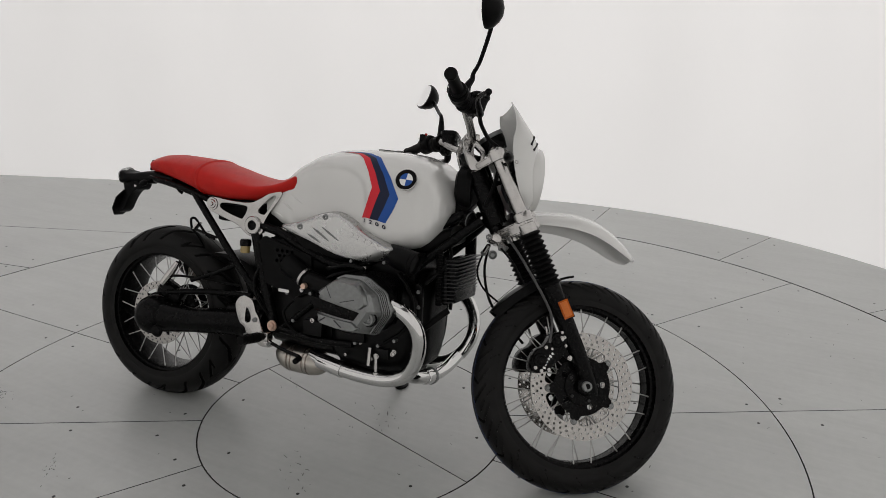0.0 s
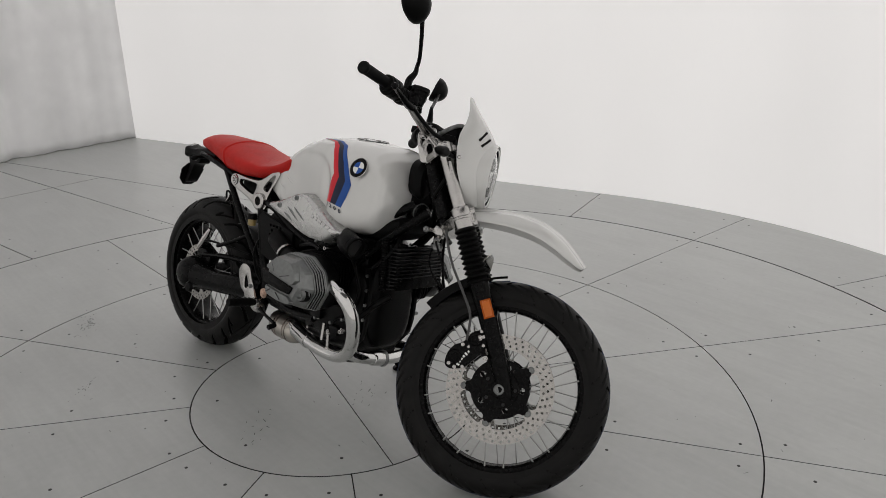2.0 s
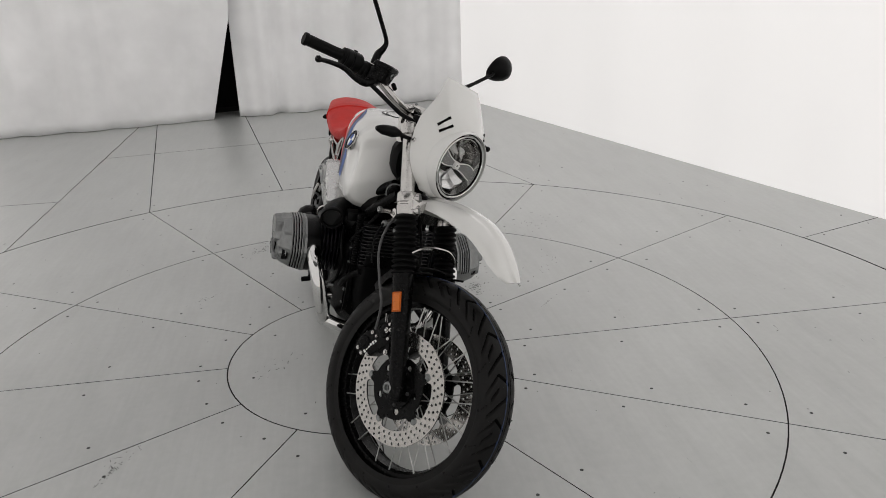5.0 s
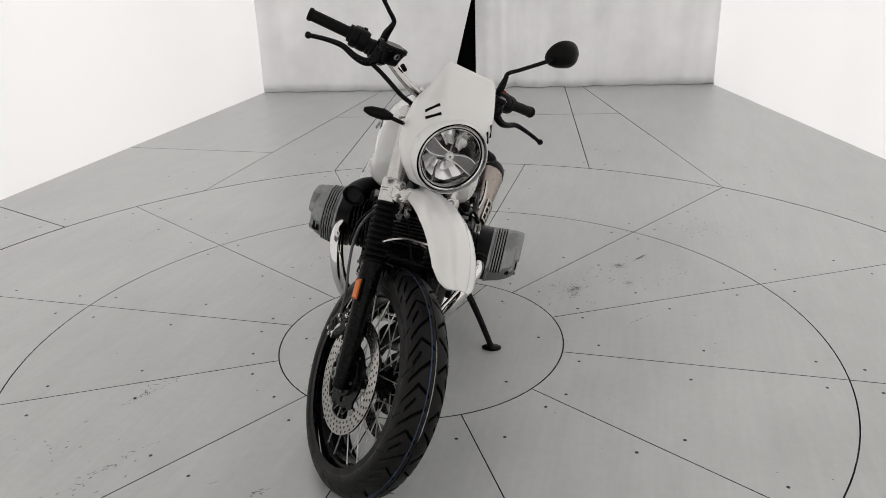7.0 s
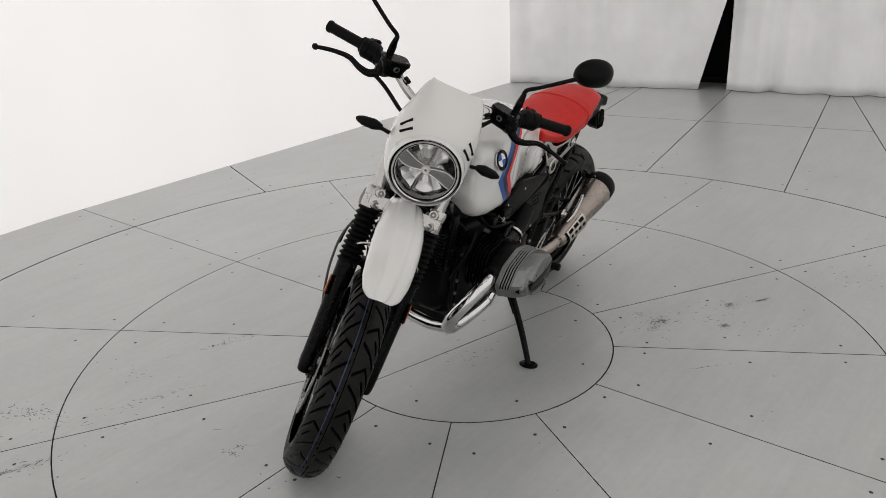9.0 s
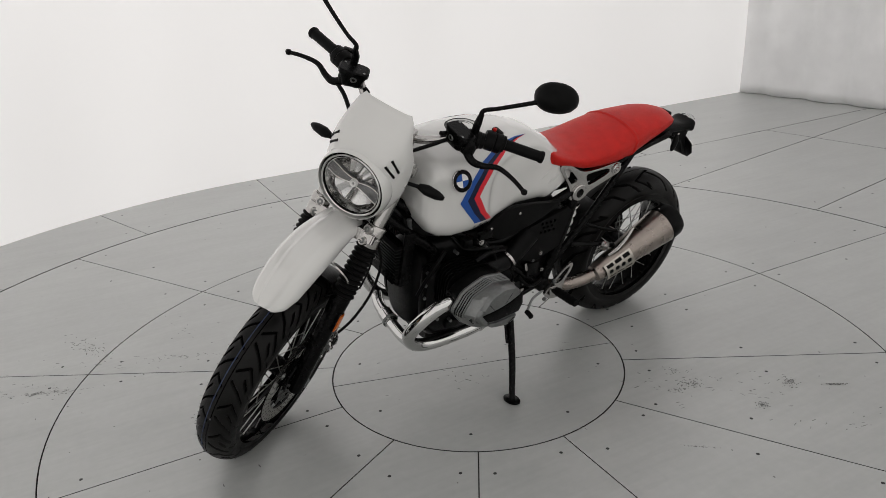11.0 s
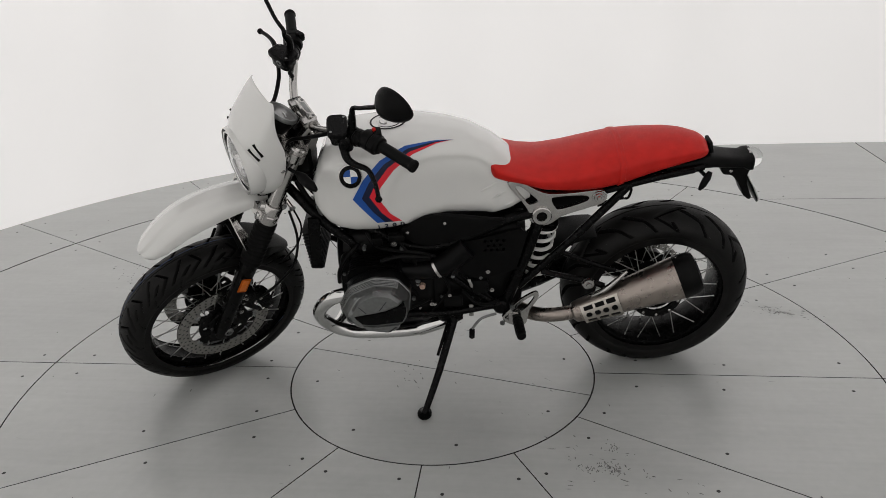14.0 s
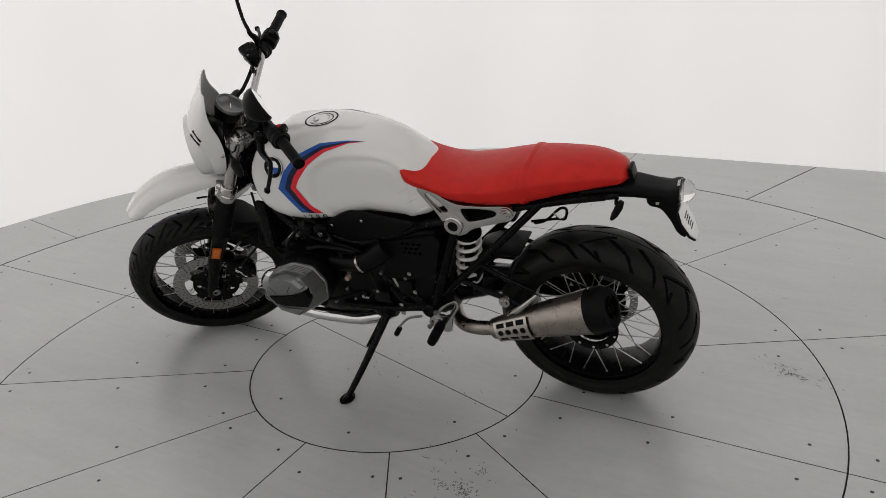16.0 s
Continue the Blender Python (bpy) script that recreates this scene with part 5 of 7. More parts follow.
FACET_L = [(0.992, 0.535), (0.966, 0.574), (0.920, 0.598), (0.870, 0.592), (0.840, 0.562), (0.890, 0.538), (0.928, 0.528), (0.980, 0.520)]
LOW_R = [(0.812, 0.488), (0.883, 0.478), (0.936, 0.475), (0.956, 0.460), (0.944, 0.449), (0.885, 0.449), (0.820, 0.459)]
LOW_L = [(0.966, 0.479), (0.929, 0.474), (0.848, 0.481), (0.852, 0.466), (0.884, 0.449), (0.955, 0.462)]
LINES_R = [((0.844, 0.572), (0.862, 0.538)), ((0.892, 0.530), (0.938, 0.543)), ((0.846, 0.478), (0.828, 0.466)), ((0.876, 0.474), (0.900, 0.456))]
LINES_L = [((0.968, 0.555), (0.947, 0.530)), ((0.884, 0.572), (0.906, 0.540)), ((0.862, 0.473), (0.884, 0.456))]
for side in (1, -1):
    bs, fc, sl, ft, lw = (BASE_L, FACE_L, SLOT_L, FACET_L, LOW_L) if side > 0 else (BASE_R, FACE_R, SLOT_R, FACET_R, LOW_R)
    cx, cz = (0.928, 0.506) if side > 0 else (0.900, 0.512)
    if side > 0:
        bs = [(cx - 0.004 + (x - cx) * 1.00, cz + (z - cz) * 0.91) for x, z in bs]
        fc = [(cx - 0.004 + (x - cx) * 1.02, cz + (z - cz) * 0.95) for x, z in fc]
    barrel = bp("cylinder_barrel", rod((cx, side * 0.13, cz - 0.005), (cx, side * 0.215, cz), 0.062, 28), ENGINE, label="black finned cylinder")
    for k in range(6):
        y = 0.142 + 0.0125 * k
        o = curve_points([(cx - 0.080, cz - 0.065), (cx, cz - 0.082), (cx + 0.080, cz - 0.068), (cx + 0.088, cz + 0.01), (cx + 0.075, cz + 0.070), (cx, cz + 0.084), (cx - 0.075, cz + 0.070), (cx - 0.088, cz)], 3)
        bp("cooling_fin", plate(o, side * y - 0.0022, side * y + 0.0022), ENGINE, barrel)
    y0, y1 = sorted((side * 0.215, side * 0.262))
    headc = bp("cylinder_head", plate(chamfered(bs), y0, y1, bevel=0.003), ENGINE, label="black cylinder head")
    cb, cf = chamfered(bs, 0.10), chamfered(fc, 0.10)
    rings = []
    for y, t, s in ((0.260, 0.0, 1.0), (0.268, 0.0, 1.0), (0.271, 0.0, 0.975), (0.316, 0.36, 0.972), (0.345, 0.80, 0.97), (0.356, 1.0, 0.94), (0.366, 1.0, 0.80)):
        y = 0.26 + (y - 0.26) * 0.88
        rings.append([Vector((cx + (bx + (fx - bx) * t - cx) * s, side * y, cz + (bz + (fz - bz) * t - cz) * s)) for (bx, bz), (fx, fz) in zip(cb, cf)])
    cover = bp("valve_cover", loft(rings), GREY, headc, "grey cast valve cover with ribs", smooth=14)

    # thin ribs over the top and the front edge only
    n = len(cb)
    on = [(z > cz + 0.035 or x > cx + 0.075) for x, z in cb]
    first = next(i for i in range(n) if on[i] and not on[i - 1])
    run = []
    i = first
    while on[i % n] and len(run) < n:
        run.append(i % n)
        i += 1
    for k in range(5):
        yy = 0.274 + 0.0085 * k
        tt = 0.36 * k / 4.0 * 0.9
        pts = [Vector((cx + (cb[i][0] + (cf[i][0] - cb[i][0]) * tt - cx) * 0.985, side * yy, cz + (cb[i][1] + (cf[i][1] - cb[i][1]) * tt - cz) * 0.985)) for i in run]
        bp("cover_rib", tube(pts, 0.0030, 6, 1), GREY, cover)
        if k < 4:
            # black strips between the ribs stand in for the shade there
            mid = [p.lerp(Vector((cx, p.y, cz)), 0.012) + Vector((0, side * 0.00425, 0)) for p in pts]
            bp("rib_gap_shade", tube(mid, 0.0026, 6, 1), BLACK, cover)

    def shrunk(poly, k):
        mx = sum(p[0] for p in poly) / len(poly)
        mz = sum(p[1] for p in poly) / len(poly)
        return [(mx + (x - mx) * k, mz + (z - mz) * k) for x, z in poly]
    ya, yb = sorted((side * 0.332, side * 0.3585))
    bp("black_inlay", plate(sl, ya, yb, bevel=0.002), BLACK, cover)
    for poly, top in ((ft, 0.363), (lw, 0.361)):
        cp = chamfered(shrunk(poly, 0.99), 0.10)
        cq = chamfered(shrunk(poly, 0.90), 0.10)
        bp("cover_facet", loft([[Vector((x, side * 0.337, z)) for x, z in cp], [Vector((x, side * 0.351, z)) for x, z in cp], [Vector((x, side * top, z)) for x, z in cq]]), GREY, cover, smooth=20)
    for a, b in LINES_L if side > 0 else LINES_R:
        bp("panel_line", tube([(a[0], side * 0.3618, a[1]), (b[0], side * 0.3618, b[1])], 0.0019, 6, 1), SCREW_AND_SHADE, cover)
    bxx, bzz = (0.992, 0.500) if side > 0 else (0.977, 0.490)
    bp("bolt_recess", lathe([(0.016, -0.001), (0.0225, -0.001), (0.0245, -0.004), (0.0245, -0.020), (0.016, -0.020)], (bxx - 0.003, side * 0.338, bzz - 0.001), (0, side, 0), 24), BLACK, cover)
    bp("cover_bolt", lathe([(0, 0.006), (0.006, 0.006), (0.007, 0.003), (0.012, 0.003), (0.014, 0.010), (0.018, 0.010), (0.022, -0.015), (0, -0.015)], (bxx, side * 0.338, bzz), (0, side, 0), 20, False), GREY, cover)
    if side > 0:
        tb = [(0.875, 0.165, 0.545), (0.83, 0.165, 0.535), (0.775, 0.160, 0.530), (0.745, 0.158, 0.532)]
        ho = [(0.745, 0.158, 0.532), (0.70, 0.152, 0.555), (0.64, 0.138, 0.598)]
        plug = (0.785, 0.185, 0.492)
    else:
        tb = [(0.82, -0.165, 0.530), (0.76, -0.165, 0.528), (0.70, -0.160, 0.535), (0.655, -0.155, 0.542)]
        ho = [(0.655, -0.155, 0.542), (0.62, -0.150, 0.560), (0.57, -0.135, 0.580)]
        plug = (0.668, -0.190, 0.525)
    st = bp("throttle_body", tube(tb, [0.022, 0.027, 0.030, 0.030], 16, 3), ENGINE, label="black throttle body")
    bp("intake_hose", tube(ho, [0.033, 0.034, 0.038], 18, 4), MATT)
    d = (Vector(ho[1]) - Vector(ho[0])).normalized()
    bp("hose_clamp", tube([Vector(ho[0]) + d * 0.004, Vector(ho[0]) + d * 0.013], 0.0355, 20, 1), SILVER, st)
    bp("sensor_plug", lathe([(0, 0.012), (0.009, 0.012), (0.0105, 0.0), (0, 0)], plug, (0, side, 0), 14, False), BRONZE, st)
    bp("spark_lead", tube([(cx + 0.02, side * 0.24, cz - 0.07), (cx - 0.06, side * 0.20, cz - 0.11), (cx - 0.16, side * 0.15, cz - 0.10)], 0.006, 8, 5), MATT)
    bp("injector_rail", tube([(cx - 0.02, side * 0.20, cz + 0.095), (cx - 0.08, side * 0.185, cz + 0.100), (cx - 0.17, side * 0.16, cz + 0.075)], 0.007, 8, 4), ENGINE)
    for x, z in ((cx + 0.03, cz + 0.12), (cx - 0.085, cz + 0.11), (cx + 0.085, cz - 0.12), (cx - 0.11, cz - 0.085), (cx + 0.03, cz - 0.145), (cx - 0.05, cz - 0.15), (cx - 0.20, cz - 0.10), (cx - 0.24, cz - 0.02), (cx - 0.30, cz - 0.12), (cx - 0.33, cz - 0.03)):
        yy = 0.158 if x > 0.74 else 0.132
        bp("engine_bolt", lathe([(0, 0.010), (0.0060, 0.010), (0.0065, 0.008), (0.0065, -0.01), (0, -0.01)], (x, side * yy, z), (0, side, 0), 6, False), GREY)
    H0, H1 = (HL if side > 0 else HR)[:2]
    bp("exhaust_flange", lathe([(0.022, -0.004), (0.036, -0.004), (0.036, 0.006), (0.022, 0.006)], H0, Vector(H1) - Vector(H0), 20), ENGINE)

# side covers under the tank
LC = curve_points([(0.845, 0.668), (0.80, 0.705), (0.745, 0.728), (0.66, 0.722), (0.56, 0.706), (0.52, 0.700), (0.60, 0.655), (0.70, 0.628), (0.78, 0.620)], 3)
lc = bp("side_cover", plate(LC, 0.135, 0.152, bevel=0.005), MATT, label="black plastic side cover under the tank")
for x, z in ((0.82, 0.672), (0.705, 0.700)):
    bp("cover_screw", rod((x, 0.150, z), (x, 0.1555, z), 0.005, 10), SILVER, lc)
RC = curve_points([(0.556, 0.706), (0.62, 0.728), (0.70, 0.762), (0.755, 0.772), (0.81, 0.755), (0.87, 0.722), (0.95, 0.690), (0.985, 0.678), (0.95, 0.650), (0.90, 0.630), (0.85, 0.628), (0.80, 0.632), (0.74, 0.645), (0.66, 0.672)], 3)
rings = []
mx, mz = 0.78, 0.690
for y, s in ((-0.140, 1.0), (-0.165, 1.0), (-0.178, 0.985), (-0.190, 0.94), (-0.197, 0.86), (-0.199, 0.70)):
    rings.append([Vector((mx + (x - mx) * s, y - 0.012 * max(0.0, (x - 0.72)) / 0.25, mz + (z - mz) * s)) for x, z in RC])
ic_bm = loft(rings)
bmesh.ops.recalc_face_normals(ic_bm, faces=ic_bm.faces)
IC_TREE = BVHTree.FromBMesh(ic_bm)
ic = bp("intake_cover", ic_bm, SATIN, label="satin silver intake cover with two slots and raised letters", smooth=40)


def on_cover(x, z, lift=0.0):
    hit = IC_TREE.ray_cast(Vector((x, -0.5, z)), Vector((0, 1, 0)))[0]
    return Vector((x, (hit.y if hit else -0.19) - lift, z))


for a, c in (((0.690, 0.716), (0.752, 0.680)), ((0.722, 0.722), (0.786, 0.686)), ((0.672, 0.695), (0.720, 0.672))):
    a3, c3 = Vector((a[0], 0, a[1])), Vector((c[0], 0, c[1]))
    bp("cover_slot", tube([on_cover(*((a3.lerp(c3, t)).xz)) for t in (0, 0.25, 0.5, 0.75, 1)], [0.001, 0.003, 0.0035, 0.003, 0.001], 8, 2), GREY, ic)
for x, z in ((0.642, 0.714), (0.731, 0.754)):
    bp("cover_bolt", lathe([(0, 0.001), (0.004, 0.001), (0.0045, 0.005), (0.008, 0.005), (0.010, 0), (0, 0)], on_cover(x, z, -0.001), (0, -1, 0), 16, False), GREY, ic)
for k in range(5):
    x = 0.832 + 0.0215 * k
    c = on_cover(x, 0.7105 - 0.26 * (x - 0.829), 0.0006)
    bp("lettering_bar", box(c.x, c.y, c.z, 0.013 if k != 1 else 0.007, 0.0028, 0.013, 0.0012, pose(0, 0, 0, 0, 22, 0)), SATIN, ic)
SN = [(0.945, -0.150, 0.662), (0.985, -0.178, 0.656), (1.018, -0.194, 0.651), (1.042, -0.200, 0.647)]
snork = bp("intake_snorkel", tube(SN, [0.030, 0.036, 0.037, 0.037], 20, 4), MATT, label="black air intake snorkel")
sdir = Vector((1, -0.10, -0.22))
bp("snorkel_mouth", lathe([(0.029, -0.002), (0.037, -0.002), (0.0385, 0.004), (0.037, 0.012), (0.031, 0.012), (0.029, 0.008)], SN[-1], sdir, 24), MATT, snork)
# flat black disc in place of the dark inside of the mouth
bp("snorkel_bore_shade", lathe([(0, 0.001), (0.030, 0.001), (0.030, 0.002), (0, 0.002)], SN[-1], sdir, 20, False), DARK_VOID, snork)
# gearbox side panels with round perforations
for side in (1, -1):
    o = [(0.655, 0.615), (0.470, 0.660), (0.450, 0.640), (0.485, 0.505), (0.60, 0.470), (0.665, 0.500)]
    holes = []
    for r in range(3):
        for k in range(4 - (r % 2)):
            holes.append(ring2d(0.525 + 0.019 * k + 0.0095 * (r % 2), 0.585 + 0.017 * r, 0.0065, 6))
    ya, yb = sorted((side * 0.128, side * 0.140))
    bp("airbox_panel", plate(o, ya, yb, holes, bevel=0.0), MATT, label="black perforated airbox panel")

# oil cooler
oc = bp("oil_cooler", box(1.128, 0, 0.592, 0.030, 0.19, 0.140, 0.005, pose(0, 0, 0, 0, -6, 0)), BLACK, label="black finned oil cooler")
for k in range(12):
    bp("cooler_fin", box(1.128 + 0.001 * k - 0.005, 0, 0.526 + 0.0120 * k, 0.044, 0.222, 0.0042, 0.0010, pose(0, 0, 0, 0, -6, 0)), FIN, oc)
bp("cooler_tank", box(1.112, -0.102, 0.592, 0.020, 0.014, 0.150, 0.005, pose(0, 0, 0, 0, -6, 0)), BLACK, oc)
bp("cooler_tank", box(1.116, 0.117, 0.622, 0.038, 0.014, 0.190, 0.005, pose(0, 0, 0, 0, -4, 0)), BLACK, oc)
# corrugated hose beside the cooler
hose_prof = []
for k in range(22):
    hose_prof += [(0.0085, 0.0078 * k), (0.0112, 0.0078 * k + 0.0026), (0.0112, 0.0078 * k + 0.0052)]
bp("corrugated_hose", lathe(hose_prof, (1.104, -0.118, 0.515), (-0.06, 0.0, 1.0), 14, False), MATT, label="corrugated black hose beside the cooler", smooth=25)
bp("cooler_hose", tube([(1.13, -0.10, 0.50), (1.10, -0.13, 0.47), (1.05, -0.14, 0.42)], 0.010, 10, 5), MATT)
bp("wiring_bundle", tube([(1.16, 0.03, 0.80), (1.12, 0.06, 0.74), (1.05, 0.07, 0.69), (0.98, 0.08, 0.66), (0.90, 0.12, 0.645)], 0.010, 8, 5), MATT)
horn = bp("horn", lathe([(0, 0.014), (0.022, 0.012), (0.030, 0.004), (0.030, -0.006), (0.016, -0.02), (0, -0.02)], (1.150, -0.035, 0.780), (1, -0.25, -0.1), 24, False), BLACK, label="round black horn with bright rim")
bp("horn_rim", lathe([(0.027, 0.006), (0.031, 0.006), (0.031, 0.009), (0.027, 0.009)], (1.150, -0.035, 0.780), (1, -0.25, -0.1), 24), GREY, horn)
bp("bright_bolt", lathe([(0, 0.012), (0.007, 0.012), (0.010, 0.006), (0.014, 0.004), (0.014, -0.015), (0, -0.015)], (1.236, -0.030, 0.683), (0.3, -1, 0), 16, False), GREY)
bp("hanging_connector", rod((1.095, 0.085, 0.745), (1.085, 0.085, 0.690), 0.008, 10), GREY)

# ---- foot controls and stand ----
for side in (1, -1):
    x0 = 0.0 if side > 0 else 0.012
    o = curve_points([(0.548 + x0, 0.350), (0.520 + x0, 0.398), (0.485 + x0, 0.445), (0.436 + x0, 0.484), (0.420 + x0, 0.474), (0.424 + x0, 0.440), (0.448 + x0, 0.395), (0.456 + x0, 0.355), (0.462 + x0, 0.318), (0.485 + x0, 0.306), (0.525 + x0, 0.318)], 3)
    h = curve_points([(0.500 + x0, 0.402), (0.470 + x0, 0.441), (0.438 + x0, 0.466), (0.440 + x0, 0.444), (0.462 + x0, 0.405), (0.482 + x0, 0.392)], 3)
    if side < 0:
        o = curve_points([(0.400, 0.446), (0.425, 0.452), (0.452, 0.440), (0.466, 0.405), (0.480, 0.385), (0.492, 0.350), (0.515, 0.322), (0.540, 0.306), (0.530, 0.292), (0.495, 0.290), (0.468, 0.304), (0.440, 0.314), (0.425, 0.345), (0.402, 0.362), (0.384, 0.415)], 3)
        h = curve_points([(0.429, 0.414), (0.446, 0.390), (0.446, 0.368), (0.426, 0.366)], 3)
    o, h = (o, h) if side < 0 else ([(0.474 + x0 + (x - x0 - 0.487) * 0.92, 0.352 + (z - 0.392) * 0.78) for x, z in s] for s in (o, h))
    ya, yb = sorted((side * 0.150, side * 0.160))
    fp = bp("footrest_plate", plate(o, ya, yb, (h,), bevel=0.002), SILVER, label="silver footrest plate with heel window")
    bp("pivot_bolt", lathe([(0, 0.010), (0.009, 0.010), (0.012, 0.004), (0.018, 0.004), (0.019, 0), (0, 0)], (0.512, 0.150, 0.322) if side > 0 else (0.521, -0.139, 0.362), (0, side, 0), 18, False), BRONZE if side < 0 else BLACK, fp)
    for x, z in (((0.466, 0.377), (0.527, 0.303), (0.432, 0.318)) if side < 0 else ((0.497, 0.366), (0.530, 0.300))):
        bp("plate_screw", lathe([(0, 0.009), (0.004, 0.009), (0.005, 0.006), (0.008, 0.006), (0.009, 0), (0, 0)], (x, side * 0.159, z), (0, side, 0), 12, False), GREY, fp)
    peg = bp("footpeg", rod((0.482 + x0, side * 0.165, 0.324), (0.476 + x0, side * 0.268, 0.330), 0.0150, 14), GRIP, label="black rubber footpeg")
    bp("peg_clevis", box(0.494 + x0, side * 0.150, 0.325, 0.034, 0.035, 0.032, 0.005), SILVER, peg)
    for k in range(5):
        bp("peg_rib", lathe([(0.0148, -0.003), (0.0172, -0.002), (0.0172, 0.002), (0.0148, 0.003)], (0.4812 + x0 - 0.0010 * k, side * (0.180 + 0.0165 * k), 0.3249 + 0.00096 * k), (0.06, -side, -0.06), 14), GRIP, peg)
    if side > 0:
        lev = bp("gear_lever", tube([(0.55, 0.165, 0.345), (0.60, 0.172, 0.332), (0.632, 0.188, 0.302)], 0.0045, 10, 4), GREY, label="thin grey gear lever")
    else:
        lev = bp("brake_lever", tube([(0.54, -0.165, 0.31), (0.60, -0.172, 0.295), (0.66, -0.185, 0.290)], 0.006, 10, 4), BLACK, label="black brake pedal")
    tip = (0.632, 0.188, 0.302) if side > 0 else (0.66, -0.185, 0.290)
    bp("lever_rubber", rod((tip[0], tip[1] - 0.005 * side, tip[2] - 0.006), (tip[0] + 0.002, tip[1] + 0.028 * side, tip[2] - 0.012), 0.0095, 12), GRIP, lev)

FOOT = Vector((0.800, 0.352, 0.086))
TOP = Vector((0.690, 0.150, 0.320))
mid = TOP.lerp(FOOT, 0.55) + Vector((-0.004, 0.004, 0))
stand = bp("side_stand", tube([TOP, mid, FOOT], [0.0145, 0.012, 0.0105], 12, 4), BLACK, label="black steel side stand, folded out")
bp("stand_lug", blob([(0.66, 0.125, 0.325, 0.022, 0.020), (0.69, 0.130, 0.325, 0.028, 0.030), (0.73, 0.130, 0.330, 0.026, 0.026), (0.75, 0.125, 0.335, 0.018, 0.014)], 16), BLACK, stand)
bp("stand_spring", tube([TOP + Vector((0.02, 0.0, -0.01)), TOP.lerp(mid, 0.7) + Vector((0.020, 0.002, 0))], 0.005, 8, 4), BLACK, stand)
un = Vector((0, -math.sin(radians(LEAN)), math.cos(radians(LEAN))))
foot_rings = []
fz = FOOT - un * (FOOT.dot(un) - 0.008)
e1 = Vector((1, 0, 0))
e2 = un.cross(e1)
for h, s in ((-0.0075, 0.95), (-0.006, 1.0), (-0.001, 1.0), (0.001, 0.9)):
    foot_rings.append([fz + un * h + e1 * (0.024 * s * math.cos(a)) + e2 * (0.036 * s * math.sin(a)) for a in (2 * math.pi * j / 18 for j in range(18))])
bp("stand_pad", loft(foot_rings), BLACK, stand)

bp("frame_node", lathe([(0, 0.030), (0.020, 0.030), (0.027, 0.024), (0.028, -0.02), (0, -0.02)], (0.531, 0.118, 0.350), (0, 1, 0), 20, False), BLACK, label="round black frame joint")
# belt cover flange with its row of bolts, on both sides of the engine's front
for side in (1, -1):
    fl = bp("cover_flange", plate(curve_points([(1.020, 0.565), (1.044, 0.560), (1.050, 0.480), (1.048, 0.380), (1.030, 0.318), (0.985, 0.292), (0.975, 0.305), (1.012, 0.335), (1.026, 0.390), (1.028, 0.480)], 3), *sorted((side * 0.104, side * 0.118)), bevel=0.002), ENGINE)
    for x, z in ((1.034, 0.548), (1.038, 0.500), (1.038, 0.450), (1.036, 0.400), (1.028, 0.352), (0.998, 0.308)):
        bp("flange_bolt", lathe([(0, 0.008), (0.0035, 0.008), (0.0042, 0.006), (0.0062, 0.006), (0.0062, -0.002), (0, -0.002)], (x, side * 0.118, z), (0.2, side, 0), 8, False), GREY, fl)
bp("oil_pressure_stub", lathe([(0, 0.0), (0.009, 0.0), (0.009, 0.012), (0.006, 0.014), (0.006, 0.055), (0.0085, 0.057), (0.0085, 0.072), (0, 0.074)], (0.930, -0.165, 0.270), (-0.05, 0, 1), 14, False), SILVER, label="bright oil pressure fitting")
for x, z, r in ((0.982, 0.349, 0.0085), (0.908, 0.322, 0.0085), (0.869, 0.367, 0.0065), (0.818, 0.320, 0.006), (0.689, 0.411, 0.0095), (0.863, 0.606, 0.008)):
    bp("ringed_bolt", lathe([(0, 0.006), (r * 0.4, 0.006), (r * 0.5, 0.009), (r * 0.8, 0.009), (r, 0.005), (r, -0.02), (0, -0.02)], (x, -0.158, z), (0, -1, 0), 14, False), SILVER)
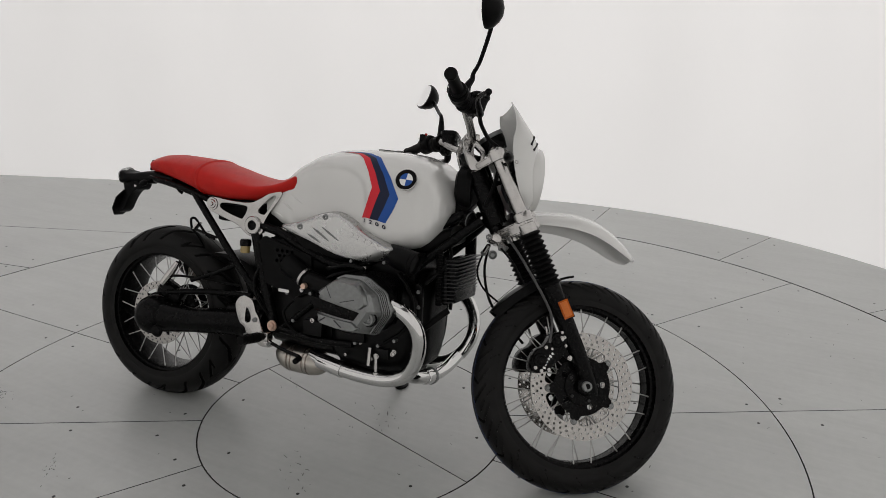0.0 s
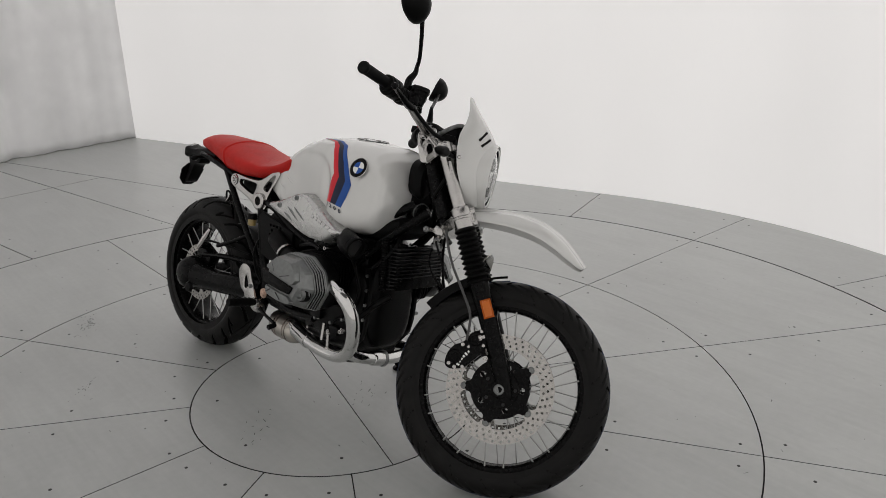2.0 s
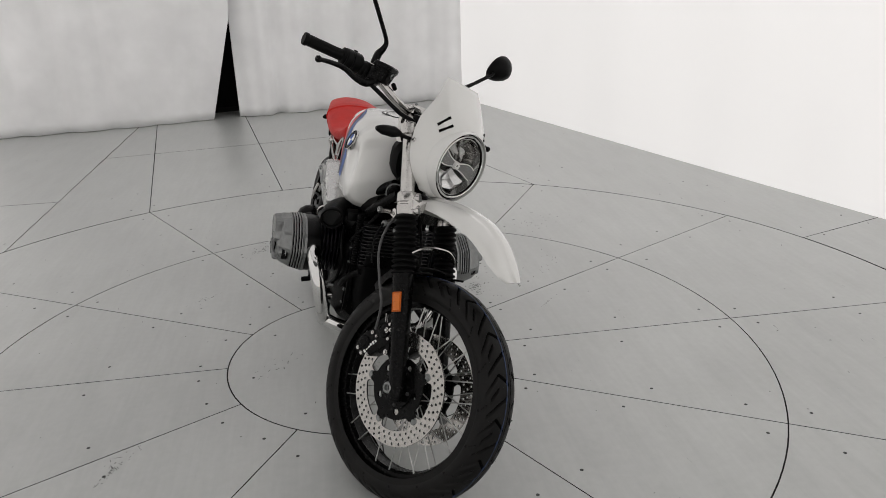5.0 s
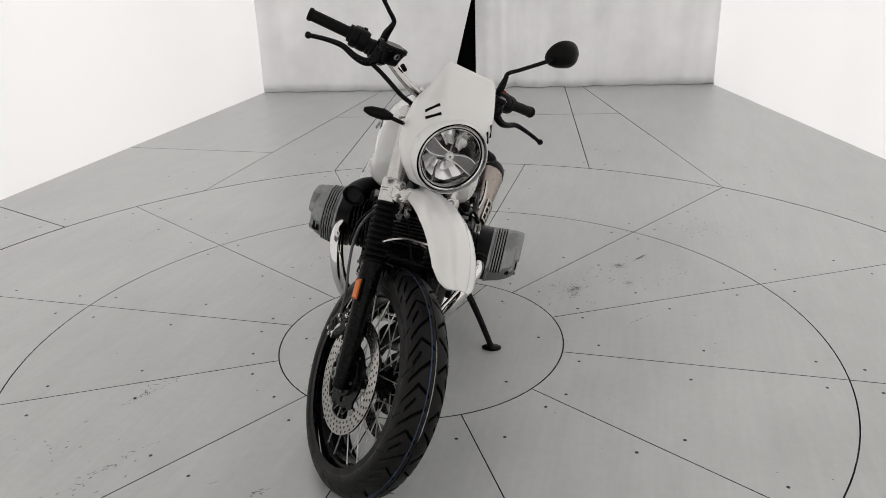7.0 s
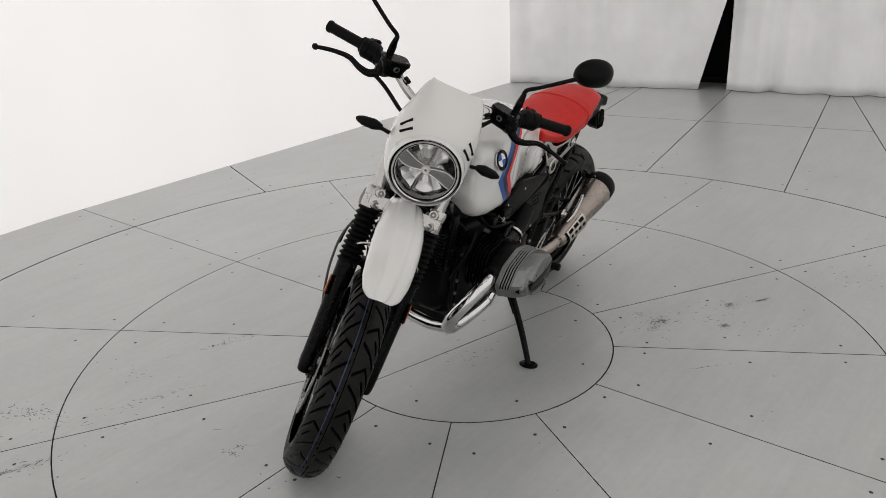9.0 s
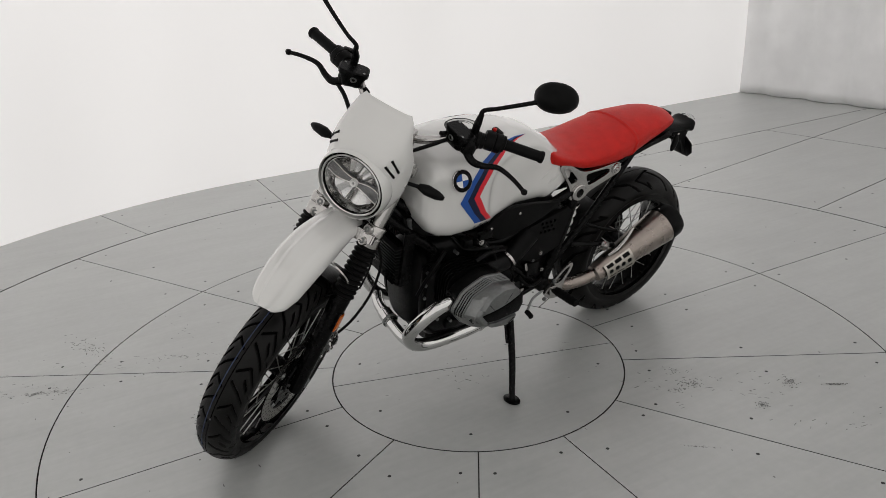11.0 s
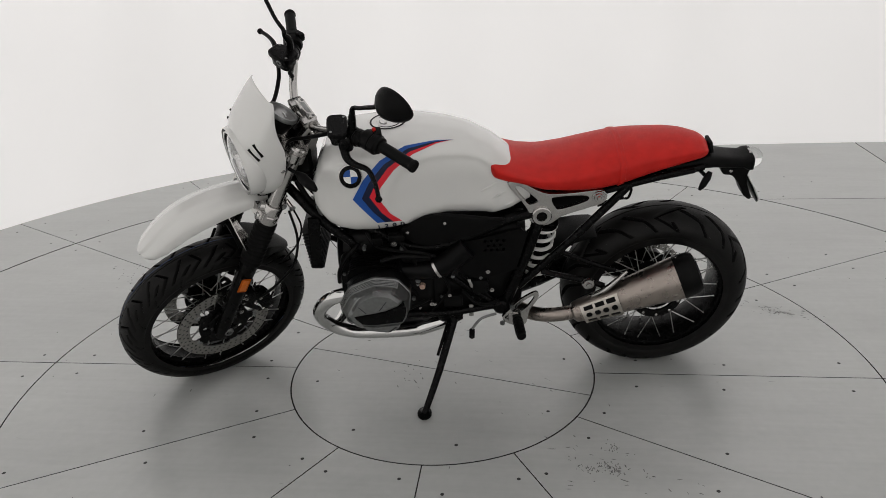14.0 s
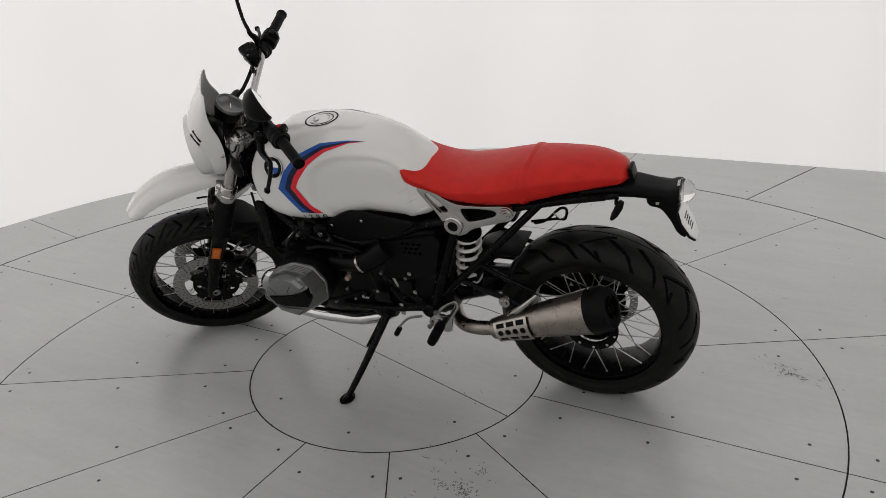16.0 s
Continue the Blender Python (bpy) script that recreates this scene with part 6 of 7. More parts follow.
# small hoses, leads and boxes round the engine
for pts, r in (([(0.86, 0.14, 0.645), (0.82, 0.165, 0.60), (0.80, 0.17, 0.55), (0.83, 0.165, 0.49), (0.80, 0.15, 0.42)], 0.0055),
               ([(0.95, 0.12, 0.66), (0.92, 0.15, 0.625), (0.86, 0.165, 0.615), (0.79, 0.16, 0.60), (0.74, 0.15, 0.575)], 0.006),
               ([(0.72, 0.15, 0.50), (0.70, 0.16, 0.45), (0.73, 0.155, 0.40), (0.76, 0.15, 0.36)], 0.005),
               ([(0.66, 0.14, 0.43), (0.62, 0.15, 0.385), (0.58, 0.145, 0.37), (0.54, 0.14, 0.38)], 0.006),
               ([(0.98, 0.13, 0.62), (1.02, 0.14, 0.58), (1.05, 0.13, 0.52), (1.06, 0.11, 0.46)], 0.007),
               ([(0.86, -0.15, 0.60), (0.80, -0.17, 0.585), (0.74, -0.17, 0.56), (0.70, -0.165, 0.50), (0.72, -0.155, 0.44)], 0.0055),
               ([(0.97, -0.14, 0.60), (1.01, -0.15, 0.56), (1.03, -0.145, 0.50), (1.01, -0.15, 0.43), (0.95, -0.165, 0.38)], 0.006),
               ([(0.60, -0.14, 0.46), (0.57, -0.15, 0.42), (0.60, -0.15, 0.37), (0.66, -0.14, 0.34)], 0.005),
               ([(0.45, -0.13, 0.55), (0.44, -0.14, 0.50), (0.46, -0.14, 0.44), (0.50, -0.14, 0.40)], 0.005),
               ([(1.10, -0.06, 0.70), (1.12, -0.09, 0.665), (1.10, -0.12, 0.62), (1.06, -0.13, 0.58)], 0.006)):
    bp("rubber_hose", tube(pts, r, 8, 5), MATT)
for c, sz, mt in (((0.855, 0.165, 0.665), (0.05, 0.02, 0.022), ENGINE), ((0.915, 0.150, 0.648), (0.032, 0.03, 0.026), ENGINE), ((0.69, 0.145, 0.40), (0.06, 0.03, 0.045), ENGINE), ((0.60, 0.138, 0.445), (0.05, 0.02, 0.05), ENGINE),
                  ((0.69, -0.150, 0.385), (0.07, 0.03, 0.05), ENGINE), ((0.86, -0.160, 0.385), (0.05, 0.03, 0.035), ENGINE), ((0.95, -0.158, 0.345), (0.04, 0.02, 0.03), ENGINE), ((1.02, -0.13, 0.655), (0.05, 0.04, 0.03), ENGINE), ((0.95, 0.158, 0.345), (0.05, 0.02, 0.03), ENGINE)):
    bp("engine_fitting", box(*c, *sz, 0.004), mt)
for x, y, z, r in ((0.865, 0.160, 0.640, 0.011), (0.76, 0.158, 0.395, 0.008), (0.70, 0.158, 0.428, 0.007), (0.575, 0.142, 0.505, 0.008), (0.60, 0.135, 0.37, 0.007), (0.93, -0.165, 0.335, 0.010), (0.985, -0.155, 0.355, 0.009), (0.76, -0.150, 0.345, 0.008), (0.63, -0.140, 0.50, 0.008), (1.046, 0.070, 0.50, 0.006), (1.046, -0.070, 0.50, 0.006), (1.046, 0.070, 0.40, 0.006), (1.046, -0.070, 0.40, 0.006)):
    ax_ = (0, math.copysign(1, y), 0) if x < 1.04 else (1, 0, 0)
    bp("bright_bolt", lathe([(0, 0.010), (r * 0.5, 0.010), (r * 0.55, 0.007), (r * 0.9, 0.007), (r, 0.0), (r, -0.012), (0, -0.012)], (x, y, z), ax_, 12, False), SILVER)
bp("oil_filler_stub", rod((0.905, -0.168, 0.36), (0.905, -0.172, 0.300), 0.006, 10), SILVER)
bp("white_tag", box(0.560, -0.1425, 0.488, 0.040, 0.002, 0.010, 0.0), WHITE_MARK)

# small fittings between the left cylinder and the frame
bp("throttle_pulley", lathe([(0, 0.010), (0.008, 0.010), (0.009, 0.004), (0.020, 0.004), (0.021, -0.004), (0, -0.004)], (0.800, 0.148, 0.487), (0, 1, 0), 20, False), GREY, label="grey throttle cable pulley")
for x, z, r in ((0.826, 0.518, 0.0055), (0.812, 0.499, 0.0045), (0.801, 0.470, 0.0050), (0.563, 0.436, 0.0075), (0.800, 0.373, 0.0045)):
    bp("fitting_screw", lathe([(0, 0.008), (r * 0.6, 0.008), (r * 0.7, 0.005), (r, 0.005), (r, -0.004), (0, -0.004)], (x, 0.150, z), (0, 1, 0), 12, False), SILVER)
bp("cable_connector", box(0.754, 0.150, 0.384, 0.024, 0.012, 0.010, 0.002), SILVER, label="pale cable connector")
bp("gear_linkage", box(0.632, 0.140, 0.345, 0.016, 0.010, 0.050, 0.003), SILVER, label="silver gear linkage")
bp("cable_bracket", plate([(0.642, 0.478), (0.632, 0.478), (0.624, 0.452), (0.604, 0.446), (0.606, 0.438), (0.632, 0.444)], 0.144, 0.147, bevel=0.001), SILVER)
bp("gearbox_brace", tube([(0.668, 0.120, 0.491), (0.605, 0.120, 0.420), (0.542, 0.120, 0.348)], 0.011, 12, 3), BLACK, label="black tubular gearbox brace")

# ---- front end, all turned with the steering ----
def fork_at(z, y, fwd=0.0):
    """A point on the fork leg's line at height z."""
    return Vector((1.290 + (0.80 - z) * math.tan(RAKE) + fwd, y, z))


for y in (0.095, -0.095):
    leg = sp("fork_leg", tube([fork_at(0.62, y), fork_at(0.595, y), fork_at(0.45, y), fork_at(0.335, y, -0.004), fork_at(0.30, y, -0.012)], [0.031, 0.030, 0.026, 0.024, 0.021], 18, 4), BLACK, label="black fork lower leg")
    sp("axle_clamp", lathe([(0.010, -0.02), (0.024, -0.02), (0.026, -0.016), (0.026, 0.012), (0.022, 0.016), (0.010, 0.016)], (FA[0], y, FA[2]), (0, math.copysign(1, y), 0), 24), BLACK, leg)
    sp("axle_nut", lathe([(0.009, 0.0), (0.0165, 0.0), (0.0165, 0.007), (0.014, 0.010), (0.009, 0.010)], (FA[0], y * 1.15, FA[2]), (0, math.copysign(1, y), 0), 14), GREY, leg)
    sp("stanchion", tube([fork_at(1.00, y), fork_at(0.60, y)], 0.0215, 20, 1), SILVER, label="silver fork tube")
    # rubber gaiter
    prof = []
    z_top, z_bot = 0.765, 0.610
    L = (z_top - z_bot) / math.cos(RAKE)
    for k in range(11):
        s = L * k / 11
        prof += [(0.0265, s), (0.034 + 0.002 * (1 - k / 10), s + L / 33), (0.034 + 0.002 * (1 - k / 10), s + L / 22)]
    prof += [(0.0265, L)]
    sp("fork_gaiter", lathe(prof, fork_at(z_bot, y), AX, 24, False), GRIP, label="ribbed black rubber gaiter", smooth=30)
    cl = sp("fork_clamp", lathe([(0.0222, -0.035), (0.028, -0.035), (0.030, -0.030), (0.030, -0.004), (0.027, -0.001), (0.027, 0.003), (0.030, 0.006), (0.030, 0.030), (0.027, 0.035), (0.0222, 0.035)], fork_at(0.79, y), AX, 28), SILVER, label="silver lower fork clamp")
    for dz in (-0.018, 0.018):
        fw = Vector((math.cos(RAKE), -0.35 * math.copysign(1, y), math.sin(RAKE)))
        c = fork_at(0.79, y) + AX * dz + fw * 0.034
        boss = sp("clamp_boss", lathe([(0, 0.004), (0.0135, 0.004), (0.015, 0.001), (0.015, -0.014), (0, -0.014)], c, fw, 18, False), SILVER, cl)
        sp("clamp_bolt", lathe([(0.003, 0.0035), (0.004, 0.006), (0.0085, 0.006), (0.0095, 0.0035)], c, fw, 14), GREY, boss)
    sp("top_clamp_ring", lathe([(0.0225, -0.014), (0.031, -0.014), (0.031, 0.014), (0.0225, 0.014)], fork_at(0.985, y), AX, 24), SILVER)
    sp("fork_cap", lathe([(0, 0.016), (0.012, 0.016), (0.015, 0.010), (0.022, 0.008), (0.023, 0), (0, 0)], fork_at(0.997, y), AX, 20, False), SILVER)
    rf = fork_at(0.540, y * 1.0) + Vector((0.006, math.copysign(0.0295, y), 0.004))
    sp("reflector_backing", box(rf.x, rf.y - math.copysign(0.002, y), rf.z, 0.038, 0.005, 0.062, 0.002, pose(0, 0, 0, 0, -28.5, 0)), BLACK, leg)
    rfl = sp("side_reflector", box(rf.x, rf.y + math.copysign(0.0015, y), rf.z, 0.032, 0.0036, 0.056, 0.0015, pose(0, 0, 0, 0, -28.5, 0)), ORANGE, leg, "orange side reflector")
    sp("reflector_field", box(rf.x, rf.y + math.copysign(0.0035, y), rf.z, 0.022, 0.0010, 0.046, 0.0004, pose(0, 0, 0, 0, -28.5, 0)), AMBER_LENS, rfl)
    # calipers behind the legs
    ca = radians(142)
    out = math.copysign(1, y)

    def arc_pt(deg, rad):
        return (FA[0] + rad * math.cos(radians(deg)), FA[2] + rad * math.sin(radians(deg)))
    cc = Vector((arc_pt(142, 0.146)[0], out * 0.082, arc_pt(142, 0.146)[1]))
    shape = [arc_pt(a_, 0.113 + (r_ - 0.113) * 0.80) for a_, r_ in ((117, 0.150), (118, 0.180), (123, 0.198), (131, 0.200), (138, 0.190), (144, 0.192), (150, 0.203), (159, 0.205), (167, 0.198), (171, 0.188), (172, 0.168), (169, 0.146), (164, 0.126), (152, 0.116), (140, 0.113), (130, 0.118), (122, 0.130))]
    ya, yb = sorted((out * 0.052, out * 0.108))
    cal = sp("brake_caliper", plate(curve_points(shape, 2), ya, yb, bevel=0.006), BLACK, label="black four-piston brake caliper with white bars")
    for a_ in (129, 158):
        px, pz = arc_pt(a_, 0.161)
        sp("piston_cap", lathe([(0, 0.010), (0.010, 0.010), (0.013, 0.007), (0.019, 0.006), (0.022, 0.001), (0.022, -0.006), (0, -0.006)], (px, out * 0.106, pz), (0, out, 0), 20, False), BLACK, cal)
    for k in range(6):
        px, pz = arc_pt(163.5 - 4.0 * k, 0.141)
        sp("lettering_bar", box(px, out * 0.1088, pz, 0.0095 if k in (0, 4) else 0.0066, 0.0016, 0.0056, 0.0, pose(0, 0, 0, 0, 26 + 4 * (k - 2.5), 0)), WHITE_MARK, cal)
    for a_, r_, w_ in ((120.5, 0.170, 0.005), (121, 0.190, 0.0045), (143.5, 0.182, 0.0055), (140, 0.162, 0.004), (167, 0.180, 0.0055), (168, 0.155, 0.0055), (163, 0.130, 0.005), (124, 0.140, 0.0045)):
        px, pz = arc_pt(a_, 0.113 + (r_ - 0.113) * 0.80)
        sp("caliper_bolt", lathe([(0, 0.006), (w_ * 0.5, 0.006), (w_ * 0.6, 0.004), (w_, 0.004), (w_, -0.003), (0, -0.003)], (px, out * 0.108, pz), (0, out, 0), 10, False), SILVER, cal)
    sp("bleed_nipple", rod((cc.x - 0.012, out * 0.085, cc.z + 0.050), (cc.x - 0.020, out * 0.088, cc.z + 0.074), 0.0035, 8), SILVER, cal)
    for zf in (0.452, 0.398):
        fx = fork_at(zf, 0)
        sp("mount_bolt", lathe([(0, 0.008), (0.004, 0.008), (0.005, 0.005), (0.0075, 0.005), (0.0078, -0.004), (0, -0.004)], (fx.x - 0.042, out * 0.110, fx.z + 0.004), (0, out, 0), 12, False), SILVER, cal)
    web = [(fork_at(0.49, 0).x, 0.49), (fork_at(0.455, 0).x - 0.050, 0.466), (fork_at(0.40, 0).x - 0.056, 0.408), (fork_at(0.37, 0).x, 0.362)]
    hole = [(fork_at(0.455, 0).x - 0.014, 0.449), (fork_at(0.44, 0).x - 0.036, 0.442), (fork_at(0.41, 0).x - 0.036, 0.412), (fork_at(0.395, 0).x - 0.014, 0.399)]
    ya, yb = sorted((out * 0.084, out * 0.106))
    sp("fork_lug", plate(web, ya, yb, (hole,), bevel=0.003), BLACK, leg)
sp("wheel_axle", rod((FA[0], -0.112, FA[2]), (FA[0], 0.112, FA[2]), 0.012, 16), GREY)
sp("sensor_ring", lathe([(0.040, -0.002), (0.056, -0.002), (0.056, 0.002), (0.040, 0.002)], (FA[0], -0.078, FA[2]), (0, 1, 0), 40), BLACK)
sp("brake_line", tube([(1.25, -0.06, 0.75), (1.275, -0.110, 0.70), (1.31, -0.138, 0.64), (1.36, -0.140, 0.57), (1.395, -0.130, 0.51), (1.40, -0.115, 0.44)], 0.0040, 8, 6), CABLE, label="grey brake line")
sp("brake_line", tube([(1.23, 0.07, 0.74), (1.235, 0.125, 0.66), (1.27, 0.14, 0.56), (1.34, 0.135, 0.49), (1.385, 0.115, 0.44)], 0.0045, 8, 6), MATT, label="black brake line")

# yokes


def yoke(z, thick):
    rings = []
    c = fork_at(z, 0)
    fwd = Vector((math.cos(RAKE), 0, math.sin(RAKE)))
    pts = [(-0.125, -0.01), (-0.110, 0.034), (-0.07, 0.040), (0.07, 0.040), (0.110, 0.034), (0.125, -0.01), (0.10, -0.034), (0.05, -0.075), (0.0, -0.095), (-0.05, -0.075), (-0.10, -0.034)]
    for h in (-thick / 2, thick / 2):
        rings.append([c + fwd * b + Vector((0, a, 0)) + AX * h for a, b in pts])
    bm = loft(rings)
    bmesh.ops.bevel(bm, geom=bm.edges[:], offset=0.004, segments=2, affect="EDGES")
    return bm


sp("lower_yoke", yoke(0.785, 0.035), SILVER, label="silver cast lower fork yoke")
sp("upper_yoke", yoke(0.982, 0.022), SILVER, label="silver cast upper fork yoke")
sp("steering_stem", rod(AX0 + AX * 0.86, AX0 + AX * 1.145, 0.022, 18), BLACK)
sp("stem_nut", lathe([(0, 0.012), (0.012, 0.012), (0.018, 0.006), (0.020, 0), (0, 0)], AX0 + AX * 1.128, AX, 6, False), SILVER)

mf = sp("brake_line_manifold", box(1.225, -0.020, 0.742, 0.034, 0.060, 0.026, 0.005, pose(0, 0, 0, 0, 20, 0)), SILVER, label="silver brake line junction under the yoke")
for a_, b_ in (((1.205, -0.048, 0.742), (1.190, -0.085, 0.735)), ((1.232, -0.045, 0.726), (1.232, -0.085, 0.704)), ((1.215, 0.010, 0.728), (1.205, 0.040, 0.700)), ((1.245, -0.010, 0.735), (1.266, -0.020, 0.715))):
    sp("banjo_fitting", rod(a_, b_, 0.0075, 10), SILVER, mf)
    m_ = Vector(a_).lerp(Vector(b_), 0.7)
    sp("fitting_collar", rod(m_, Vector(b_), 0.0100, 6), GREY, mf)
for pts in ([(1.205, 0.040, 0.700), (1.200, 0.075, 0.650), (1.230, 0.095, 0.600), (1.290, 0.105, 0.560)], [(1.232, -0.085, 0.704), (1.262, -0.125, 0.660), (1.300, -0.135, 0.600)]):
    sp("brake_line", tube(pts, 0.0032, 8, 5), MATT, label="thin black brake line")

# inner wheel guard
rings = []
for i in range(15):
    a = radians(110 + 36 * i / 14)
    o = []
    for j in range(9):
        b = -1.25 + 2.5 * j / 8
        r = 0.338 + 0.012 * math.cos(b) - (0.02 if abs(b) > 1.1 else 0)
        o.append(Vector((FA[0] + r * math.cos(a), (0.072 - 0.050 * max(0, i - 7) / 7) * math.sin(b) / math.sin(1.25), FA[2] + r * math.sin(a))))
    inn = [p + Vector((-0.004 * math.cos(a), 0, -0.004 * math.sin(a))) for p in o][::-1]
    rings.append(o + inn)
guard = sp("inner_wheel_guard", loft(rings), MATT, label="small black inner wheel guard", smooth=50)
for side in (1, -1):
    sp("guard_stay", tube([(1.47, side * 0.074, 0.652), (1.43, side * 0.082, 0.638), (1.392, side * 0.090, 0.612)], 0.0036, 8, 3), BLACK, guard)
arch = smooth_path([(1.360, -0.096, 0.640), (1.378, -0.088, 0.675), (1.388, -0.050, 0.700), (1.391, 0.0, 0.706), (1.388, 0.050, 0.700), (1.380, 0.090, 0.675), (1.366, 0.098, 0.640)], 5)
rings = []
for i, p in enumerate(arch):
    d = (arch[min(i + 1, len(arch) - 1)] - arch[max(i - 1, 0)]).normalized()
    fore = Vector((0.80, 0, 0.60))
    fore = (fore - d * fore.dot(d)).normalized()
    up_ = fore.cross(d)
    wd = 0.012 + 0.010 * max(0.0, p.y) / 0.098
    rings.append([p + fore * a_ * wd + up_ * b_ * 0.0022 for a_, b_ in ((-1, -1), (1, -1), (1, 1), (-1, 1))])
sp("fork_brace", loft(rings), SILVER, guard, "silver arched fork brace", smooth=40)

# high white mudguard
FX = [(1.275, 0.822, 0.050, 0.030), (1.33, 0.838, 0.060, 0.036), (1.40, 0.850, 0.065, 0.044), (1.47, 0.852, 0.070, 0.048), (1.54, 0.840, 0.070, 0.048), (1.60, 0.812, 0.068, 0.043), (1.642, 0.780, 0.064, 0.034), (1.672, 0.752, 0.052, 0.020), (1.686, 0.738, 0.030, 0.008)]
cen = smooth_path([(x, 0, z) for x, z, _, _ in FX], 4)
rings = []
for i, p in enumerate(cen):
    f = i / (len(cen) - 1) * (len(FX) - 1)
    w = interp(f, range(len(FX)), [q[2] for q in FX])
    h = interp(f, range(len(FX)), [q[3] for q in FX])
    d = (cen[min(i + 1, len(cen) - 1)] - cen[max(i - 1, 0)]).normalized()
    nrm = Vector((-d.z, 0, d.x))
    o = []
    for j in range(33):
        b = -1 + 2 * j / 32
        fall = h * (abs(b) ** 2.4) - 0.007 * min(1.0, max(0.0, (0.28 - abs(b)) / 0.05))
        o.append(p + Vector((0, w * math.sin(b * 1.45) / math.sin(1.45), 0)) - nrm * fall)
    inn = [q - nrm * 0.004 for q in o][::-1]
    rings.append(o + inn)
sp("front_mudguard", loft(rings), WHITE, label="white beak-shaped high front mudguard", smooth=50)
sp("mudguard_mount", box(1.285, 0, 0.815, 0.05, 0.085, 0.03, 0.006), MATT)

# lamp nacelle with fly screen
NZ = [0.842, 0.856, 0.880, 0.92, 0.96, 1.00, 1.04, 1.065, 1.09, 1.115, 1.140, 1.158, 1.168, 1.172]
NF = [1.318, 1.330, 1.340, 1.344, 1.343, 1.340, 1.336, 1.326, 1.306, 1.283, 1.260, 1.244, 1.237, 1.231]
NR = [1.290, 1.282, 1.268, 1.248, 1.236, 1.228, 1.226, 1.232, 1.236, 1.235, 1.230, 1.224, 1.221, 1.220]
NW = [0.060, 0.082, 0.102, 0.120, 0.125, 0.125, 0.122, 0.116, 0.108, 0.100, 0.092, 0.085, 0.078, 0.068]


def eased(z, ys):
    """The nacelle's measure at height z, eased over its neighbours."""
    return sum(interp(z + d, NZ, ys) for d in (-0.012, -0.006, 0.0, 0.006, 0.012)) / 5


def nacelle_row(z, inset):
    f, r, w = eased(z, NF) - inset, eased(z, NR), eased(z, NW) - inset
    row = []
    for j in range(33):
        u = (-1 + 2 * j / 32) * math.pi / 2
        row.append(Vector((r + (f - r) * abs(math.cos(u)) ** 0.85, w * math.copysign(abs(math.sin(u)) ** 0.85, u), z)))
    return row


zz = [0.842 + (1.172 - 0.842) * i / 44 for i in range(45)]
bm = bmesh.new()
go = [[bm.verts.new(p) for p in nacelle_row(z, 0.0)] for z in zz]
gi = [[bm.verts.new(p) for p in nacelle_row(z, 0.004)] for z in zz]
LC0, LR = Vector((1.313, 0.004, 0.950)), 0.098
for i in range(44):
    for j in range(32):
        m = (go[i][j].co + go[i + 1][j + 1].co) / 2
        if m.x > 1.28 and math.hypot(m.y, m.z - LC0.z) < LR - 0.006:
            continue
        bm.faces.new((go[i][j], go[i][j + 1], go[i + 1][j + 1], go[i + 1][j]))
        bm.faces.new((gi[i][j], gi[i + 1][j], gi[i + 1][j + 1], gi[i][j + 1]))
for i in range(44):
    for j in (0, 32):
        bm.faces.new((go[i][j], go[i + 1][j], gi[i + 1][j], gi[i][j]))
for j in range(32):
    for i in (0, 44):
        bm.faces.new((go[i][j], go[i][j + 1], gi[i][j + 1], gi[i][j]))
bmesh.ops.delete(bm, geom=[v for v in bm.verts if not v.link_faces], context="VERTS")
nac = sp("lamp_nacelle", bm, WHITE, label="white lamp nacelle with short fly screen", smooth=60)
for side in (1, -1):
    for k in range(2):
        pts = []
        for t in (0.0, 0.5, 1.0):
            y = (0.076 + 0.027 * t) if k == 0 else (0.084 + 0.024 * t)
            z = (1.050 - 0.031 * t) if k == 0 else (1.068 - 0.034 * t)
            f, r, w = eased(z, NF), eased(z, NR), eased(z, NW)
            u = math.asin(min(1.0, (y / w) ** (1 / 0.85)))
            pts.append((r + (f - r) * math.cos(u) ** 0.85, side * (y + 0.0006), z))
        sp("vent_slot", tube([pts[0], pts[2]], 0.0042, 8, 1), BLACK, nac)
    z = 0.968
    sp("nacelle_screw", lathe([(0, 0.004), (0.005, 0.003), (0.007, 0), (0, 0)], (1.243, side * 0.1235, z), (0.1, side, 0), 12, False), SILVER, nac)
sp("lamp_surround", lathe([(0.1025, 0.022), (0.1045, 0.0215), (0.1075, 0.014), (0.1100, 0.000), (0.1105, -0.016), (0.108, -0.03), (0.1025, -0.03)], LC0 + Vector((0.007, 0, 0)), (1, 0, 0), 64), WHITE, nac)
lamp = sp("headlamp", lathe([(0.080, -0.03), (0.100, -0.03), (0.1018, 0.012), (0.1005, 0.0195), (0.0970, 0.0205), (0.0955, 0.017), (0.0905, 0.018), (0.0895, 0.025), (0.0875, 0.025), (0.0868, 0.012)], LC0, (1, 0, 0), 56), BLACK, label="round headlamp with cross-shaped reflector bars")
sp("chrome_ring", lathe([(0.0898, 0.016), (0.0962, 0.016), (0.0962, 0.0255), (0.0945, 0.0275), (0.0915, 0.0275), (0.0898, 0.0255)], LC0, (1, 0, 0), 56), CHROME, lamp)
sp("reflector_bowl", lathe([(0, -0.045), (0.03, -0.043), (0.06, -0.030), (0.08, -0.005), (0.087, 0.015), (0.088, 0.012), (0.082, -0.01), (0.061, -0.034), (0.03, -0.048), (0, -0.05)], LC0, (1, 0, 0), 18, False), SILVER, lamp, smooth=12)
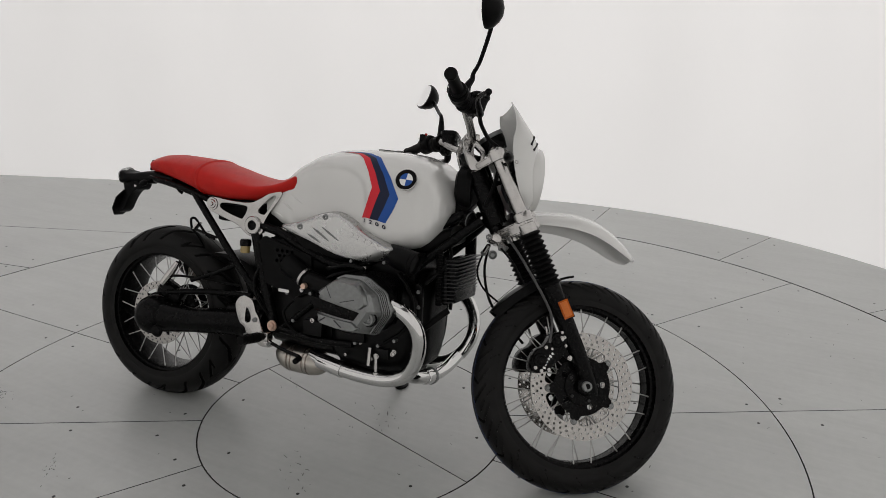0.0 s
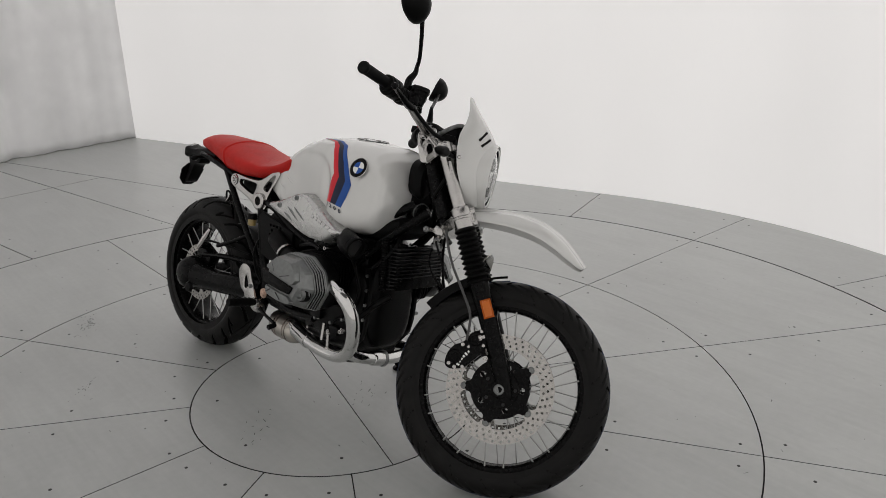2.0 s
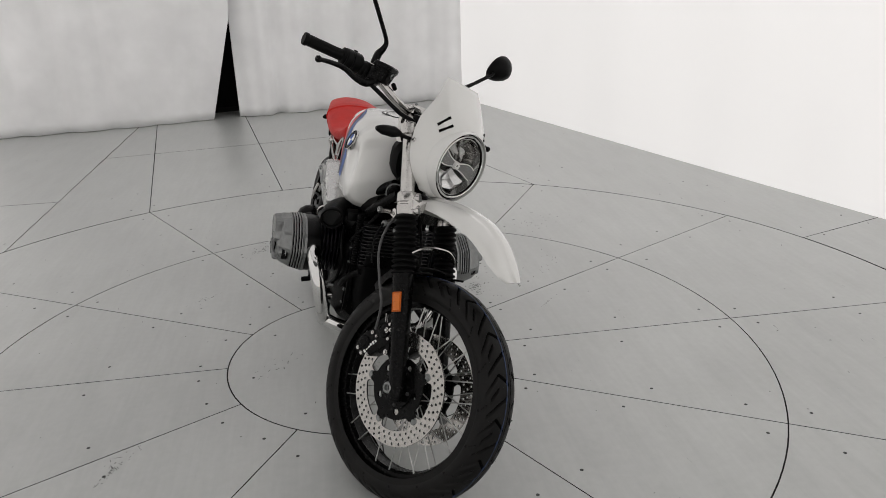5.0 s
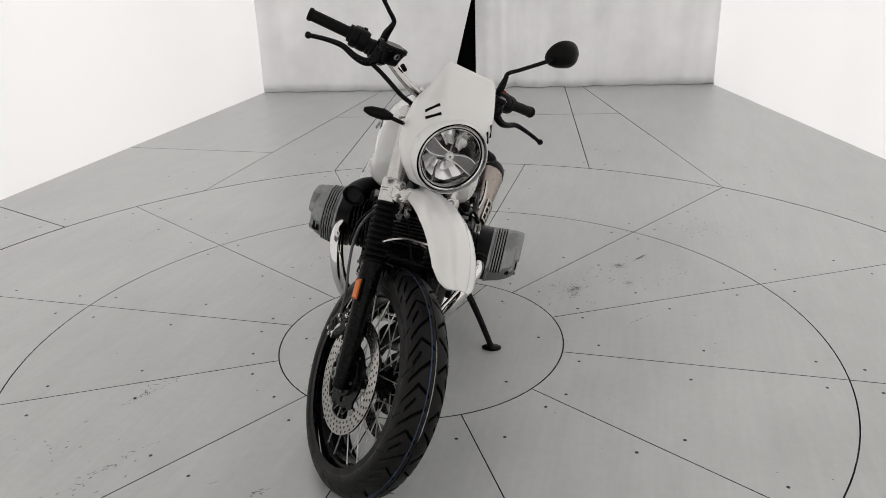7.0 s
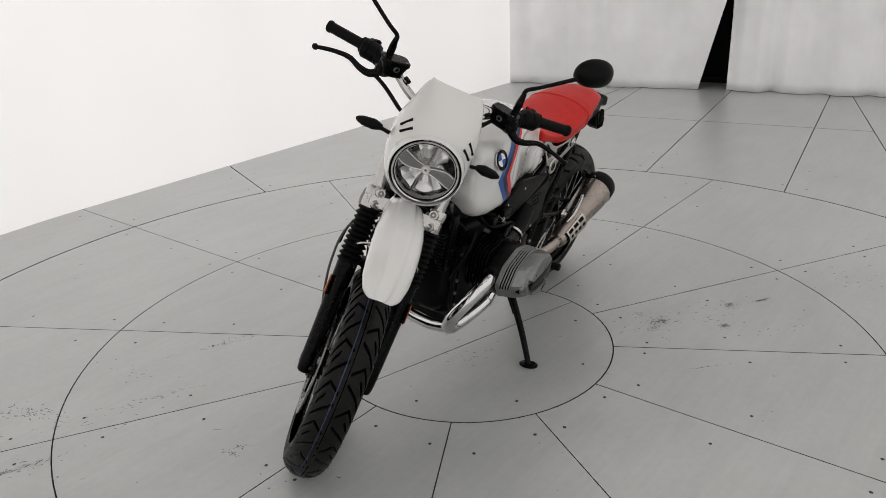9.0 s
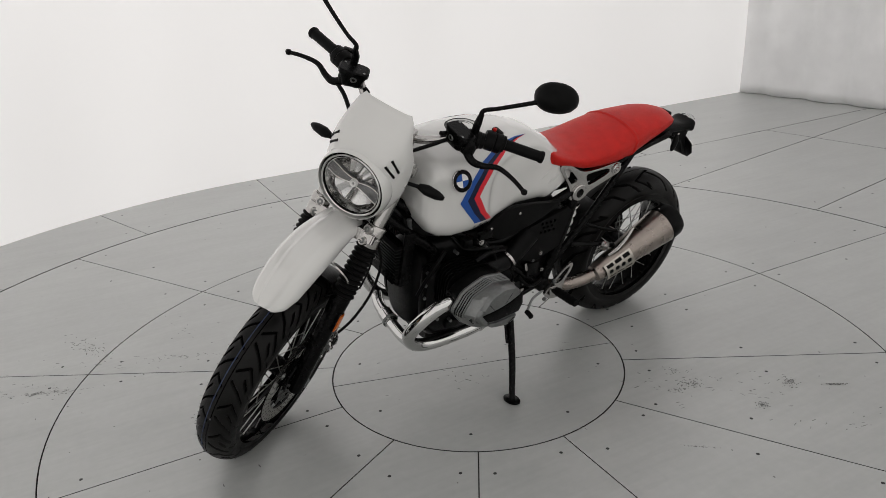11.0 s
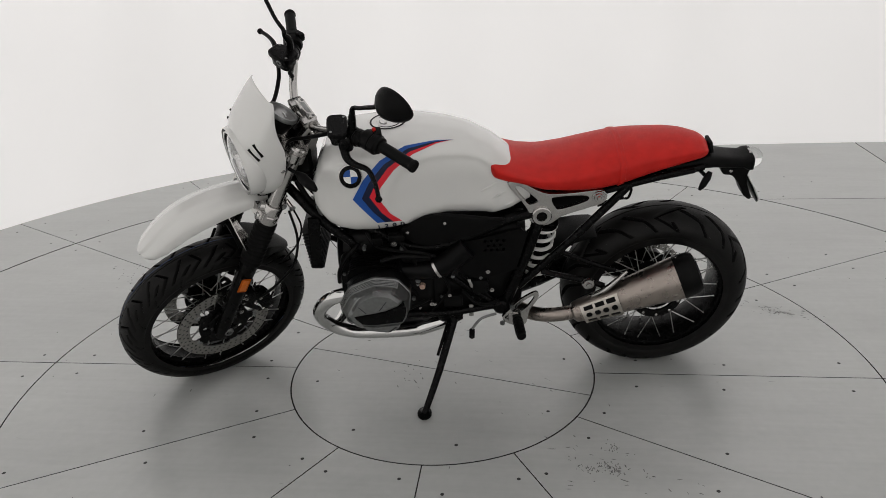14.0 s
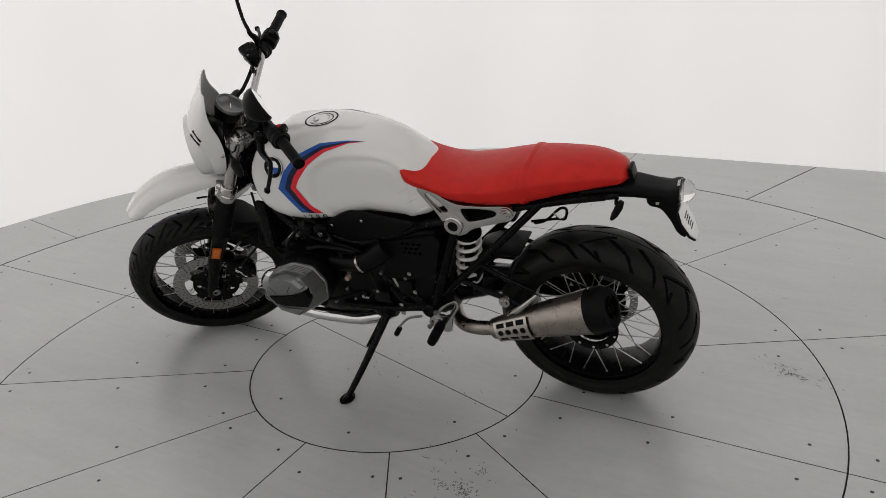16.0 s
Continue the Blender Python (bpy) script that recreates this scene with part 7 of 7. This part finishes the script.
sp("inner_bezel", lathe([(0.0866, 0.021), (0.0872, 0.012), (0.084, -0.012), (0.080, -0.012), (0.0815, 0.006), (0.0845, 0.021)], LC0, (1, 0, 0), 56), CHROME, lamp)
for a0, bend in ((166, 0.45), (-8, 0.45)):
    a = radians(a0)
    e = Vector((0, math.cos(a), math.sin(a)))
    pr = Vector((0, -math.sin(a), math.cos(a)))
    rr, lines_ = [], ([], [])
    for t in (0.0, 0.15, 0.3, 0.45, 0.6, 0.8, 1.0):
        c = LC0 + e * (0.010 + 0.073 * t) + pr * (bend * 0.013 * math.sin(math.pi * t))
        w2 = interp(t, [0, 0.3, 0.7, 1.0], [0.008, 0.013, 0.019, 0.017])
        hx = 0.004 + 0.004 * t
        for s_, ln in ((1, lines_[0]), (-1, lines_[1])):
            ln.append(c + pr * w2 * s_ + Vector((hx, 0, 0)))
        rr.append([c + pr * w2 + Vector((hx - 0.014, 0, 0)), c + pr * w2 * 0.96 + Vector((hx, 0, 0)), c - pr * w2 * 0.96 + Vector((hx, 0, 0)), c - pr * w2 + Vector((hx - 0.014, 0, 0)), c + Vector((hx - 0.03, 0, 0))])
    blade = sp("reflector_blade", loft(rr), LAMP_GREY, lamp, "grey reflector blade")
    for ln in lines_:
        sp("blade_edge", tube(ln, 0.0017, 6, 3), WHITE_MARK, blade)
for a0 in (262, 84):
    a = radians(a0)
    e = Vector((0, math.cos(a), math.sin(a)))
    sp("reflector_rib", tube([LC0 + e * 0.012 + Vector((-0.006, 0, 0)), LC0 + e * 0.05 + Vector((-0.018, 0, 0)), LC0 + e * 0.083 + Vector((0.004, 0, 0))], 0.0024, 6, 3), LAMP_GREY, lamp)
for a0, a1, r0_, r1_ in ((30, 80, 0.030, 0.074), (88, 132, 0.034, 0.072), (205, 256, 0.030, 0.072), (268, 330, 0.030, 0.074)):
    rr = []
    for t in (0.0, 0.5, 1.0):
        rad = r0_ + (r1_ - r0_) * t
        row = []
        for s_ in (0.0, 0.17, 0.33, 0.5, 0.67, 0.83, 1.0):
            a = radians(a0 + (a1 - a0) * s_)
            deep = 0.026 * (1 - t) ** 2 if a0 < 150 else 0.026 * t * t
            row.append(LC0 + Vector((-0.034 + deep + 0.009 * abs(math.sin(1.5 * math.pi * s_)), rad * math.cos(a), rad * math.sin(a))))
        rr.append(row + [p - Vector((0.003, 0, 0)) for p in row[::-1]])
    sp("light_segment", loft(rr), REFLECTOR, lamp, smooth=15)
sp("center_cap", lathe([(0.004, 0.002), (0.0065, 0.005), (0.0105, 0.004), (0.013, -0.006), (0.004, -0.006)], LC0 + Vector((0.008, 0, 0)), (1, 0, 0), 24), WHITE_MARK, lamp)
sp("center_hole", lathe([(0, 0.0), (0.0045, 0.0), (0.0045, -0.004), (0, -0.004)], LC0 + Vector((0.010, 0, 0)), (1, 0, 0), 12, False), LAMP_GREY, lamp)
gl = sp("lamp_lens", lathe([(0, 0.036), (0.03, 0.0345), (0.06, 0.030), (0.080, 0.0235), (0.0845, 0.020), (0.0845, 0.018), (0.06, 0.027), (0.03, 0.0315), (0, 0.033)], LC0, (1, 0, 0), 48, False), LAMP_GLASS, lamp, "clear lamp lens")
gl.visible_shadow = False
# speedometer behind the screen
sd_o, sd_n = Vector((1.178, 0.0, 1.066)), Vector((-0.60, 0, 0.80)).normalized()
sd = sp("speedometer", lathe([(0, -0.05), (0.036, -0.05), (0.045, -0.02), (0.0465, 0.0), (0.042, 0.002), (0, 0.002)], sd_o, sd_n, 36, False), MATT, label="round speedometer with silver bezel")
sp("bezel", lathe([(0.0405, 0.002), (0.0468, -0.006), (0.0485, -0.004), (0.0485, 0.005), (0.0465, 0.008), (0.0435, 0.008)], sd_o, sd_n, 40), GREY, sd, "silver bezel ring")
sp("dial", lathe([(0, 0.0035), (0.041, 0.0035), (0.041, 0.002), (0, 0.002)], sd_o, sd_n, 36, False), DIAL, sd, "grey dial under glass")
for k in range(11):
    a = radians(-40 + 26 * k)
    e1_ = Vector((0, 1, 0))
    e2_ = sd_n.cross(e1_)
    w_ = e1_ * math.cos(a) + e2_ * math.sin(a)
    sp("dial_tick", rod(sd_o + sd_n * 0.0036 + w_ * 0.031, sd_o + sd_n * 0.0036 + w_ * 0.036, 0.0007, 6), LAMP_GREY, sd)
sp("needle", box(sd_o.x - 0.004, 0.012, sd_o.z + 0.004, 0.0025, 0.022, 0.0015, 0.0, pose(0, 0, 0, 0, -37, 0)), WHITE_MARK, sd)
sp("lamp_shell", lathe([(0, -0.075), (0.05, -0.07), (0.08, -0.05), (0.094, -0.02), (0.091, -0.02), (0.077, -0.048), (0.049, -0.067), (0, -0.072)], LC0, (1, 0, 0), 28, False), MATT)
sp("lamp_bracket", tube([fork_at(0.93, 0.095), (1.245, 0.105, 0.955), (1.275, 0.10, 0.96)], 0.008, 8, 3), MATT)
sp("lamp_bracket", tube([fork_at(0.93, -0.095), (1.245, -0.105, 0.955), (1.275, -0.10, 0.96)], 0.008, 8, 3), MATT)
sp("cable_loop", tube([(1.084, 0.150, 1.072), (1.110, 0.125, 1.052), (1.150, 0.090, 1.030), (1.185, 0.055, 1.005), (1.200, 0.03, 0.93), (1.18, 0.04, 0.85)], 0.006, 8, 6), MATT, label="black clutch cable")
sp("cable_loop", tube([(1.092, -0.230, 1.060), (1.110, -0.185, 1.044), (1.150, -0.130, 1.020), (1.195, -0.085, 1.005), (1.205, -0.04, 0.93), (1.18, -0.04, 0.84)], 0.0065, 8, 6), MATT, label="black throttle and brake cable")
sp("instrument_block", box(1.190, -0.062, 1.010, 0.040, 0.062, 0.055, 0.008), MATT)

# handlebar
BAR = [(0.966, 0.402, 1.094), (1.010, 0.29, 1.098), (1.040, 0.220, 1.098), (1.057, 0.176, 1.084), (1.088, 0.121, 1.054), (1.110, 0.065, 1.034), (1.116, 0.0, 1.031)]
full = BAR + [(x + 0.005 * y / 0.4, -y, z) for x, y, z in BAR[::-1][1:]]
sp("handlebar", tube(full, 0.0125, 16, 6), SILVER, label="wide silver tubular handlebar")
for y in (0.050, -0.050):
    pts = chamfered([(1.084, 1.028), (1.107, 1.050), (1.160, 1.004), (1.152, 0.945), (1.116, 0.938), (1.092, 0.995)], 0.12)
    holes = [chamfered([(1.098, 1.016), (1.118, 1.028), (1.114, 0.996), (1.104, 0.994)], 0.12), chamfered([(1.121, 1.018), (1.147, 0.998), (1.142, 0.962), (1.122, 0.984)], 0.12)]
    ri = sp("riser_bracket", plate(pts, y - 0.010, y + 0.010, holes, bevel=0.0015), SILVER, label="silver cast riser bracket with two windows")
    sp("riser_cap", box(1.115, y * 0.9, 1.045, 0.044, 0.034, 0.022, 0.006), SILVER, ri)
cb = sp("bar_clamp_block", box(1.106, 0, 1.048, 0.030, 0.100, 0.022, 0.005, pose(0, 0, 0, 0, -28, 0)), SILVER, label="silver handlebar clamp block")
sp("clamp_recess", box(1.104, 0, 1.0575, 0.016, 0.052, 0.006, 0.002, pose(0, 0, 0, 0, -28, 0)), GREY, cb)
for sy in (-1, 1):
    for ox in (-1, 1):
        c = Vector((1.106 + 0.008 * ox, 0.040 * sy, 1.0595 + 0.0042 * ox))
        sp("clamp_bolt", lathe([(0.002, 0.001), (0.004, 0.003), (0.005, 0), (0.002, 0)], c, (-0.47, 0, 0.88), 10), GREY, cb)
for side in (1, -1):
    dx = 0.0 if side > 0 else 0.005

    def P(x, y, z):
        return Vector((x + dx * min(1.0, y / 0.4), y * side, z))
    g0, g1 = P(0.965, 0.402, 1.094), P(1.010, 0.285, 1.098)
    gd = (g1 - g0).normalized()
    gl_ = (g1 - g0).length
    prof = [(0, -0.004), (0.017, -0.004), (0.0185, 0.0), (0.0185, 0.006), (0.0165, 0.009)]
    for k in range(14):
        s = 0.012 + k * (gl_ - 0.022) / 14
        prof += [(0.0158, s), (0.0168, s + 0.003)]
    prof += [(0.0170, gl_ - 0.010), (0.0245, gl_ - 0.008), (0.0245, gl_), (0, gl_)]
    sp("grip", lathe(prof, g0, gd, 20, False), GRIP, label="black rubber grip")
    # round switch housing of two halves round the bar
    hp = [(0.013, gl_), (0.027, gl_), (0.030, gl_ + 0.004), (0.030, gl_ + 0.020), (0.0275, gl_ + 0.0225), (0.030, gl_ + 0.025), (0.030, gl_ + 0.044), (0.026, gl_ + 0.052), (0.013, gl_ + 0.052)]
    sw = sp("switch_box", lathe(hp, g0 + Vector((0, 0, -0.004)), gd, 20), MATT, label="black round switch housing", smooth=30)
    sp("kill_switch", box(1.006 + dx * 0.6, side * 0.250, 1.1255, 0.009, 0.011, 0.008, 0.0025), RED_SEAT if side > 0 else BLACK, sw)
    sp("switch_block", box(0.998 + dx * 0.6, side * 0.258, 1.112, 0.020, 0.034, 0.026, 0.005, pose(0, 0, 0, 0, 0, -20 * side)), MATT, sw)
    for k in range(3):
        sp("switch_mark", box(0.9865 + 0.0035 * (k - 1) + dx * 0.6, side * (0.258 + 0.008 * (1 - k)), 1.112, 0.0012, 0.004, 0.004, 0.0, pose(0, 0, 0, 0, 0, -20 * side)), WHITE_MARK, sw)
    for k, (rr_, off_) in enumerate(((0.0235, 0.012), (0.0265, 0.029), (0.0225, 0.046))):
        c = P(1.010, 0.285, 1.098).lerp(P(1.057, 0.176, 1.084), 0.40 + off_ * 6.2) + Vector((0.004, 0, -0.002))
        sp("switch_ring", lathe([(0.012, -0.008), (rr_ - 0.003, -0.008), (rr_, -0.005), (rr_, 0.005), (rr_ - 0.003, 0.008), (0.012, 0.008)], c, gd, 18), MATT, sw)
    sp("bar_clamp", lathe([(0.0125, -0.013), (0.020, -0.013), (0.020, 0.013), (0.0125, 0.013)], P(1.047, 0.203, 1.094), gd, 18), MATT)
    # master cylinder: a tapered body under a lid
    yaw = Matrix.Rotation(radians(-24 * side), 4, "Z")
    mo_ = P(1.082, 0.176, 1.090) if side > 0 else P(1.082, 0.186, 1.100)
    rr = []
    for hz, sx_, sy_ in ((-0.026, 0.017, 0.026), (-0.022, 0.021, 0.031), (0.0, 0.025, 0.036), (0.014, 0.028, 0.042), (0.015, 0.030, 0.045), (0.026, 0.030, 0.045), (0.029, 0.027, 0.041)):
        rr.append([mo_ + yaw @ Vector((sx_ * math.copysign(abs(math.cos(a)) ** 0.5, math.cos(a)), sy_ * math.copysign(abs(math.sin(a)) ** 0.5, math.sin(a)), hz)) for a in (2 * math.pi * (j + 0.5) / 24 for j in range(24))])
    mc = sp("master_cylinder", loft(rr), BLACK, label="black master cylinder with screwed lid")
    for ox, oy in ((0.019, 0.030), (-0.019, -0.030)):
        c = mo_ + yaw @ Vector((ox, oy, 0.029))
        sp("lid_screw", rod(c, c + Vector((0, 0, 0.0015)), 0.0042, 8), GREY, mc)
    c = mo_ + yaw @ Vector((0.026, -0.004 * side, 0.004))
    sp("sight_glass", lathe([(0.0055, 0.003), (0.0085, 0.003), (0.010, 0), (0.0055, 0)], c, yaw @ Vector((1, 0, -0.1)), 16), GREY, mc)
    sp("hose_fitting", rod(P(1.088, 0.140, 1.088), P(1.086, 0.122, 1.076), 0.007, 10), BLACK, mc)
    rise, back = (0.0, 0.0) if side > 0 else (0.020, 0.012)

    def P2(x, y, z):
        return P(x, y, z + rise * (0.4 + 0.6 * max(0.0, (y - 0.23) / 0.18)))
    lv = sp("lever", tube([P(1.078, 0.200, 1.076 + rise * 0.4), P(1.086, 0.222, 1.058 + rise * 0.4), P2(1.088, 0.245, 1.046), P2(1.078, 0.275, 1.045), P2(1.062, 0.315, 1.053), P2(1.066 - back * 0.5, 0.365, 1.047), P2(1.080 - back, 0.413, 1.037)], [0.011, 0.0125, 0.0115, 0.0095, 0.0078, 0.0066, 0.006], 12, 5), BLACK, label="black lever with ball end")
    pc = P(1.074, 0.208, 1.074 + rise * 0.4)
    rr = []
    for hz, s_ in ((-0.022, 0.6), (-0.014, 0.95), (0.004, 1.0), (0.020, 0.85), (0.028, 0.6)):
        rr.append([pc + yaw @ Vector((0.022 * s_ * math.copysign(abs(math.cos(a)) ** 0.7, math.cos(a)), 0.026 * s_ * math.copysign(abs(math.sin(a)) ** 0.7, math.sin(a)), hz)) for a in (2 * math.pi * (j + 0.5) / 16 for j in range(16))])
    sp("lever_perch", loft(rr), BLACK, lv)
    sp("pivot_screw", rod(pc + Vector((0.004, 0.010 * side, 0.026)), pc + Vector((0.004, 0.010 * side, 0.0295)), 0.0045, 8), GREY, lv)
    sp("lever_ball", lathe([(0, 0.010), (0.007, 0.0075), (0.010, 0), (0.007, -0.0075), (0, -0.010)], P2(1.081 - back, 0.414, 1.037), gd, 14, False), BLACK, lv)
    # mirror on its stalk
    mo = 0.0 if side > 0 else 0.045
    mb = P(1.050, 0.207, 1.116)
    mst = sp("mirror_stalk", tube([mb, P(1.050, 0.207, 1.145), P(1.048 + mo * 0.3, 0.207, 1.168), P(1.045 + mo * 0.4, 0.209, 1.187), P(1.040 + mo * 0.7, 0.245, 1.212), P(1.030 + mo, 0.325, 1.272), P(1.024 + mo, 0.345, 1.290)], [0.0115, 0.0115, 0.0085, 0.0065, 0.006, 0.0065, 0.010], 10, 5), BLACK, label="black mirror stalk")
    mc0 = P(1.010 + mo, 0.374, 1.306 if side > 0 else 1.312)
    mn = Vector((0.938, 0.259, -0.229)).normalized() if side > 0 else Vector((0.92, -0.36, 0.0)).normalized()
    mw_ = Vector((-0.22, 0.93 * side, 0.28))
    mu = mn.cross(mw_) if side < 0 else mw_.cross(mn) * -1
    if mu.z < 0:
        mu = -mu
    mu = (mu - mn * mu.dot(mn)).normalized()
    mw = mn.cross(mu)
    rr = []
    for h, s in ((-0.012, 0.97), (-0.008, 1.0), (0.0, 0.99), (0.014, 0.88), (0.028, 0.66), (0.038, 0.38), (0.042, 0.05)):
        ring = []
        for j in range(36):
            a = 2 * math.pi * j / 36
            ca_, sa_ = math.cos(a), math.sin(a)
            ex_ = (0.0610 if side > 0 else 0.0565) * math.copysign(abs(ca_) ** 0.9, ca_) * (1 - 0.10 * sa_)
            ey_ = (0.0465 if side > 0 else 0.0495) * math.copysign(abs(sa_) ** 0.9, sa_)
            ring.append(mc0 + mn * h + (mw * ex_ * (1 if side > 0 else -1) + mu * ey_) * s)
        rr.append(ring)
    sp("mirror_housing", loft(rr), MATT, mst, "black mirror housing", smooth=60)
    rr = []
    for h, s in ((-0.0125, 0.90), (-0.0135, 0.90)):
        ring = []
        for j in range(36):
            a = 2 * math.pi * j / 36
            ca_, sa_ = math.cos(a), math.sin(a)
            ex_ = (0.0610 if side > 0 else 0.0565) * math.copysign(abs(ca_) ** 0.9, ca_) * (1 - 0.10 * sa_)
            ey_ = (0.0465 if side > 0 else 0.0495) * math.copysign(abs(sa_) ** 0.9, sa_)
            ring.append(mc0 + mn * h + (mw * ex_ * (1 if side > 0 else -1) + mu * ey_) * s)
        rr.append(ring)
    sp("mirror_glass", loft(rr), MIRROR, mst, "mirror glass")
    # front indicator
    ind = sp("indicator", rod(P(1.222, 0.118, 0.965), P(1.200, 0.165, 0.962), 0.006, 10), MATT, label="slim black front indicator")
    sp("indicator_body", tube([P(1.208, 0.150, 0.966), P(1.202, 0.175, 0.963), P(1.192, 0.208, 0.957), P(1.186, 0.228, 0.954)], [0.008, 0.0165, 0.014, 0.005], 14, 4), MATT, ind)
